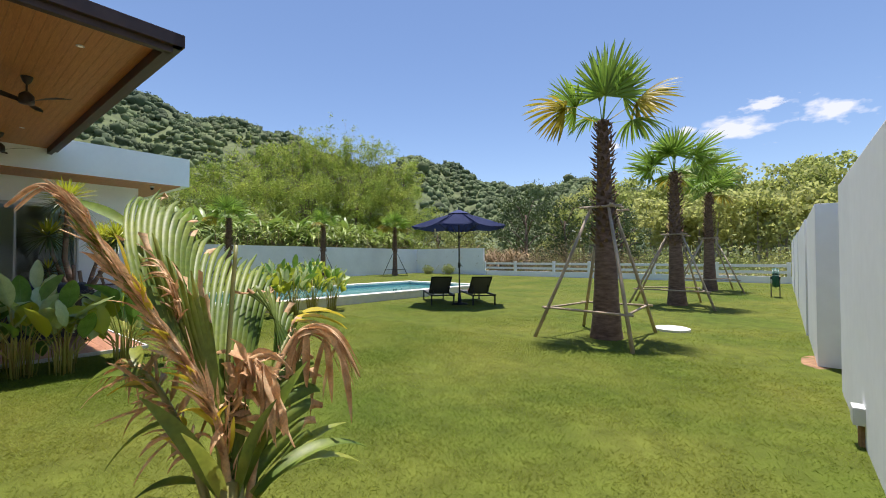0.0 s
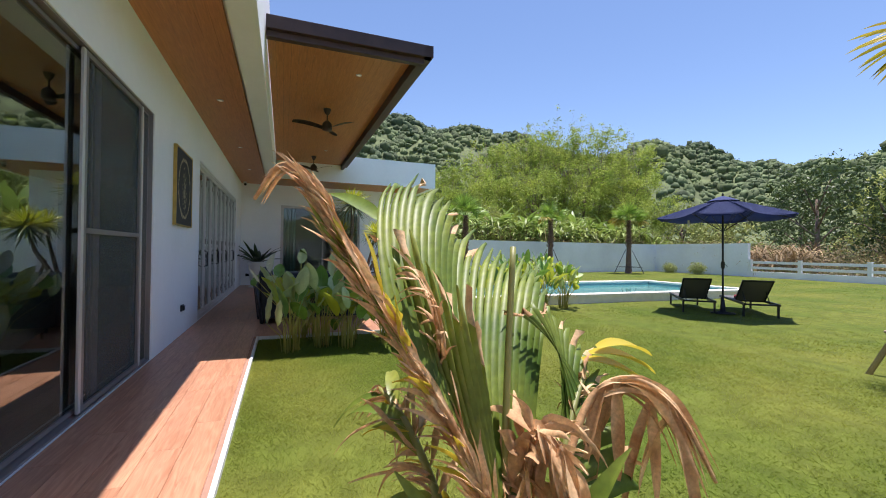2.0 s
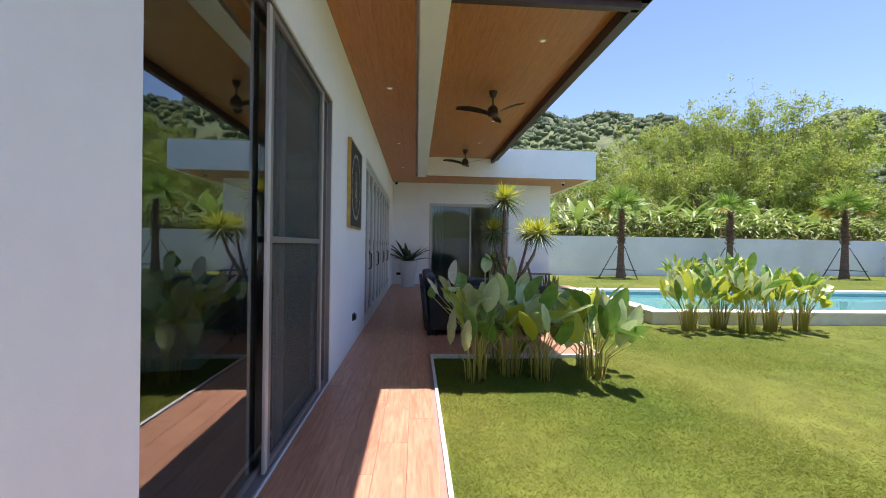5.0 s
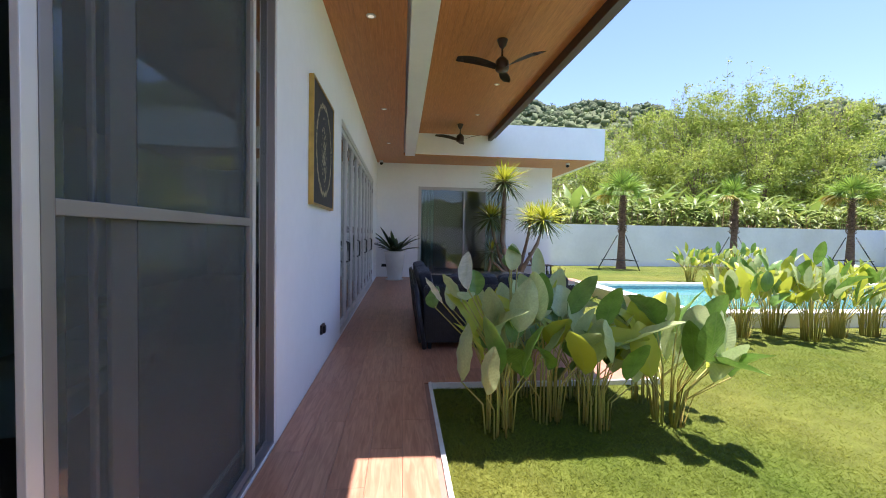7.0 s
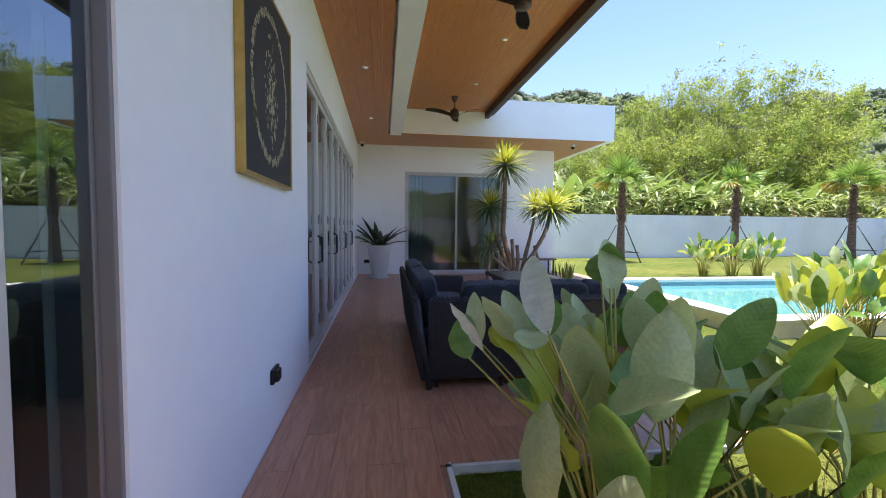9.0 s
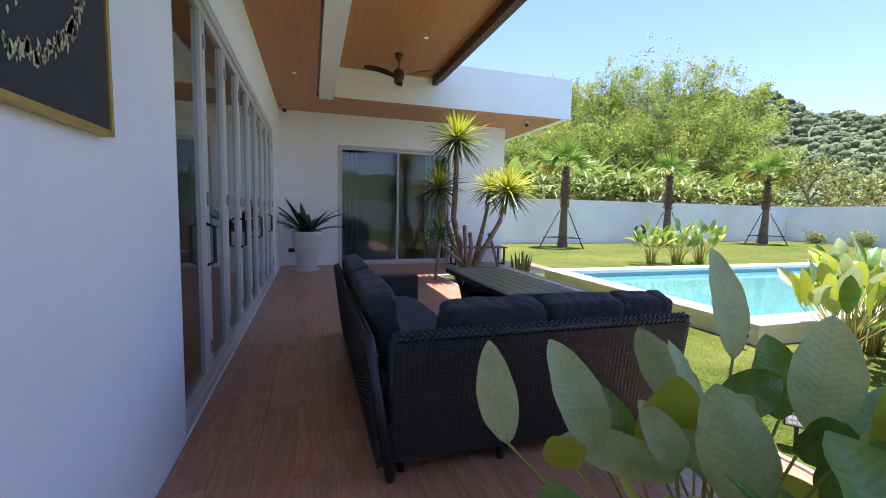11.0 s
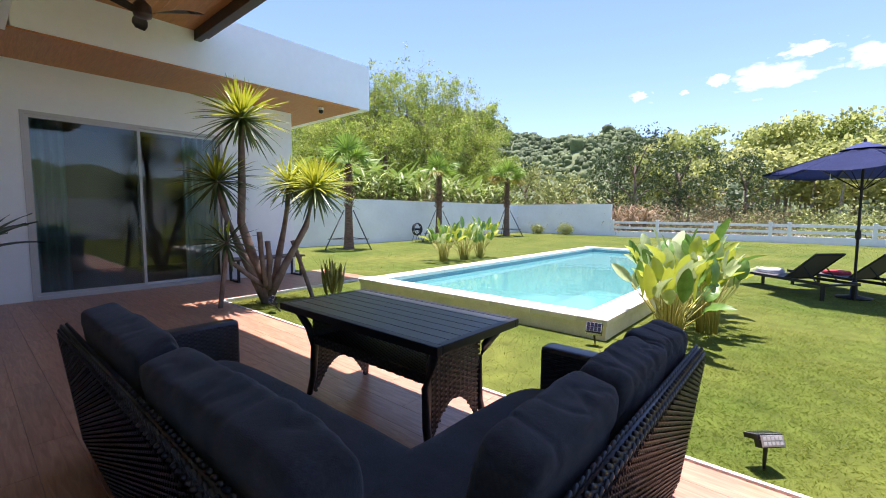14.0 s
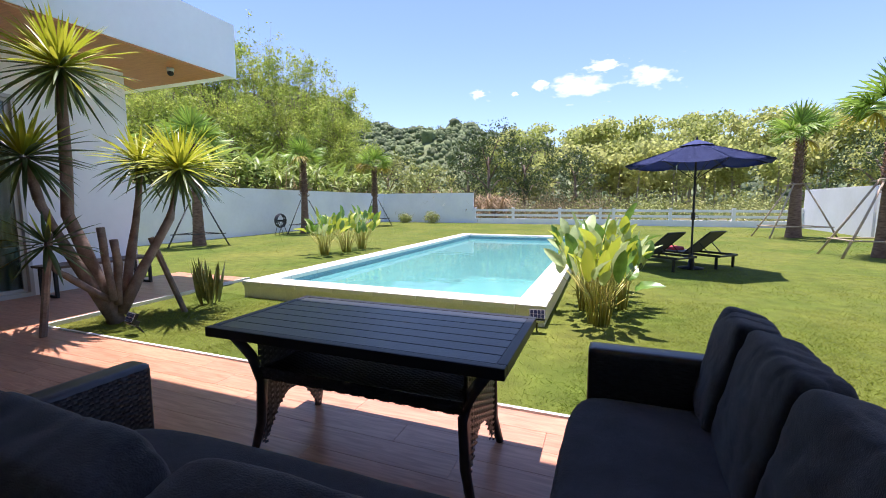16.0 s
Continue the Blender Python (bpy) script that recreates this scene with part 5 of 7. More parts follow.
# ---- umbrella and loungers ----
def umbrella():
    u = thing("garden_umbrella", "open navy blue market umbrella on a black pole", "umbrella", pose(-6.55, 9.96, -0.045, 0, -0.6, 0))
    bm = bmesh.new()
    tube(bm, [(0, 0, 0.0), (0, 0, 2.66)], 0.021, 12)
    part("pole", bm, M_BLACK, u)
    bm = bmesh.new()
    lathe(bm, [(0.24, 0.0), (0.25, 0.02), (0.06, 0.05), (0.035, 0.3), (0.03, 0.31)], 28)
    part("base", bm, M_BLACK, u, "", True)
    bm = bmesh.new()
    lathe(bm, [(0.026, 1.02), (0.04, 1.04), (0.04, 1.16), (0.026, 1.18)], 14)
    cb = part("crank_box", bm, M_BLACK, u)
    bm = bmesh.new()
    tube(bm, [(0.03, 0, 1.1), (0.09, 0, 1.1), (0.10, 0, 1.05)], 0.008, 6)
    part("crank_handle", bm, M_BLACK, cb)
    R, rim, top = 1.36, 2.17, 2.60
    for k in range(8):
        a0, a1 = k * math.tau / 8 + 0.2, (k + 1) * math.tau / 8 + 0.2
        bm = bmesh.new()
        rows = []
        n, m = 7, 6
        for i in range(n + 1):
            t = i / n
            row = []
            for j in range(m + 1):
                s = j / m
                pa = Vector((math.cos(a0), math.sin(a0), 0))
                pb = Vector((math.cos(a1), math.sin(a1), 0))
                d = pa.lerp(pb, s)
                sag = 0.05 * t * math.sin(s * math.pi)
                row.append(bm.verts.new((d * (R * t + 0.03) * (1 - 0.03 * math.sin(s * math.pi) * t)) + Vector((0, 0, top - (top - rim) * t ** 1.12 - sag))))
            rows.append(row)
        for i in range(n):
            for j in range(m):
                bm.faces.new((rows[i][j], rows[i][j + 1], rows[i + 1][j + 1], rows[i + 1][j]))
        bmesh.ops.solidify(bm, geom=bm.faces[:], thickness=0.003)
        part("canopy_panel", bm, M_NAVY, u, "", True)
        bm = bmesh.new()
        e = Vector((math.cos(a0), math.sin(a0), 0))
        tube(bm, [(0, 0, top - 0.05), tuple(e * R * 0.6 + Vector((0, 0, top - (top - rim) * 0.6 - 0.035))), tuple(e * R * 0.98 + Vector((0, 0, rim - 0.012)))], 0.008, 6)
        rib = part("rib", bm, M_BLACK, u)
        bm = bmesh.new()
        tube(bm, [(0, 0, 1.85), tuple(e * R * 0.52 + Vector((0, 0, top - (top - rim) * 0.52 - 0.04)))], 0.007, 6)
        part("strut", bm, M_BLACK, rib)
    bm = bmesh.new()
    lathe(bm, [(0.32, 2.545), (0.17, 2.615), (0.03, 2.665)], 16)
    part("vent_cap", bm, M_NAVY, u)
    bm = bmesh.new()
    lathe(bm, [(0.018, 2.66), (0.024, 2.70), (0.008, 2.735)], 12)
    part("finial", bm, M_BLACK, u)
    bm = bmesh.new()
    box(bm, -0.004, 0.004, -0.03, 0.03, 1.86, 2.0)
    ob = part("tag", bm, M_PLASTER_POT, u, "small white hanging label")
    ob.location = (-0.42, -0.55, 0.12)


umbrella()


def lounger():
    l = thing("sun_lounger", "black-framed sun lounger with grey sling fabric and raised back", "lounger", None, "poolside loungers")
    L, W, H = 1.92, 0.62, 0.30
    for y in (0.0, W):
        bm = bmesh.new()
        box(bm, 0, L, y - 0.02, y + 0.02, H - 0.05, H, 0.006)
        part("side_rail", bm, M_BLACK, l)
    for x in (0.12, L - 0.08):
        for y in (0.0, W):
            bm = bmesh.new()
            box(bm, x - 0.025, x + 0.025, y - 0.018, y + 0.018, 0, H - 0.05, 0.004)
            part("leg", bm, M_BLACK, l)
    for x in (0.02, 1.1, L - 0.02):
        bm = bmesh.new()
        box(bm, x - 0.02, x + 0.02, 0.02, W - 0.02, H - 0.045, H - 0.01, 0.004)
        part("cross_bar", bm, M_BLACK, l)
    bm = bmesh.new()
    box(bm, 0.03, 1.14, 0.022, W - 0.022, H - 0.012, H - 0.004, 0.002)
    part("seat_sling", bm, M_SLING, l)
    hinge = Matrix.Translation((1.14, 0, H - 0.01)) @ pose(0, 0, 0, 0, -42, 0)
    bm = bmesh.new()
    for y in (0.03, W - 0.03):
        box(bm, 0, 0.72, y - 0.015, y + 0.015, -0.015, 0.015, 0.004)
    box(bm, 0.69, 0.72, 0.045, W - 0.045, -0.015, 0.015, 0.004)
    b = part("backrest_frame", bm, M_BLACK, l)
    b.matrix_basis = hinge
    bm = bmesh.new()
    box(bm, 0.0, 0.69, 0.046, W - 0.046, -0.004, 0.004, 0.002)
    part("back_sling", bm, M_SLING, b)
    for y in (0.09, W - 0.09):
        bm = bmesh.new()
        tube(bm, [(1.42, y, H + 0.22), (1.66, y, H - 0.03)], 0.01, 6)
        part("back_strut", bm, M_BLACK, l)
    return l


lg = lounger()
lg.matrix_basis = pose(-8.36, 10.45, -0.045, 0, 0, -41)
lg2 = copy_thing(lg, pose(-7.48, 11.17, -0.045, 0, 0, -41))
bm = cushion(0.42, 0.3, 0.10, 5.0, 0.05, 0.02, 8)
thing("folded_towel", "folded white towel lying on a lounger", "towel", pose(-7.75, 10.35, 0.245, 0, 0, -41), "", "", bm, M_PLASTER_POT, True)
bm = cushion(0.36, 0.3, 0.08, 6.0, 0.05, 0.02, 8)
thing("folded_towel", "folded red and white towel lying on a lounger", "towel", pose(-6.75, 10.95, 0.245, 0, 0, -41), "", "", bm, mat("red_towel", (0.42, 0.05, 0.06), 0.9, vary=0.3, scale=12), True)

# ---- inside the living room ----
def indoor_sofa():
    s = thing("living_room_sofa", "pale grey-green two-seat sofa inside the living room", "sofa", pose(-6.3, -2.6, 0.0, 0, 0, 12))
    m_f = mat("pale_green_upholstery", (0.42, 0.47, 0.42), 0.9, vary=0.08, scale=8, fine=0.05)
    for nm, b in (("seat_base", (-0.95, 0.95, -0.4, 0.45, 0.16, 0.34)), ("backrest", (-0.95, 0.95, -0.45, -0.25, 0.34, 0.84)), ("arm", (-1.05, -0.9, -0.45, 0.45, 0.16, 0.6)), ("arm", (0.9, 1.05, -0.45, 0.45, 0.16, 0.6))):
        bm = bmesh.new()
        box(bm, *b, 0.04)
        part(nm, bm, m_f, s, "", True)
    for x in (-0.45, 0.45):
        bm = cushion(0.88, 0.66, 0.16, x * 9, 0.02, 0.006, 10)
        o = part("seat_cushion", bm, m_f, s, "", True)
        o.location = (x, 0.1, 0.33)
        bm = cushion(0.8, 0.2, 0.46, x * 7, 0.05, 0.01, 10)
        o = part("back_cushion", bm, m_f, s, "", True)
        o.location = (x, -0.18, 0.46)
    for x in (-0.85, 0.85):
        for y in (-0.35, 0.35):
            bm = bmesh.new()
            tube(bm, [(x, y, 0), (x, y, 0.17)], [0.014, 0.022], 8)
            part("foot", bm, M_BLACK, s)


indoor_sofa()


# ---- fan palms ----
def fan_leaf(petiole, radius, seed, spread=2.0, segs=30, droop=0.5, width=0.05, dry_tips=False):
    """A fan palm frond along +x, its face up: petiole, then a fan of narrow folded segments."""
    rnd = random.Random(seed)
    vs, fs = [], []
    strip(vs, fs, (0, 0, 0), (1, 0, 0.06), (0, 1, 0), petiole + 0.05, 0.035, 0.12, 5, 0.3, 0.7, 0.3)
    hub = Vector(vs[-2])
    for i in range(segs):
        t = 2 * (i + 0.5) / segs - 1
        a = t * spread
        way = Vector((math.cos(a), math.sin(a), 0.25 * math.cos(a) + 0.10 * (1 if i % 2 else -1)))
        side = Vector((-math.sin(a), math.cos(a), 0.5 if i % 2 else -0.5))
        ln = radius * (0.72 + 0.28 * math.cos(t * 1.3)) * rnd.uniform(0.92, 1.06)
        strip(vs, fs, hub, way, side, ln, width, droop * rnd.uniform(0.7, 1.5), 6, 0.2, 0.04, 0.55)
    return vs, fs


FANS = {}
for key, (pet, rad, sp, dr, material) in {"open": (0.55, 0.72, 2.0, 0.35, M_FAN), "upright": (0.45, 0.78, 1.7, 0.15, M_FAN), "hang": (0.6, 0.75, 2.1, 1.5, M_FAN),
                                          "yellow": (0.62, 0.74, 2.0, 1.2, M_FANY), "young": (0.3, 0.62, 0.8, 0.1, M_FAN)}.items():
    vs, fs = fan_leaf(pet, rad, len(FANS) + 3, sp, 32, dr)
    o = arrays("frond", np.array(vs), np.array(fs), material, True)
    FANS[key] = o.data
    bpy.data.objects.remove(o)


def fan_palm(x, y, height, r0, r1, seed, fronds, label, group, boots_from=0.42, scale=1.0):
    p = thing("fan_palm", label, "palm tree", (x, y, lift(x, y)), group)
    rnd = random.Random(seed)
    bm = bmesh.new()
    n, seg = 22, 18
    rings = []
    for i in range(n + 1):
        t = i / n
        r = r0 + (r1 - r0) * t ** 0.8
        r *= 1.0 + 0.10 * max(0, 0.12 - t) / 0.12
        rings.append([bm.verts.new((math.cos(k * math.tau / seg) * r * (1 + 0.05 * noise.noise((k, i * 0.7, seed))) + 0.02 * math.sin(t * 3 + seed),
                                    math.sin(k * math.tau / seg) * r * (1 + 0.05 * noise.noise((k, i * 0.9, seed + 9))), t * height + (0.012 if i % 2 else 0))) for k in range(seg)])
    for lo, hi in zip(rings, rings[1:]):
        for k in range(seg):
            bm.faces.new((lo[k], lo[(k + 1) % seg], hi[(k + 1) % seg], hi[k]))
    bm.faces.new(rings[-1])
    part("trunk", bm, M_TRUNK, p, "rough brown ringed trunk", True)
    vs, fs = [], []
    m = 190
    for i in range(m):
        t = boots_from + (1 - boots_from) * i / m
        a = i * 2.399
        r = (r0 + (r1 - r0) * t ** 0.8) * 0.92
        way = Vector((math.cos(a), math.sin(a), rnd.uniform(0.5, 1.5)))
        strip(vs, fs, (math.cos(a) * r, math.sin(a) * r, t * height - 0.05), way, (-math.sin(a), math.cos(a), 0), rnd.uniform(0.09, 0.17), 0.07, 0.1, 3, 0.3, 0.3, 0.3)
    leaves("leaf_base_shag", vs, fs, M_BOOT, p, "shaggy cut leaf bases", False)
    for key, az, el, roll, sc in fronds:
        o = new("frond", FANS[key])
        o.parent = p
        o.matrix_basis = Matrix.Translation((0.02 * math.sin(3 + seed), 0, height - 0.06)) @ pose(0, 0, 0, 0, -el, az) @ pose(0, 0, 0, roll) @ Matrix.Scale(sc * scale, 4)
    return p


def crown(seed, n=9, yellow=1):
    rnd = random.Random(seed)
    out = [("upright", rnd.uniform(0, 360), 78, rnd.uniform(-20, 20), 1.0), ("young", rnd.uniform(0, 360), 86, 0, 1.1)]
    for i in range(n):
        az = i * 360 / n + rnd.uniform(-14, 14)
        key = ("open", "hang", "open")[i % 3]
        out.append((key, az, rnd.uniform(8, 58), rnd.uniform(-25, 25), rnd.uniform(0.85, 1.1)))
    for i in range(yellow):
        out.append(("yellow", rnd.uniform(0, 360), rnd.uniform(-5, 25), 10, 0.95))
    return out


def props(x, y, top, reach, feet, material, label, group, rails=0.45, clamp=True, r=0.024):
    """Slanting poles that hold a young palm, tied with level rails."""
    s = thing("palm_prop", label, "tree support", (x, y, lift(x, y)), group)
    ends = []
    for a in feet:
        f = Vector((math.cos(radians(a)) * reach, math.sin(radians(a)) * reach, -0.02))
        h = Vector((math.cos(radians(a)) * 0.20, math.sin(radians(a)) * 0.20, top + 0.06))
        ends.append((f, h))
        bm = bmesh.new()
        mid = f.lerp(h, 0.5) + Vector((0.01, -0.012, 0))
        tube(bm, [f[:], mid[:], h[:]], [r * 1.25, r * 1.15, r], 7)
        part("pole", bm, material, s, "", True)
    t = rails / (top + 0.06)
    for i, (f, h) in enumerate(ends):
        f2, h2 = ends[(i + 1) % len(ends)]
        a, b = f.lerp(h, t), f2.lerp(h2, t)
        d = (b - a).normalized() * 0.10
        bm = bmesh.new()
        tube(bm, [(a - d)[:], (b + d)[:]], r * 0.8, 7)
        part("level_rail", bm, material, s, "", True)
    if clamp:
        for k, (dx, dy) in enumerate(((1, 0), (0, 1), (1, 0), (0, 1))):
            off = Vector((-dy, dx, 0)) * (0.2 if k < 2 else -0.2)
            bm = bmesh.new()
            a, b = off + Vector((dx, dy, 0)) * 0.33 + Vector((0, 0, top + 0.02 * k)), off - Vector((dx, dy, 0)) * 0.33 + Vector((0, 0, top + 0.02 * k))
            tube(bm, [a[:], b[:]], r * 0.8, 7)
            part("clamp_pole", bm, material, s, "", True)


R1 = [("upright", 62, 82, 10, 1.2), ("upright", 300, 62, -10, 1.0), ("yellow", 212, 24, 15, 1.1), ("open", 196, 40, 25, 1.0), ("open", 20, 55, -30, 1.0), ("yellow", 34, 34, -15, 1.1),
      ("hang", 50, 12, 0, 0.95), ("hang", 130, 30, 0, 0.9), ("young", 180, 84, 0, 1.25)]
LBL = "fan palm with shaggy brown trunk propped on the lawn"
fan_palm(-1.71, 7.47, 3.56, 0.235, 0.08, 1, R1, "fan palm with shaggy brown trunk and some yellowing fronds", "lawn palms", 0.42, 0.90)
fan_palm(-1.76, 13.5, 3.68, 0.235, 0.095, 2, crown(8, 10, 1), LBL, "lawn palms", 0.45, 1.1)
fan_palm(-1.66, 19.3, 3.75, 0.24, 0.10, 3, crown(5, 10, 1), LBL, "lawn palms", 0.5, 1.08)
PL = "pale eucalyptus poles lashed into a tree support"
props(-1.71, 7.47, 2.08, 1.14, (-144, -54, 62, 128), M_POLE, PL, "lawn palm supports", 0.50)
props(-1.76, 13.5, 1.9, 1.25, (-150, -38, 70, 160), M_POLE, PL, "lawn palm supports", 0.45)
props(-1.66, 19.3, 1.95, 1.28, (-140, -30, 60, 170), M_POLE, PL, "lawn palm supports", 0.45)
LBW = "young fan palm with brown trunk in front of the white wall"
for x, y, h, sd, yl in ((-20.75, 9.85, 3.3, 11, 0), (-21.15, 15.6, 3.35, 12, 0), (-20.8, 21.3, 3.4, 13, 3)):
    fan_palm(x, y, h, 0.20, 0.08, sd, crown(sd, 9, yl + 1), LBW, "wall palms", 0.5, 1.0)
    props(x, y, 1.45, 1.0, (-100, 20, 140), M_POLED, "dark metal tripod tree support", "wall palm supports", 0.42, False, 0.02)


# ---- withered coconut palm beside the walk ----
M_COCOG = mat("golden_coconut_leaf", (0.55, 0.46, 0.03), 0.4, color2=(0.66, 0.52, 0.06), scale=6, rand=0.15, island=True, translucent=0.35)
M_COCOY = mat("pale_coconut_leaf", (0.19, 0.26, 0.03), 0.4, color2=(0.36, 0.38, 0.08), scale=5.0, fine=0.2, rand=0.2, island=True, translucent=0.35)


def coconut():
    c = thing("coconut_seedling", "young coconut palm with green pleated leaves and withered brown tips", "palm tree", pose(-0.455, 0.957, -0.04))
    rnd = random.Random(17)

    def smooth(pts, k=6):
        pts = [Vector(p) for p in pts]
        out = []
        for i in range(len(pts) - 1):
            p0, p1, p2, p3 = pts[max(i - 1, 0)], pts[i], pts[i + 1], pts[min(i + 2, len(pts) - 1)]
            for q in range(k):
                t = q / k
                out.append(0.5 * ((2 * p1) + (p2 - p0) * t + (2 * p0 - 5 * p1 + 4 * p2 - p3) * t * t + (-p0 + 3 * p1 - 3 * p2 + p3) * t ** 3))
        return out + [pts[-1]]

    def along(path, t):
        f = max(0.0, min(0.9999, t)) * (len(path) - 1)
        return path[int(f)].lerp(path[int(f) + 1], f - int(f))

    def rachis(pts, r0, r1, material):
        path = smooth(pts)
        bm = bmesh.new()
        tube(bm, [p[:] for p in path], [r0 + (r1 - r0) * i / (len(path) - 1) for i in range(len(path))], 8)
        part("midrib", bm, material, c, "", True)
        return path

    def pleats(path, lo, hi, tips, n, material, depth=0.3, dry=0.7, bow=0.45, sag=0.02):
        """A blade folded like an accordion between a rib and the line of its tips, each fold one leaflet, free and withered at its end."""
        edge = smooth(tips, 5)
        m = 11

        def rib_curve(u):
            p, q = along(path, hi + (lo - hi) * u), along(edge, u)
            run = (along(path, hi + (lo - hi) * u + 0.03) - p).normalized()
            ctrl = p.lerp(q, 0.45) + run * (q - p).length * bow * 0.5
            return [(p * (1 - t) ** 2 + ctrl * 2 * t * (1 - t) + q * t * t) for t in (k / m for k in range(m + 1))]

        for i in range(n):
            a, b = rib_curve(i / n), rib_curve((i + 0.86) / n)
            reach = rnd.uniform(0.90, 1.06)
            curl = rnd.uniform(-1, 1)
            rows = []
            for k in range(m + 1):
                t = k / m
                f = min(t * reach, 1.0) * m
                ia = min(int(f), m - 1)
                pa, pb = a[ia].lerp(a[ia + 1], f - ia), b[ia].lerp(b[ia + 1], f - ia)
                over = max(0.0, t * reach - 1.0)
                mid = (pa + pb) / 2
                w = (pb - pa) / 2
                run = (a[ia + 1] - a[ia]).normalized()
                up = w.cross(run).normalized()
                free = max(0.0, (t - 0.72) / 0.28)
                w = w * (1.0 - 0.75 * free ** 1.5)
                mid = mid + run * over * 0.3 + Vector((0, 0, -1)) * sag * free ** 2 * rnd.uniform(0.4, 1.6) + up * 0.012 * curl * free ** 2
                fold = up * w.length * 2 * depth
                rows.append((mid - w - fold * 0.5, mid + fold * 0.5, mid + w - fold * 0.5))
            cut = m - (2 if rnd.random() < dry else 0)
            for name, r0, r1, mt in (("leaflet", 0, cut, material), ("dry_tip", cut, m, M_DRYLEAF)):
                if r1 <= r0:
                    continue
                vs = [v[:] for r in rows[r0:r1 + 1] for v in r]
                if name == "dry_tip":
                    vs = [tuple(Vector(v) + Vector((rnd.uniform(-1, 1), rnd.uniform(-1, 1), rnd.uniform(-1.2, 0.6))) * 0.006 * (q // 3)) for q, v in enumerate(vs)]
                fs = []
                for k in range(r1 - r0):
                    fs += [(3 * k, 3 * k + 1, 3 * k + 4, 3 * k + 3), (3 * k + 1, 3 * k + 2, 3 * k + 5, 3 * k + 4)]
                leaves(name, vs, fs, mt, c, "", False)

    def blade(base, way, length, width, material, droop=0.4, name="leaflet", fold=0.22, side=None, wide_at=0.4):
        way = Vector(way)
        sd = Vector(side) if side else way.cross(Vector((0.3, -0.4, 1))).normalized()
        vs, fs = [], []
        strip(vs, fs, base, way, sd, length, width, droop, 12, fold, 0.06, wide_at)
        leaves(name, vs, fs, material, c, "", True)

    def shreds(path, lo, hi, n, length, width, spread, fall, name="dry_leaflet", material=None):
        """Curled dead ribbons lying along a rib."""
        for i in range(n):
            t = lo + (hi - lo) * (i + rnd.random()) / n
            p = along(path, t)
            run = (along(path, t + 0.03) - along(path, t - 0.03)).normalized()
            w = run * rnd.choice((1.1, 0.9, 0.7)) + Vector((rnd.uniform(-1, 1), rnd.uniform(-1, 1), rnd.uniform(-1, 0.5))) * spread
            vs, fs = [], []
            strip(vs, fs, p + Vector((rnd.uniform(-1, 1), rnd.uniform(-1, 1), rnd.uniform(-1, 1))) * 0.008, w, run.cross(w), length * rnd.uniform(0.5, 1.3), width * rnd.uniform(0.6, 1.4),
                  fall * rnd.uniform(0.3, 1.8), 7, 0.35, 0.15, 0.3, rnd.uniform(-4, 4))
            leaves(name, vs, fs, material or M_DRYLEAF, c, "curled brown dead leaflet", True)

    def ribbons(path, lo, hi, n, width, off, name="dry_ribbon", material=None):
        """Long withered ribbons that follow a rib to its end."""
        for i in range(n):
            a0, a1 = lo + rnd.uniform(0, 0.25) * (hi - lo), hi - rnd.uniform(0, 0.22) * (hi - lo)
            o = Vector((rnd.uniform(-1, 1), rnd.uniform(-1, 1), rnd.uniform(-1, 0.4))) * off
            o2 = Vector((rnd.uniform(-1, 1), rnd.uniform(-1, 1), rnd.uniform(-1.5, 0.2))) * off * 1.6
            vs, fs = [], []
            m = 14
            for k in range(m + 1):
                t = k / m
                p = along(path, a0 + (a1 - a0) * t) + o.lerp(o2, t)
                run = (along(path, a0 + (a1 - a0) * t + 0.02) - along(path, a0 + (a1 - a0) * t - 0.02)).normalized()
                s = run.cross(Vector((math.sin(i + 3 * t), math.cos(i * 2), 0.6))).normalized()
                w = width * math.sin(math.pi * (0.12 + 0.86 * t)) * (0.8 + 0.3 * math.sin(9 * t + i))
                up = s.cross(run) * w * 0.4
                vs += [(p - s * w + up)[:], p[:], (p + s * w + up)[:]]
                if k:
                    q = 3 * (k - 1)
                    fs += [(q, q + 1, q + 4, q + 3), (q + 1, q + 2, q + 5, q + 4)]
            leaves(name, vs, fs, material or M_DRYLEAF, c, "long withered brown ribbon", True)

    bm = bmesh.new()
    tube(bm, [(0.02, 0, 0), (0.01, 0, 0.25), (0, 0, 0.5), (-0.01, -0.01, 0.75)], [0.065, 0.055, 0.045, 0.03], 12)
    part("stem", bm, M_STEMG, c, "", True)
    # main leaf: a pleated green blade behind a withered rib that arches over at its end
    A = rachis([(0.0, 0.0, 0.6), (-0.02, -0.03, 0.88), (-0.05, -0.09, 1.04), (-0.06, -0.20, 1.22), (-0.055, -0.275, 1.35), (-0.052, -0.312, 1.41), (-0.105, -0.345, 1.428), (-0.19, -0.38, 1.39)], 0.010, 0.003, M_DRYLEAF)
    pleats(A, 0.02, 0.40, [(-0.33, -0.13, 1.46), (-0.385, -0.04, 1.49), (-0.43, 0.05, 1.45), (-0.47, 0.13, 1.37), (-0.46, 0.22, 1.33), (-0.43, 0.29, 1.29), (-0.37, 0.31, 1.20)], 25, M_COCO, 0.9, 0.25, 0.5)
    pleats(A, 0.02, 0.30, [(-0.18, -0.20, 1.36), (-0.16, -0.13, 1.35), (-0.13, -0.07, 1.29), (-0.11, -0.02, 1.21)], 10, M_COCOY, 0.6, 0.45, 0.3)
    shreds(A, 0.06, 0.50, 130, 0.085, 0.009, 0.28, 0.5)
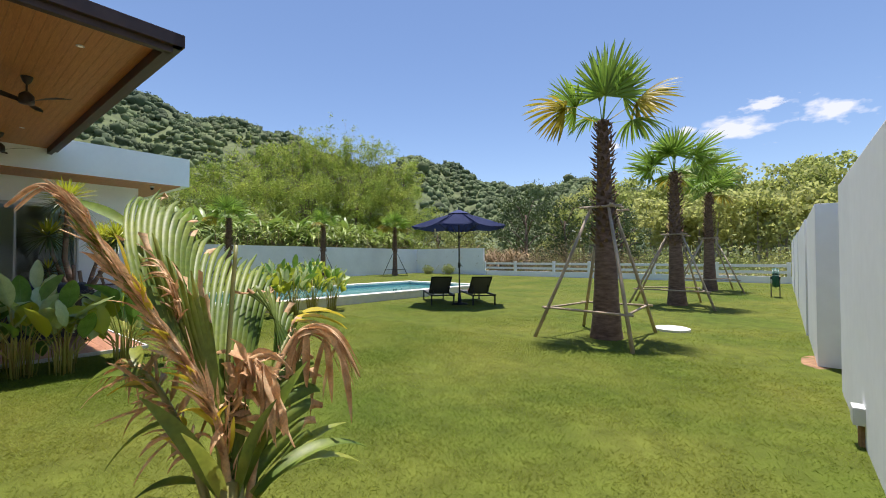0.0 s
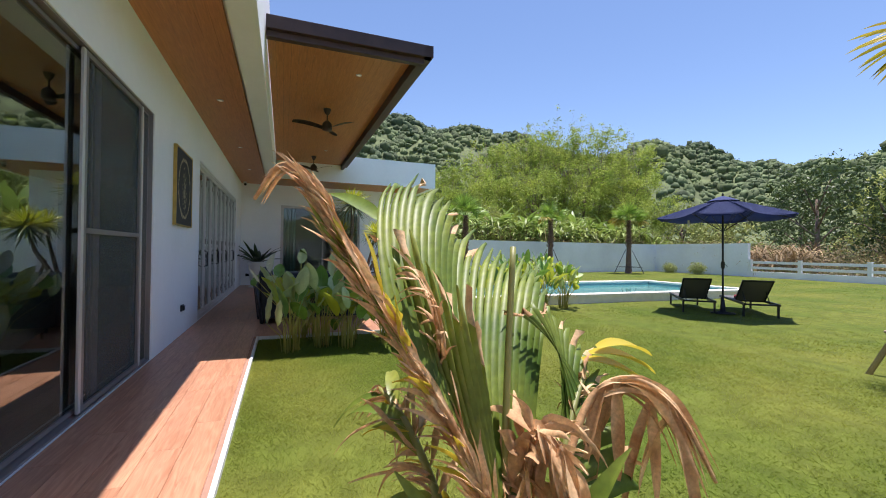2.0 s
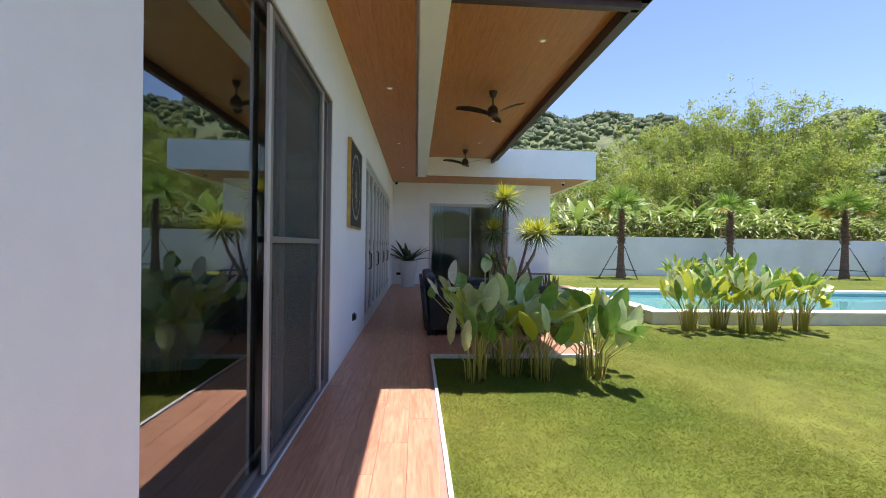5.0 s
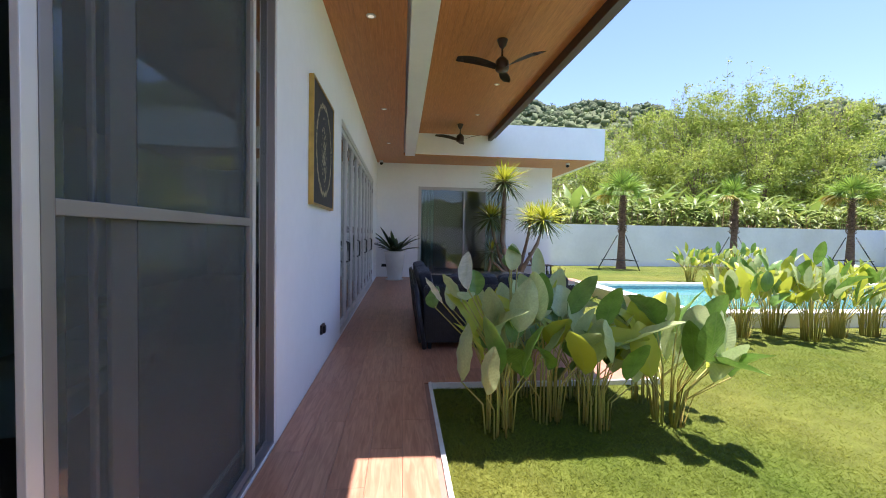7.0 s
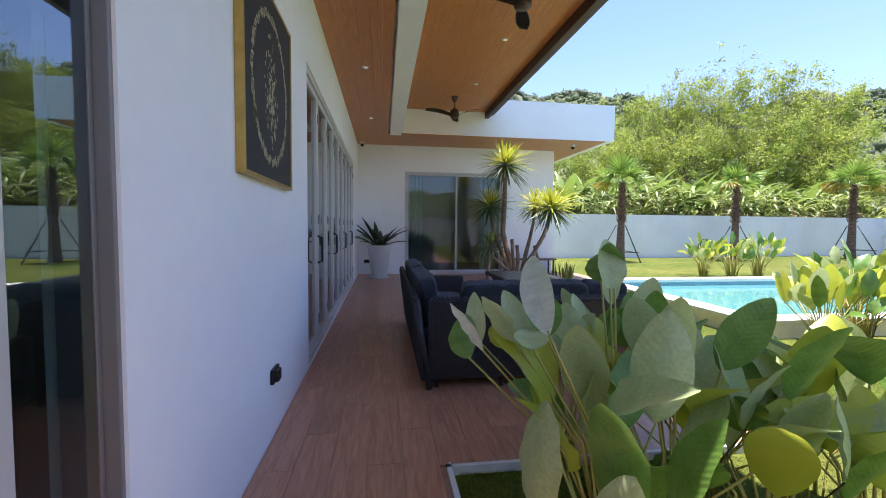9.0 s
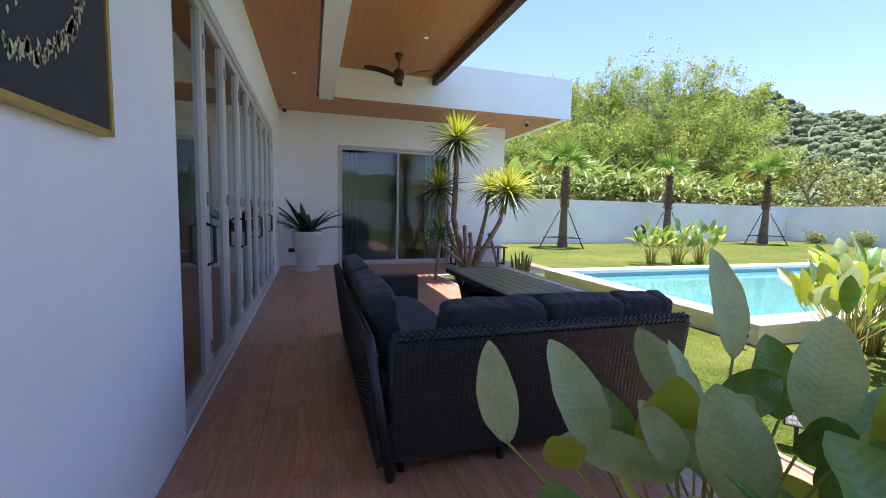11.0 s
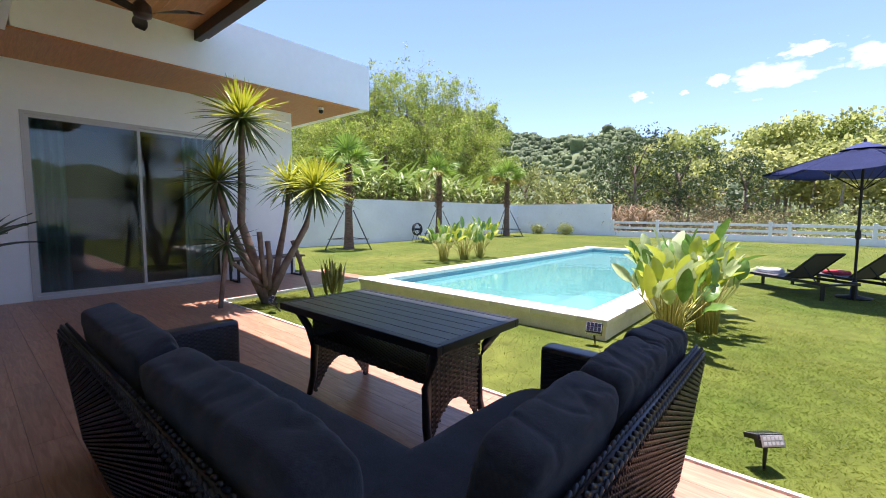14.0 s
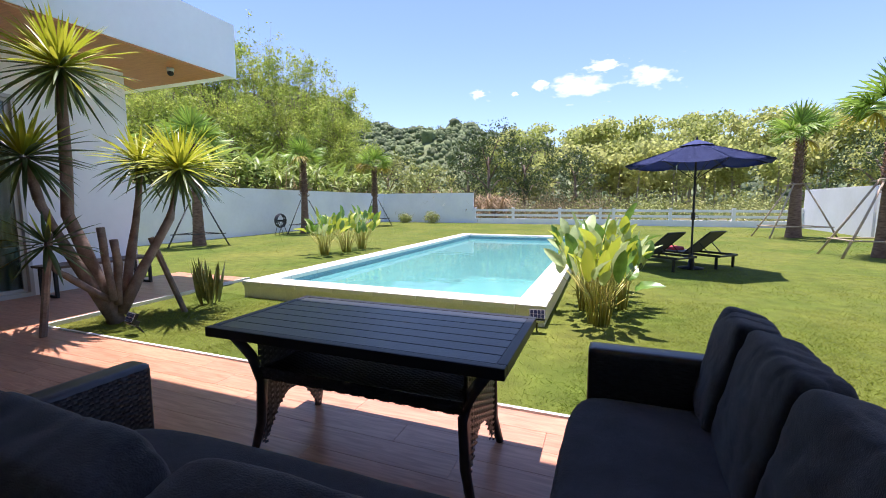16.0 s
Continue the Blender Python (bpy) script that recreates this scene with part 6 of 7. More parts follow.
    shreds(A, 0.10, 0.45, 16, 0.09, 0.014, 0.5, 0.8, "yellow_shred", M_COCOG)
    shreds(A, 0.40, 0.68, 100, 0.050, 0.005, 0.20, 0.5)
    shreds(A, 0.40, 0.62, 10, 0.04, 0.006, 0.3, 0.6, "yellow_shred", M_FANY)
    ribbons(A, 0.22, 0.74, 14, 0.006, 0.012)
    ribbons(A, 0.30, 0.66, 4, 0.005, 0.010, "yellow_ribbon", M_COCOY)
    ribbons(A, 0.52, 1.0, 14, 0.0035, 0.007)
    blade((-0.26, -0.15, 1.36), (-0.26, -0.10, 0.15), 0.27, 0.035, M_COCO, 0.35)
    E2 = smooth([(-0.12, -0.12, 1.02), (-0.09, -0.10, 1.14), (-0.075, -0.12, 1.23), (-0.10, -0.15, 1.30)])
    ribbons(E2, 0.0, 1.0, 7, 0.005, 0.012)
    shreds(E2, 0.0, 0.9, 34, 0.05, 0.007, 0.6, 0.9)
    # bare upright stalk
    Bk = rachis([(0.0, 0.0, 0.6), (-0.07, 0.01, 0.95), (-0.14, 0.06, 1.32)], 0.008, 0.0055, M_STEMG)
    # second pleated leaf, yellow at its end
    C = rachis([(0.0, 0.02, 0.6), (-0.06, 0.10, 0.86), (-0.12, 0.18, 1.0), (-0.18, 0.26, 1.06)], 0.012, 0.004, M_STEMG)
    pleats(C, 0.10, 0.85, [(-0.22, 0.10, 1.20), (-0.25, 0.18, 1.22), (-0.26, 0.25, 1.19), (-0.25, 0.32, 1.13), (-0.22, 0.36, 1.06)], 13, M_COCO, 0.5, 0.5)
    pleats(C, 0.05, 0.70, [(-0.10, 0.26, 1.05), (-0.06, 0.27, 0.98), (-0.02, 0.25, 0.88), (0.0, 0.20, 0.80)], 8, M_COCO, 0.3, 0.5, 0.2)
    for k in range(3):
        blade((-0.20, 0.27 + 0.02 * k, 1.08 + 0.012 * k), (-0.08 - 0.05 * k, 0.9, -0.12 + 0.1 * k), 0.27 - 0.03 * k, 0.045, M_COCOG, 0.55, "yellow_leaflet")
    shreds(C, 0.5, 1.0, 26, 0.09, 0.010, 0.5, 1.0)
    # brown leaf that arches over and hangs
    H = rachis([(0.0, 0.02, 0.6), (-0.05, 0.10, 0.88), (-0.09, 0.19, 1.03), (-0.055, 0.25, 1.085), (0.0, 0.30, 1.05), (0.045, 0.345, 0.93)], 0.010, 0.003, M_DRYLEAF)
    ribbons(H, 0.42, 1.0, 18, 0.007, 0.018)
    for k in range(9):
        p = along(H, 0.46 + 0.045 * k)
        blade(p, (rnd.uniform(-0.5, 0.2), rnd.uniform(-0.35, 0.2), -0.55), rnd.uniform(0.15, 0.27), rnd.uniform(0.016, 0.034), M_DRYLEAF, 1.2, "dry_leaflet", 0.4)
    # low leaves to the house side
    D = rachis([(0.0, -0.02, 0.55), (-0.10, -0.06, 0.80), (-0.24, -0.10, 0.96), (-0.40, -0.13, 1.0)], 0.012, 0.004, M_STEMG)
    for k in range(7):
        p = along(D, 0.25 + 0.11 * k)
        blade(p, (-0.5 + 0.05 * k, rnd.uniform(-0.45, 0.15), rnd.uniform(-0.1, 0.35)), rnd.uniform(0.14, 0.24), rnd.uniform(0.022, 0.036), M_COCOY if k % 2 else M_COCO, 1.1)
    shreds(D, 0.30, 1.0, 60, 0.12, 0.013, 0.7, 1.3)
    shreds(D, 0.20, 0.9, 12, 0.13, 0.016, 0.6, 1.0, "yellow_shred", M_COCOG)
    for k, (b, w, ln, wd, mt, dr) in enumerate((((-0.03, -0.05, 0.66), (-0.6, -0.35, 0.25), 0.34, 0.07, M_COCO, 0.9), ((-0.02, -0.04, 0.60), (-0.4, -0.5, 0.1), 0.32, 0.06, M_COCO, 1.0), ((0.0, 0.03, 0.66), (0.0, 0.6, 0.75), 0.34, 0.06, M_COCOY, 1.1),
                                                ((0.0, 0.04, 0.70), (0.08, 0.75, 0.45), 0.36, 0.055, M_COCOY, 1.3), ((0.02, 0.04, 0.70), (0.1, 0.6, 0.6), 0.34, 0.065, M_COCO, 1.4), ((0.01, 0.0, 0.7), (0.25, 0.05, 0.9), 0.30, 0.06, M_COCO, 0.9),
                                                ((0.0, 0.02, 0.72), (0.05, 0.3, 0.9), 0.33, 0.06, M_COCO, 0.8), ((-0.02, -0.03, 0.72), (-0.15, -0.3, 0.9), 0.30, 0.06, M_COCO, 0.8), ((0.0, -0.02, 0.7), (0.12, -0.25, 0.9), 0.26, 0.05, M_COCOY, 1.0))):
        blade(b, w, ln, wd * 0.7, mt, dr)
    # crumpled dead leaf in the heart
    G = smooth([(-0.03, 0.0, 0.86), (-0.05, 0.02, 0.94), (-0.04, 0.05, 1.02), (0.0, 0.07, 1.0), (0.03, 0.08, 0.9)])
    shreds(G, 0.0, 1.0, 80, 0.11, 0.021, 0.9, 1.4, "crumpled_leaflet")
    ribbons(G, 0.0, 1.0, 6, 0.016, 0.03)


coconut()


# ---- bushes, hose reels, lawn fittings ----
def cloud_of_leaves(rng, blobs, n, size, aspect=2.2, hollow=0.55):
    """Corners and faces of n small leaf quads, scattered in ellipsoids (x, y, z, rx, rz)."""
    blobs = np.array(blobs, float)
    vol = blobs[:, 3] ** 2 * blobs[:, 4]
    pick = rng.choice(len(blobs), n, p=vol / vol.sum())
    d = rng.normal(size=(n, 3))
    d /= np.linalg.norm(d, axis=1)[:, None]
    r = (hollow + (1 - hollow) * rng.random(n)) * (1 + 0.25 * rng.normal(size=n) * 0.5)
    b = blobs[pick]
    p = b[:, :3] + d * r[:, None] * np.stack([b[:, 3], b[:, 3], b[:, 4]], 1)
    u = rng.normal(size=(n, 3)) + d * 0.5
    u[:, 2] -= 0.2
    u /= np.linalg.norm(u, axis=1)[:, None]
    v = np.cross(u, rng.normal(size=(n, 3)))
    v /= np.linalg.norm(v, axis=1)[:, None]
    s = size * (0.6 + 0.8 * rng.random(n))[:, None]
    a, w = u * s, v * s / aspect
    vs = np.stack([p - a * 0.5, p + w * 0.5, p + a * 0.5, p - w * 0.5], 1).reshape(-1, 3)
    fs = np.arange(4 * n).reshape(-1, 4)
    return vs, fs


M_BUSH = mat("variegated_bush_leaf", (0.20, 0.26, 0.06), 0.5, color2=(0.42, 0.42, 0.16), scale=6, rand=0.3, island=True, translucent=0.25)
rng = np.random.default_rng(5)
for x, y, r in ((-18.6, 24.6, 0.5), (-20.4, 24.4, 0.42)):
    b = thing("flowering_bush", "small round variegated bush against the boundary wall", "bush", (x, y, lift(x, y)), "wall bushes")
    vs, fs = cloud_of_leaves(rng, [(0, 0, r * 0.75, r, r * 0.75), (0.2, -0.1, r * 0.6, r * 0.7, r * 0.55)], 1400, 0.09)
    o = leaves("foliage", vs, fs, M_BUSH, b, "", False)
    bm = bmesh.new()
    for k in range(4):
        tube(bm, [(0.03 * k, 0, 0), (0.1 * math.cos(k * 1.7), 0.1 * math.sin(k * 1.7), r * 0.8)], 0.012, 5)
    part("stems", bm, M_DTRUNK, b)


def hose_reel(x, y, turn, color, label):
    h = thing("hose_reel", label, "hose reel", pose(x, y, lift(x, y), 0, 0, turn), "hose reels")
    m_h = mat("hose_" + label.split()[0], color, 0.5, vary=0.2, scale=20)
    for z in range(5):
        bm = bmesh.new()
        R = 0.30 - 0.012 * abs(z - 2)
        tube(bm, [(math.cos(a * math.tau / 24) * R, 0.05 + z * 0.035, 0.62 + math.sin(a * math.tau / 24) * R) for a in range(25)], 0.018, 6, False)
        part("hose_coil", bm, m_h, h)
    bm = bmesh.new()
    box(bm, -0.05, 0.05, 0.0, 0.26, 0.58, 0.66, 0.01)
    part("hub", bm, M_BLACK, h)
    for sx in (-1, 1):
        bm = bmesh.new()
        tube(bm, [(sx * 0.26, 0.02, 0), (0, 0.02, 0.62), (0, 0.24, 0.62), (sx * 0.26, 0.24, 0)], 0.012, 6)
        part("stand", bm, M_BLACK, h)


hose_reel(-21.6, 14.4, -90, (0.03, 0.03, 0.032), "black hose reel standing by the boundary wall")
hose_reel(0.45, 17.6, 90, (0.01, 0.10, 0.07), "green hose reel standing by the boundary wall")
bm = bmesh.new()
lathe(bm, [(0.3, 0.0), (0.3, 0.045), (0.27, 0.055)], 28, (-1.02, 8.95, -0.05))
thing("drain_cover", "round pale concrete drain cover set in the lawn", "drain cover", None, "", "", bm, M_EDGE)
tap = thing("wall_tap_box", "white plastic outlet box on a short brown pipe by the wall", "outlet box", (0.98, 4.55, -0.05))
bm = bmesh.new()
box(bm, -0.06, 0.05, -0.07, 0.07, 0.16, 0.28, 0.012)
part("box", bm, M_PLASTER_POT, tap)
bm = bmesh.new()
tube(bm, [(0, 0, 0), (0, 0, 0.17)], 0.03, 10)
part("pipe", bm, M_SOIL, tap)
bm = bmesh.new()
for cx, cy, rx, ry in ((0.86, 7.45, 0.15, 0.40),):
    ring = [bm.verts.new((cx + math.cos(k * math.tau / 20) * rx * (1 + 0.25 * noise.noise((k * 0.77, cx, 0.3))), cy + math.sin(k * math.tau / 20) * ry * (1 + 0.25 * noise.noise((k * 0.71, cy, 3.4))), -0.040)) for k in range(20)]
    bm.faces.new(ring)
tagged(shell("soil_patch", bm, M_SOIL, "bare reddish soil patches in the lawn", "soil"), kind="structure")


# ---- behind the walls: canes, bananas, thicket, woods, hills ----
M_CANE = mat("cane_leaf", (0.13, 0.21, 0.035), 0.45, color2=(0.36, 0.42, 0.09), scale=0.7, rand=0.5, island=True, translucent=0.3)
M_CANED = mat("dry_cane_leaf", (0.20, 0.13, 0.06), 0.8, color2=(0.34, 0.25, 0.13), scale=0.7, rand=0.4, island=True, translucent=0.2)
M_BANANA = mat("banana_leaf", (0.14, 0.24, 0.04), 0.4, color2=(0.27, 0.37, 0.07), scale=1.2, rand=0.3, island=True, translucent=0.35)
M_BAMBOO = mat("bamboo_leaf", (0.21, 0.32, 0.045), 0.6, color2=(0.46, 0.51, 0.10), scale=0.8, rand=0.35, island=True, translucent=0.5)
M_DARKLEAF = mat("dark_tree_leaf", (0.05, 0.085, 0.025), 0.5, color2=(0.10, 0.145, 0.04), scale=0.5, rand=0.4, island=True, translucent=0.25)
M_SCRUB = mat("scrub_leaf", (0.22, 0.29, 0.07), 0.7, color2=(0.43, 0.42, 0.14), scale=0.25, rand=0.4, island=True, translucent=0.25)
M_SCRUBB = mat("brown_scrub_leaf", (0.20, 0.15, 0.07), 0.8, color2=(0.28, 0.24, 0.11), scale=0.3, rand=0.35, island=True, translucent=0.2)
M_WOODTOP = mat("plantation_leaf", (0.37, 0.43, 0.12), 0.7, color2=(0.53, 0.54, 0.20), scale=0.12, rand=0.15, island=True, translucent=0.6)
M_WOODTRUNK = mat("plantation_trunk", (0.34, 0.30, 0.24), 0.9, vary=0.3, scale=2)
M_HILL = mat("forested_hill", (0.075, 0.105, 0.042), 0.95, color2=(0.15, 0.18, 0.07), scale=0.035, fine=0.4, bump=0.6, bscale=0.6)
M_CANOPY = mat("forest_canopy", (0.062, 0.098, 0.052), 0.9, color2=(0.18, 0.225, 0.085), scale=0.025, fine=0.35, rand=0.25, island=True, bump=0.9, bscale=2.2, translucent=0.15)


def stuff(name, label, category, vs, fs, material, smooth=False):
    return tagged(arrays(name, np.asarray(vs), np.asarray(fs), material, smooth), label, category, "", "stuff")


def canes(name, label, n, x0, x1, y0, y1, hmax, material, seed, width=0.07):
    rnd = random.Random(seed)
    vs, fs = [], []
    for i in range(n):
        x, y = rnd.uniform(x0, x1), rnd.uniform(y0, y1)
        a = rnd.random() * math.tau
        h0 = rnd.uniform(0.6, hmax) * (0.75 + 0.25 * noise.noise((x * 0.4, y * 0.4, 2)))
        way = Vector((math.cos(a), math.sin(a), rnd.uniform(0.5, 2.2)))
        strip(vs, fs, (x, y, h0), way, (-math.sin(a), math.cos(a), 0), rnd.uniform(0.8, 1.8), width * rnd.uniform(0.6, 1.3), rnd.uniform(0.9, 2.2), 5, 0.2, 0.05, 0.3)
    vs = np.array(vs)
    if x1 < FX0:
        vs[:, 0] = np.minimum(vs[:, 0], FX0 - 0.25)
    stuff(name, label, "reeds", vs, fs, material)


canes("cane_thicket", "dense thicket of green cane leaves behind the wall", 5200, -26.8, -23.2, 3.0, 27.0, 4.0, M_CANE, 3, 0.13)
canes("dry_cane_thicket", "withered brown cane leaves mixed into the thicket", 2600, -26.0, -23.0, 3.0, 27.0, 2.4, M_CANED, 4, 0.07)
canes("fence_reeds", "brownish reeds and weeds outside the fence", 1600, -23.0, -14.5, 26.4, 29.5, 2.0, M_CANED, 6)
vs, fs = [], []
rnd = random.Random(9)
for i in range(420):
    x, y = rnd.uniform(-26.5, -23.2), rnd.uniform(3, 27)
    strip(vs, fs, (x, y, -0.2), (rnd.uniform(-0.15, 0.15), rnd.uniform(-0.15, 0.15), 1), (0, 1, 0), rnd.uniform(2.0, 3.4), 0.07, 0.05, 3, 0.5, 0.6, 0.2)
stuff("cane_stems", "brown cane stems behind the wall", "reeds", vs, fs, M_CANED)


def banana(seed):
    b = thing("banana_plant", "banana plant with large arching green leaves", "plant", None, "banana plants")
    rnd = random.Random(seed)
    bm = bmesh.new()
    tube(bm, [(0, 0, 0), (0.03, 0, 1.2), (0.05, 0.02, 2.3)], [0.14, 0.11, 0.07], 9)
    part("pseudostem", bm, M_STEMG, b, "", True)
    for i in range(9):
        a = i * 2.399 + rnd.uniform(-0.3, 0.3)
        vs, fs = [], []
        el = rnd.uniform(0.5, 1.3)
        strip(vs, fs, (0.05, 0.02, 2.2), (math.cos(a) * math.cos(el), math.sin(a) * math.cos(el), math.sin(el)), (-math.sin(a), math.cos(a), 0), rnd.uniform(1.4, 2.0), rnd.uniform(0.34, 0.46), rnd.uniform(0.8, 1.7), 9, 0.14, 0.1, 0.3)
        leaves("leaf", vs, fs, M_BANANA, b)
    return b


rnd = random.Random(21)
protos = [banana(k) for k in (1, 2, 3)]
for k, b in enumerate(protos):
    b.matrix_basis = pose(-25.2, 7.0 + 6 * k, -0.1, 0, 0, 40 * k)
for i in range(17):
    copy_thing(protos[i % 3], pose(rnd.uniform(-27.4, -24.9), 4.0 + 1.32 * i + rnd.uniform(-0.5, 0.5), rnd.uniform(-0.1, 0.0), 0, 0, rnd.uniform(0, 360)) @ Matrix.Scale(rnd.uniform(1.1, 1.4), 4))


def sprays(rg, blobs, k, lo, hi):
    """Many small tufts over the outside of a few large masses, with gaps between them."""
    b = np.array(blobs, float)
    area = b[:, 3] * (b[:, 3] + b[:, 4])
    q = b[rg.choice(len(b), k, p=area / area.sum())]
    d = rg.normal(size=(k, 3))
    d /= np.linalg.norm(d, axis=1)[:, None]
    p = q[:, :3] + d * (0.55 + 0.5 * rg.random(k))[:, None] * np.stack([q[:, 3], q[:, 3], q[:, 4]], 1)
    r = np.minimum(rg.uniform(lo, hi, k), q[:, 3] * 0.9)
    return np.column_stack([p, r, r * rg.uniform(0.7, 1.5, k)])


def leafy_tree(x, y, h, r, seed, material, label, category, n, leaf, feather=0.0, group="", base=0.25):
    t = thing("broadleaf_tree", label, category, (x, y, 0), group)
    rnd = random.Random(seed)
    rg = np.random.default_rng(seed)
    bm = bmesh.new()
    blobs = []
    tube(bm, [(0, 0, -0.2), (0.1, 0.05, h * 0.35), (0.0, 0.1, h * 0.7)], [0.22, 0.15, 0.06], 7)
    for k in range(9):
        a = k * 2.4
        z = h * (base + (0.85 - base) * (k + 0.5) / 9)
        rr = r * (0.75 if k < 6 else 0.45) * rnd.uniform(0.7, 1.1)
        e = Vector((math.cos(a) * rr, math.sin(a) * rr, z + h * 0.08))
        tube(bm, [(0.05, 0.05, z * 0.75), tuple(e * 0.6 + Vector((0, 0, z * 0.42))), e[:]], [0.07, 0.05, 0.02], 5)
        blobs.append((e.x, e.y, e.z, r * rnd.uniform(0.38, 0.6), h * rnd.uniform(0.10, 0.17)))
    blobs.append((0, 0, h * 0.84, r * 0.5, h * 0.15))
    for k in range(int(feather)):
        a, zz = rnd.random() * math.tau, rnd.uniform(0.72, 1.07)
        q = (math.cos(a) * r * 0.75 * rnd.random(), math.sin(a) * r * 0.75 * rnd.random(), h * zz)
        tube(bm, [(q[0] * 0.5, q[1] * 0.5, h * 0.6), (q[0], q[1], q[2] + h * 0.04)], [0.02, 0.006], 4)
        blobs.append((q[0], q[1], q[2], r * 0.10, h * 0.085))
    part("trunk", bm, M_DTRUNK, t, "", True)
    vs, fs = cloud_of_leaves(rg, sprays(rg, blobs, n // 45, leaf * 2.0, leaf * 4.2), n, leaf, 2.4, 0.1)
    leaves("crown", vs, fs, material, t, "", False)


THK = "tall feathery yellow-green tree in the thicket beyond the wall"
rnd = random.Random(2)
for i, (x, y, h, r) in enumerate(((-37.5, 15.5, 9.0, 3.6), (-36.0, 19.5, 10.6, 3.8), (-34.5, 22.5, 12.0, 3.8), (-33.2, 25.5, 12.6, 4.0), (-31.5, 28.2, 12.0, 3.8), (-30.2, 31.0, 10.6, 3.4),
                                  (-33.5, 17.0, 7.4, 3.2), (-31.5, 21.0, 8.4, 3.2), (-29.8, 25.0, 8.6, 3.2), (-28.2, 28.5, 7.6, 3.0))):
    leafy_tree(x, y, h * 1.02, r, 50 + i, M_BAMBOO, THK, "tree", 20000, 0.165, 60 if h > 10 else 24, "thicket trees", 0.12)
for i, (x, y, h, r) in enumerate(((-38.0, 9.0, 7.0, 3.4), (-34.0, 5.0, 5.6, 3.0), (-33.0, 11.0, 5.8, 3.2), (-30.0, 15.5, 4.6, 2.6), (-25.5, 31.5, 5.2, 2.6), (-21.5, 31.0, 4.0, 2.2))):
    leafy_tree(x, y, h, r, 80 + i, M_SCRUB, "rounded olive-green tree beyond the wall", "tree", 2600, 0.26, 0, "scrub trees", 0.1)
DK = "dark green broadleaf tree beyond the fence"
for i, (x, y, h, r) in enumerate(((-17.6, 34.5, 7.4, 2.8), (-15.0, 37.0, 6.6, 2.8), (-20.5, 38.0, 6.4, 3.0), (-11.0, 40.0, 6.0, 3.0), (8.5, 36.0, 6.6, 3.2), (13.5, 33.0, 7.0, 3.4))):
    leafy_tree(x, y, h, r, 110 + i, M_DARKLEAF, DK, "tree", 3600, 0.24, 0, "dark trees", 0.08)

rng = np.random.default_rng(31)
blobs = [(rng.uniform(-22, 30), rng.uniform(28.5, 44), 0.2, rng.uniform(0.8, 1.9), rng.uniform(0.7, 1.9)) for _ in range(110)]
vs, fs = cloud_of_leaves(rng, blobs, 42000, 0.17, 2.2, 0.3)
stuff("green_scrub", "tangled green scrub outside the fence", "scrub", vs, fs, M_SCRUB)
blobs = [(rng.uniform(-27, -8), rng.uniform(28, 40), 0.4, rng.uniform(0.8, 1.8), rng.uniform(0.8, 2.6)) for _ in range(64)]
vs, fs = cloud_of_leaves(rng, blobs, 24000, 0.16, 2.4, 0.3)
stuff("brown_scrub", "dry reddish brown scrub behind the wall", "scrub", vs, fs, M_SCRUBB)


def plantation():
    rg = np.random.default_rng(77)
    bm = bmesh.new()
    blobs = []
    for i in range(230):
        x, y = rg.uniform(-26, 75), rg.uniform(52, 74)
        h = (11.3 if y > 60 else 8.6) * (y / 62) * rg.uniform(0.88, 1.06)
        lean = rg.uniform(-0.5, 0.5)
        tube(bm, [(x, y, -0.3), (x + lean * 0.4, y, h * 0.5), (x + lean, y, h * 0.9)], [0.13, 0.10, 0.05], 5, False)
        for k in range(7):
            blobs.append((x + lean + rg.uniform(-1.4, 1.4), y + rg.uniform(-1.2, 1.2), h * (0.30 + 0.70 * rg.random() ** 0.6), rg.uniform(1.2, 2.1), rg.uniform(0.7, 1.6)))
    tagged(finish("plantation_trunks", bm, M_WOODTRUNK), "pale slender trunks of the distant plantation", "trees", "", "stuff")
    vs, fs = cloud_of_leaves(rg, blobs, 190000, 0.46, 1.5, 0.25)
    stuff("plantation_crowns", "light green crowns of the distant plantation woods", "trees", vs, fs, M_WOODTOP)
    under = [(rg.uniform(-26, 75), rg.uniform(46, 56), 0.6, rg.uniform(1.2, 2.4), rg.uniform(1.0, 3.0)) for _ in range(120)]
    vs, fs = cloud_of_leaves(rg, under, 34000, 0.34, 2.2, 0.3)
    stuff("plantation_undergrowth", "mixed green undergrowth along the edge of the woods", "scrub", vs, fs, M_SCRUB)


plantation()

# ridge: degrees round from straight out over the fence, and its angle above the eye
RIDGE = ((-180, 5.0), (-60, 6.0), (-13, 7.4), (10, 8.4), (20, 10.1), (27, 10.5), (33, 11.6), (38, 13.1), (43, 13.9), (50, 13.5), (56, 14.8), (61, 16.2), (67, 17.7), (76, 18.3), (86, 17.5), (100, 13.9), (125, 8.0), (180, 5.0))


def ridge_height(az, r):
    el = np.interp(az, [a for a, _ in RIDGE], [e for _, e in RIDGE])
    s = np.clip((r - 75) / (185 - 75), 0, 1)
    return 185 * np.tan(np.radians(el - 0.9)) * (s * s * (3 - 2 * s)) ** 0.9 - np.clip(r - 185, 0, 400) * 0.25


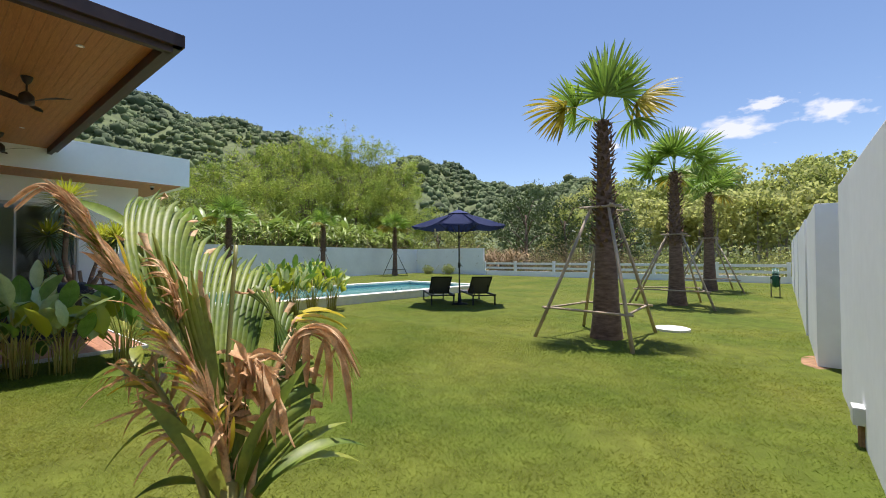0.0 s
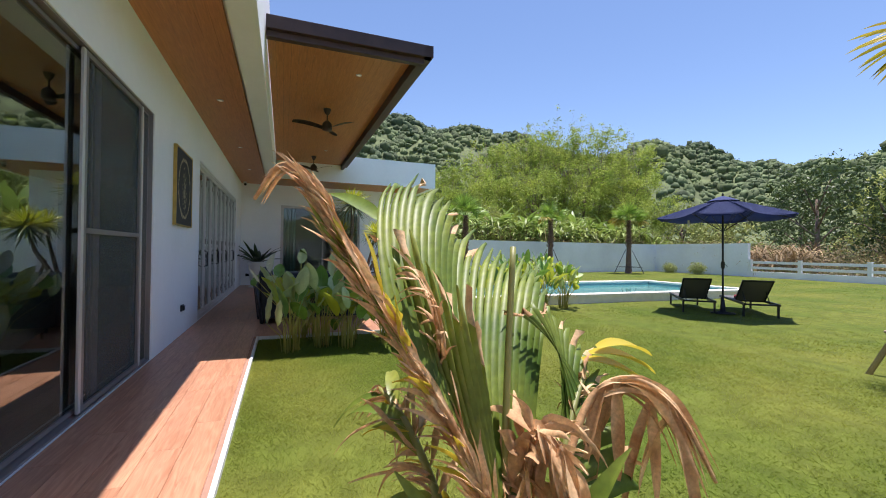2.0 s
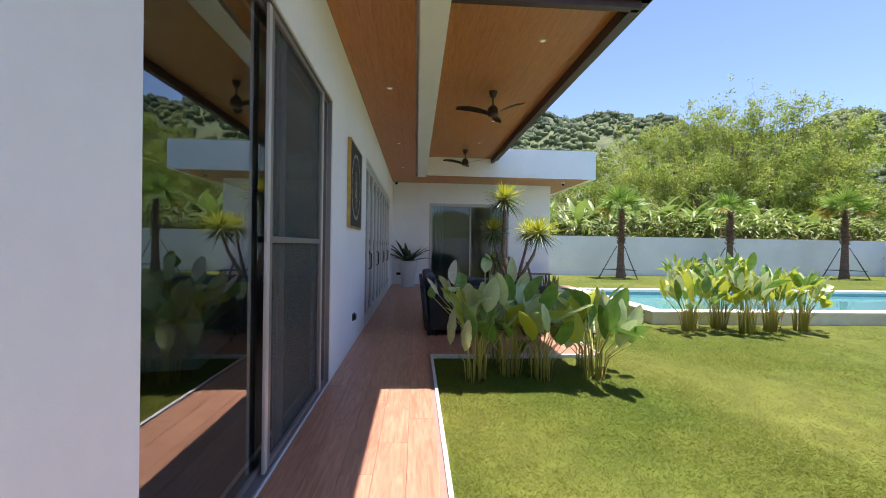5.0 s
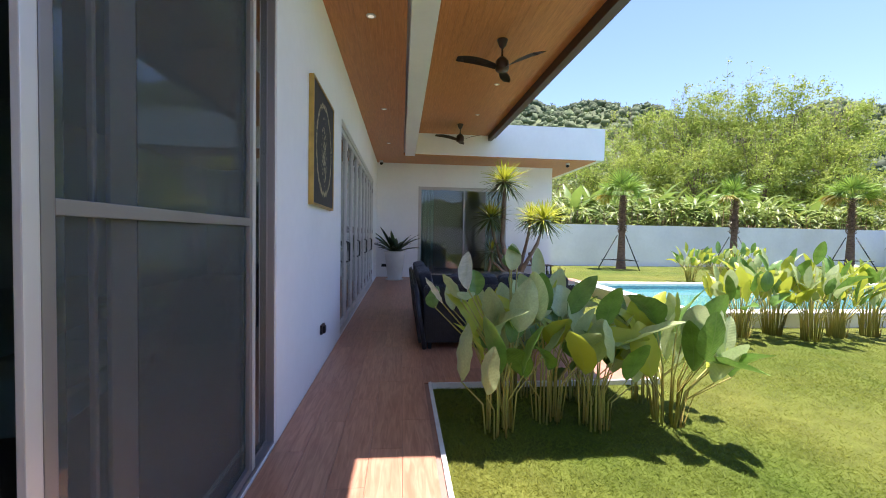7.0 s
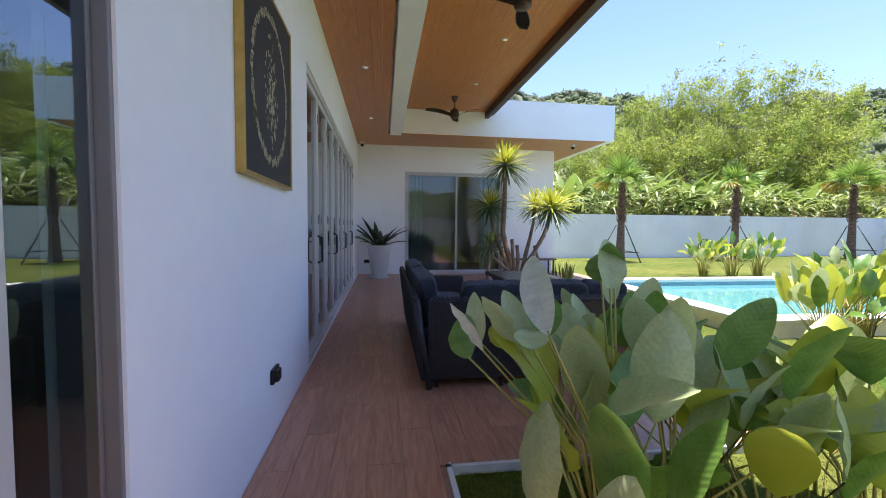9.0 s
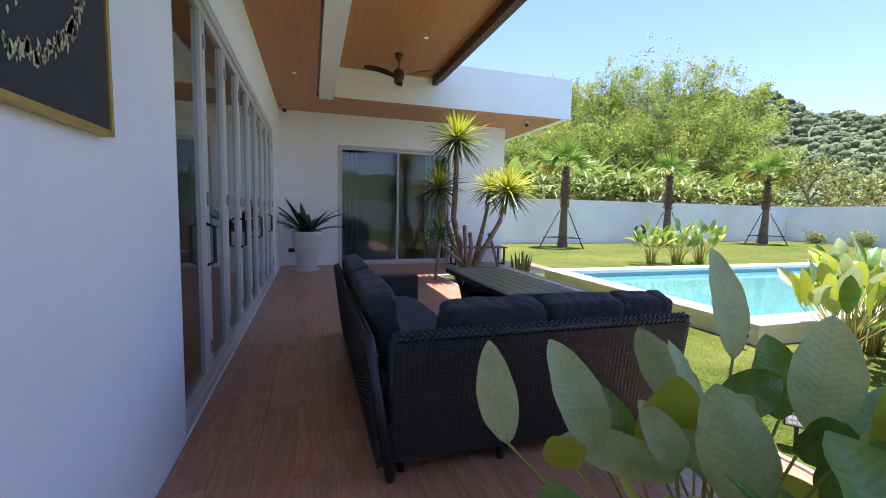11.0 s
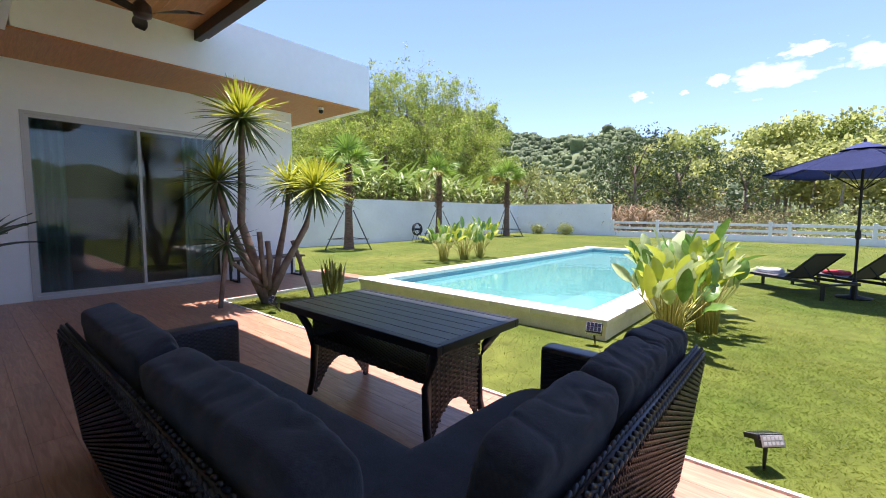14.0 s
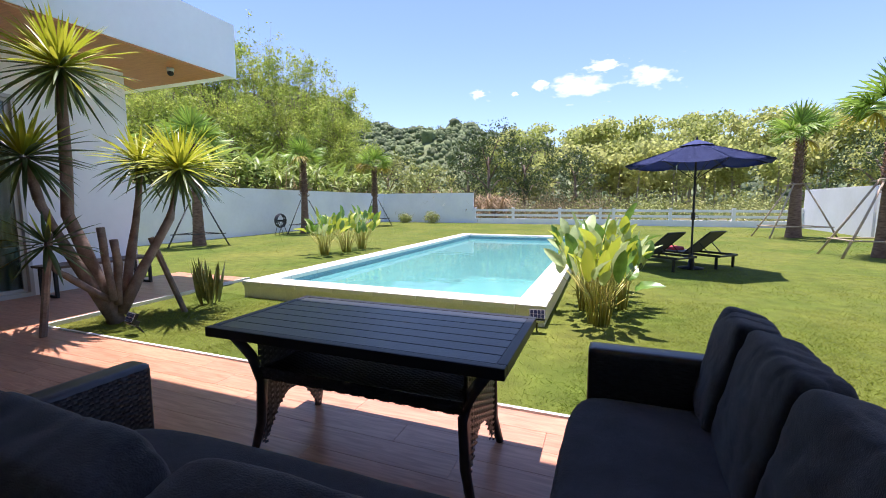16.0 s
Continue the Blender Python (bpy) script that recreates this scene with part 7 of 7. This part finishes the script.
def hills():
    az = np.linspace(-180, 180, 361)
    rr = np.array([60, 75, 90, 105, 120, 135, 150, 165, 180, 190, 210, 260, 340])
    A, R = np.meshgrid(az, rr, indexing="ij")
    H = ridge_height(A, R)
    bumps = 2.2 * np.sin(A * 0.31 + R * 0.05) + 1.5 * np.sin(A * 0.83 - R * 0.09)
    H = H + bumps * np.clip((R - 75) / 60, 0, 1) - 0.4
    X, Y = -4 - np.sin(np.radians(A)) * R, np.cos(np.radians(A)) * R
    vs = np.stack([X, Y, H], -1).reshape(-1, 3)
    n, m = A.shape
    i, j = np.meshgrid(np.arange(n - 1), np.arange(m - 1), indexing="ij")
    a = (i * m + j).ravel()
    fs = np.stack([a, a + m, a + m + 1, a + 1], 1)
    tagged(arrays("forested_hills", vs, fs, M_HILL, True), "forested green hills round the valley", "hill", "", "structure")
    # tree crowns over the slopes that face the garden: a dark heart in each, wrapped in leafy tufts
    bm = bmesh.new()
    bmesh.ops.create_icosphere(bm, subdivisions=2, radius=1.0)
    bv = np.array([v.co[:] for v in bm.verts])
    bf = np.array([[v.index for v in f.verts] for f in bm.faces])
    bm.free()
    rg = np.random.default_rng(12)
    k = 7000
    ca = rg.uniform(-20, 112, k)
    cr = 78 + (200 - 78) * rg.random(k) ** 0.7
    ch = ridge_height(ca, cr) + (2.2 * np.sin(ca * 0.31 + cr * 0.05) + 1.5 * np.sin(ca * 0.83 - cr * 0.09)) * np.clip((cr - 75) / 60, 0, 1) - 0.4
    size = rg.uniform(0.6, 1.3, k) * np.where(rg.random(k) < 0.04, 1.8, 1.0)
    c = np.stack([-4 - np.sin(np.radians(ca)) * cr, np.cos(np.radians(ca)) * cr, ch + size * 0.25], 1)
    ph = rg.uniform(0, 6.28, (k, 3))
    d = bv[None] * (1 + 0.16 * np.sin(bv[None, :, [1]] * 5 + ph[:, None, [0]]) + 0.16 * np.sin(bv[None, :, [0]] * 7 + ph[:, None, [1]]) + 0.14 * np.sin(bv[None, :, [2]] * 9 + ph[:, None, [2]]))
    vs = (c[:, None] + d * size[:, None, None] * rg.uniform(0.85, 1.3, (k, 1, 3))).reshape(-1, 3)
    fs = (bf[None] + (np.arange(k) * len(bv))[:, None, None]).reshape(-1, 3)
    stuff("hill_forest", "mixed dark and light green forest canopy on the hills", "forest", vs, fs, M_CANOPY, True)
    blobs = np.column_stack([c[:, 0], c[:, 1], c[:, 2] + size * 0.2, size * 1.1, size * 1.15])
    lv, lf = cloud_of_leaves(rg, blobs, 85000, 0.5, 1.5, 0.85)
    stuff("hill_foliage", "leafy sprays over the hill forest", "forest", lv, lf, M_CANOPY)


hills()


def clouds():
    m = bpy.data.materials.new("fair_weather_cloud")
    m.use_nodes = True
    nt, n = m.node_tree, m.node_tree.nodes
    n.remove(n["Principled BSDF"])
    em, tr, mix = n.new("ShaderNodeEmission"), n.new("ShaderNodeBsdfTransparent"), n.new("ShaderNodeMixShader")
    em.inputs[0].default_value, em.inputs[1].default_value = (1, 1, 1, 1), 0.85
    tc, gr, no, sub, mr = (n.new(k) for k in ("ShaderNodeTexCoord", "ShaderNodeTexGradient", "ShaderNodeTexNoise", "ShaderNodeMath", "ShaderNodeMapRange"))
    gr.gradient_type = "SPHERICAL"
    oi, add = n.new("ShaderNodeObjectInfo"), n.new("ShaderNodeVectorMath")
    add.operation = "ADD"
    nt.links.new(tc.outputs["Object"], add.inputs[0])
    nt.links.new(oi.outputs["Location"], add.inputs[1])
    no.inputs["Scale"].default_value, no.inputs["Detail"].default_value = 1.9, 7.0
    nt.links.new(tc.outputs["Object"], gr.inputs[0])
    nt.links.new(add.outputs[0], no.inputs[0])
    sub.operation = "MULTIPLY_ADD"
    nt.links.new(no.outputs[0], sub.inputs[0])
    sub.inputs[1].default_value = 1.5
    nt.links.new(gr.outputs[1], sub.inputs[2])
    mr.inputs["From Min"].default_value, mr.inputs["From Max"].default_value = 0.95, 1.35
    mr.inputs["To Max"].default_value = 0.68
    nt.links.new(sub.outputs[0], mr.inputs[0])
    nt.links.new(mr.outputs[0], mix.inputs[0])
    nt.links.new(tr.outputs[0], mix.inputs[1])
    nt.links.new(em.outputs[0], mix.inputs[2])
    nt.links.new(mix.outputs[0], n["Material Output"].inputs[0])
    bm = bmesh.new()
    bmesh.ops.create_grid(bm, x_segments=1, y_segments=1, size=1.3)
    me = bpy.data.meshes.new("cloud")
    bm.to_mesh(me)
    bm.free()
    me.materials.append(m)
    for az, el, w, h in ((4.4, 14.4, 8.6, 3.4), (-3.9, 14.8, 6.0, 3.2), (1.6, 16.4, 4.6, 1.9), (9.0, 14.8, 2.6, 1.6), (17.0, 14.0, 2.4, 1.4), (12.2, 13.9, 1.2, 0.7)):
        a, e, R = radians(az), radians(el), 900
        at = Vector((-math.sin(a) * math.cos(e), math.cos(a) * math.cos(e), math.sin(e))) * R
        o = new("cloud", me)
        o.matrix_basis = look(at, (0, 0, 0)) @ pose(0, 0, 0, 0, 180, 0) @ Matrix.Diagonal((R * radians(w) / 2, R * radians(h) / 2, 1, 1))
        o.visible_shadow = False
        tagged(o, "small white fair-weather cloud in the blue sky", "cloud", "clouds", "structure")


clouds()


# ---- grass ----
M_BLADE = mat("grass_blade", (0.132, 0.208, 0.022), 0.6, color2=(0.285, 0.290, 0.046), scale=0.5, rand=0.2, island=True, translucent=0.5, spec=0.2)


def grass():
    rg = np.random.default_rng(3)

    def sown(n, xa, xb, ya, yb, power):
        x = rg.uniform(xa, xb, n)
        y = ya + (yb - ya) * rg.random(n) ** power
        return np.stack([x, y], 1)
    p = np.concatenate([sown(230000, -8.5, 1.2, 0.3, 6.5, 1.7), sown(100000, -14.2, 1.0, 2.5, 10.0, 1.5), sown(80000, -21.5, 0.9, 4.0, 24.8, 1.3), sown(26000, -14.3, -11.5, 2.5, 4.6, 1.0), sown(40000, -6.6, -3.0, 0.3, 3.0, 1.0)])
    x, y = p[:, 0], p[:, 1]
    keep = ~((x > PX0 - 0.02) & (x < PX1 + 0.02) & (y > PY0 - 0.02) & (y < PY1 + 0.02))
    keep &= ~((x < -6.53) & (y < 2.52) & (x > -14.1)) & ~((x < -14.02 - 0.07 * (y - 2.47)) & (y < 5.65)) & (y > 0.33)
    keep &= ~((x < -16) & (y < 5.2))
    bald = np.sin(x * 2.1 + 1.3 * np.sin(y * 1.7)) * np.sin(y * 1.9 + 0.7 * np.sin(x * 2.3))
    keep &= rg.random(len(x)) > np.clip((bald - 0.72) * 2.0, 0, 0.8)
    keep &= ~(((x - 0.86) / 0.14) ** 2 + ((y - 7.45) / 0.38) ** 2 < 1) & ~((((x + 0.42) / 0.34) ** 2 + ((y - 3.55) / 0.2) ** 2 < 1) & (rg.random(len(x)) < 0.7))
    x, y = x[keep], y[keep]
    n = len(x)
    s = np.clip((y - 11) / 15, 0, 1)
    z = -0.055 + 0.12 * s * s * (3 - 2 * s)
    far = np.clip(y / 20, 0, 1)
    h = rg.uniform(0.012, 0.033, n) * (1 + 0.3 * far)
    w = rg.uniform(0.0024, 0.0052, n) * (1 + 2.2 * far)
    a = rg.uniform(0, 6.28, n)
    lean = rg.uniform(0.8, 2.3, n) * h
    la = rg.uniform(0, 6.28, n)
    b = np.stack([x, y, z], 1)
    d = np.stack([np.cos(a) * w, np.sin(a) * w, np.zeros(n)], 1)
    t = b + np.stack([np.cos(la) * lean, np.sin(la) * lean, h], 1)
    vs = np.stack([b - d, b + d, t], 1).reshape(-1, 3)
    stuff("grass", "short lawn grass blades, green with some straw", "grass", vs, np.arange(3 * n).reshape(-1, 3), M_BLADE)


grass()


# ---- planks last ----
terrace()
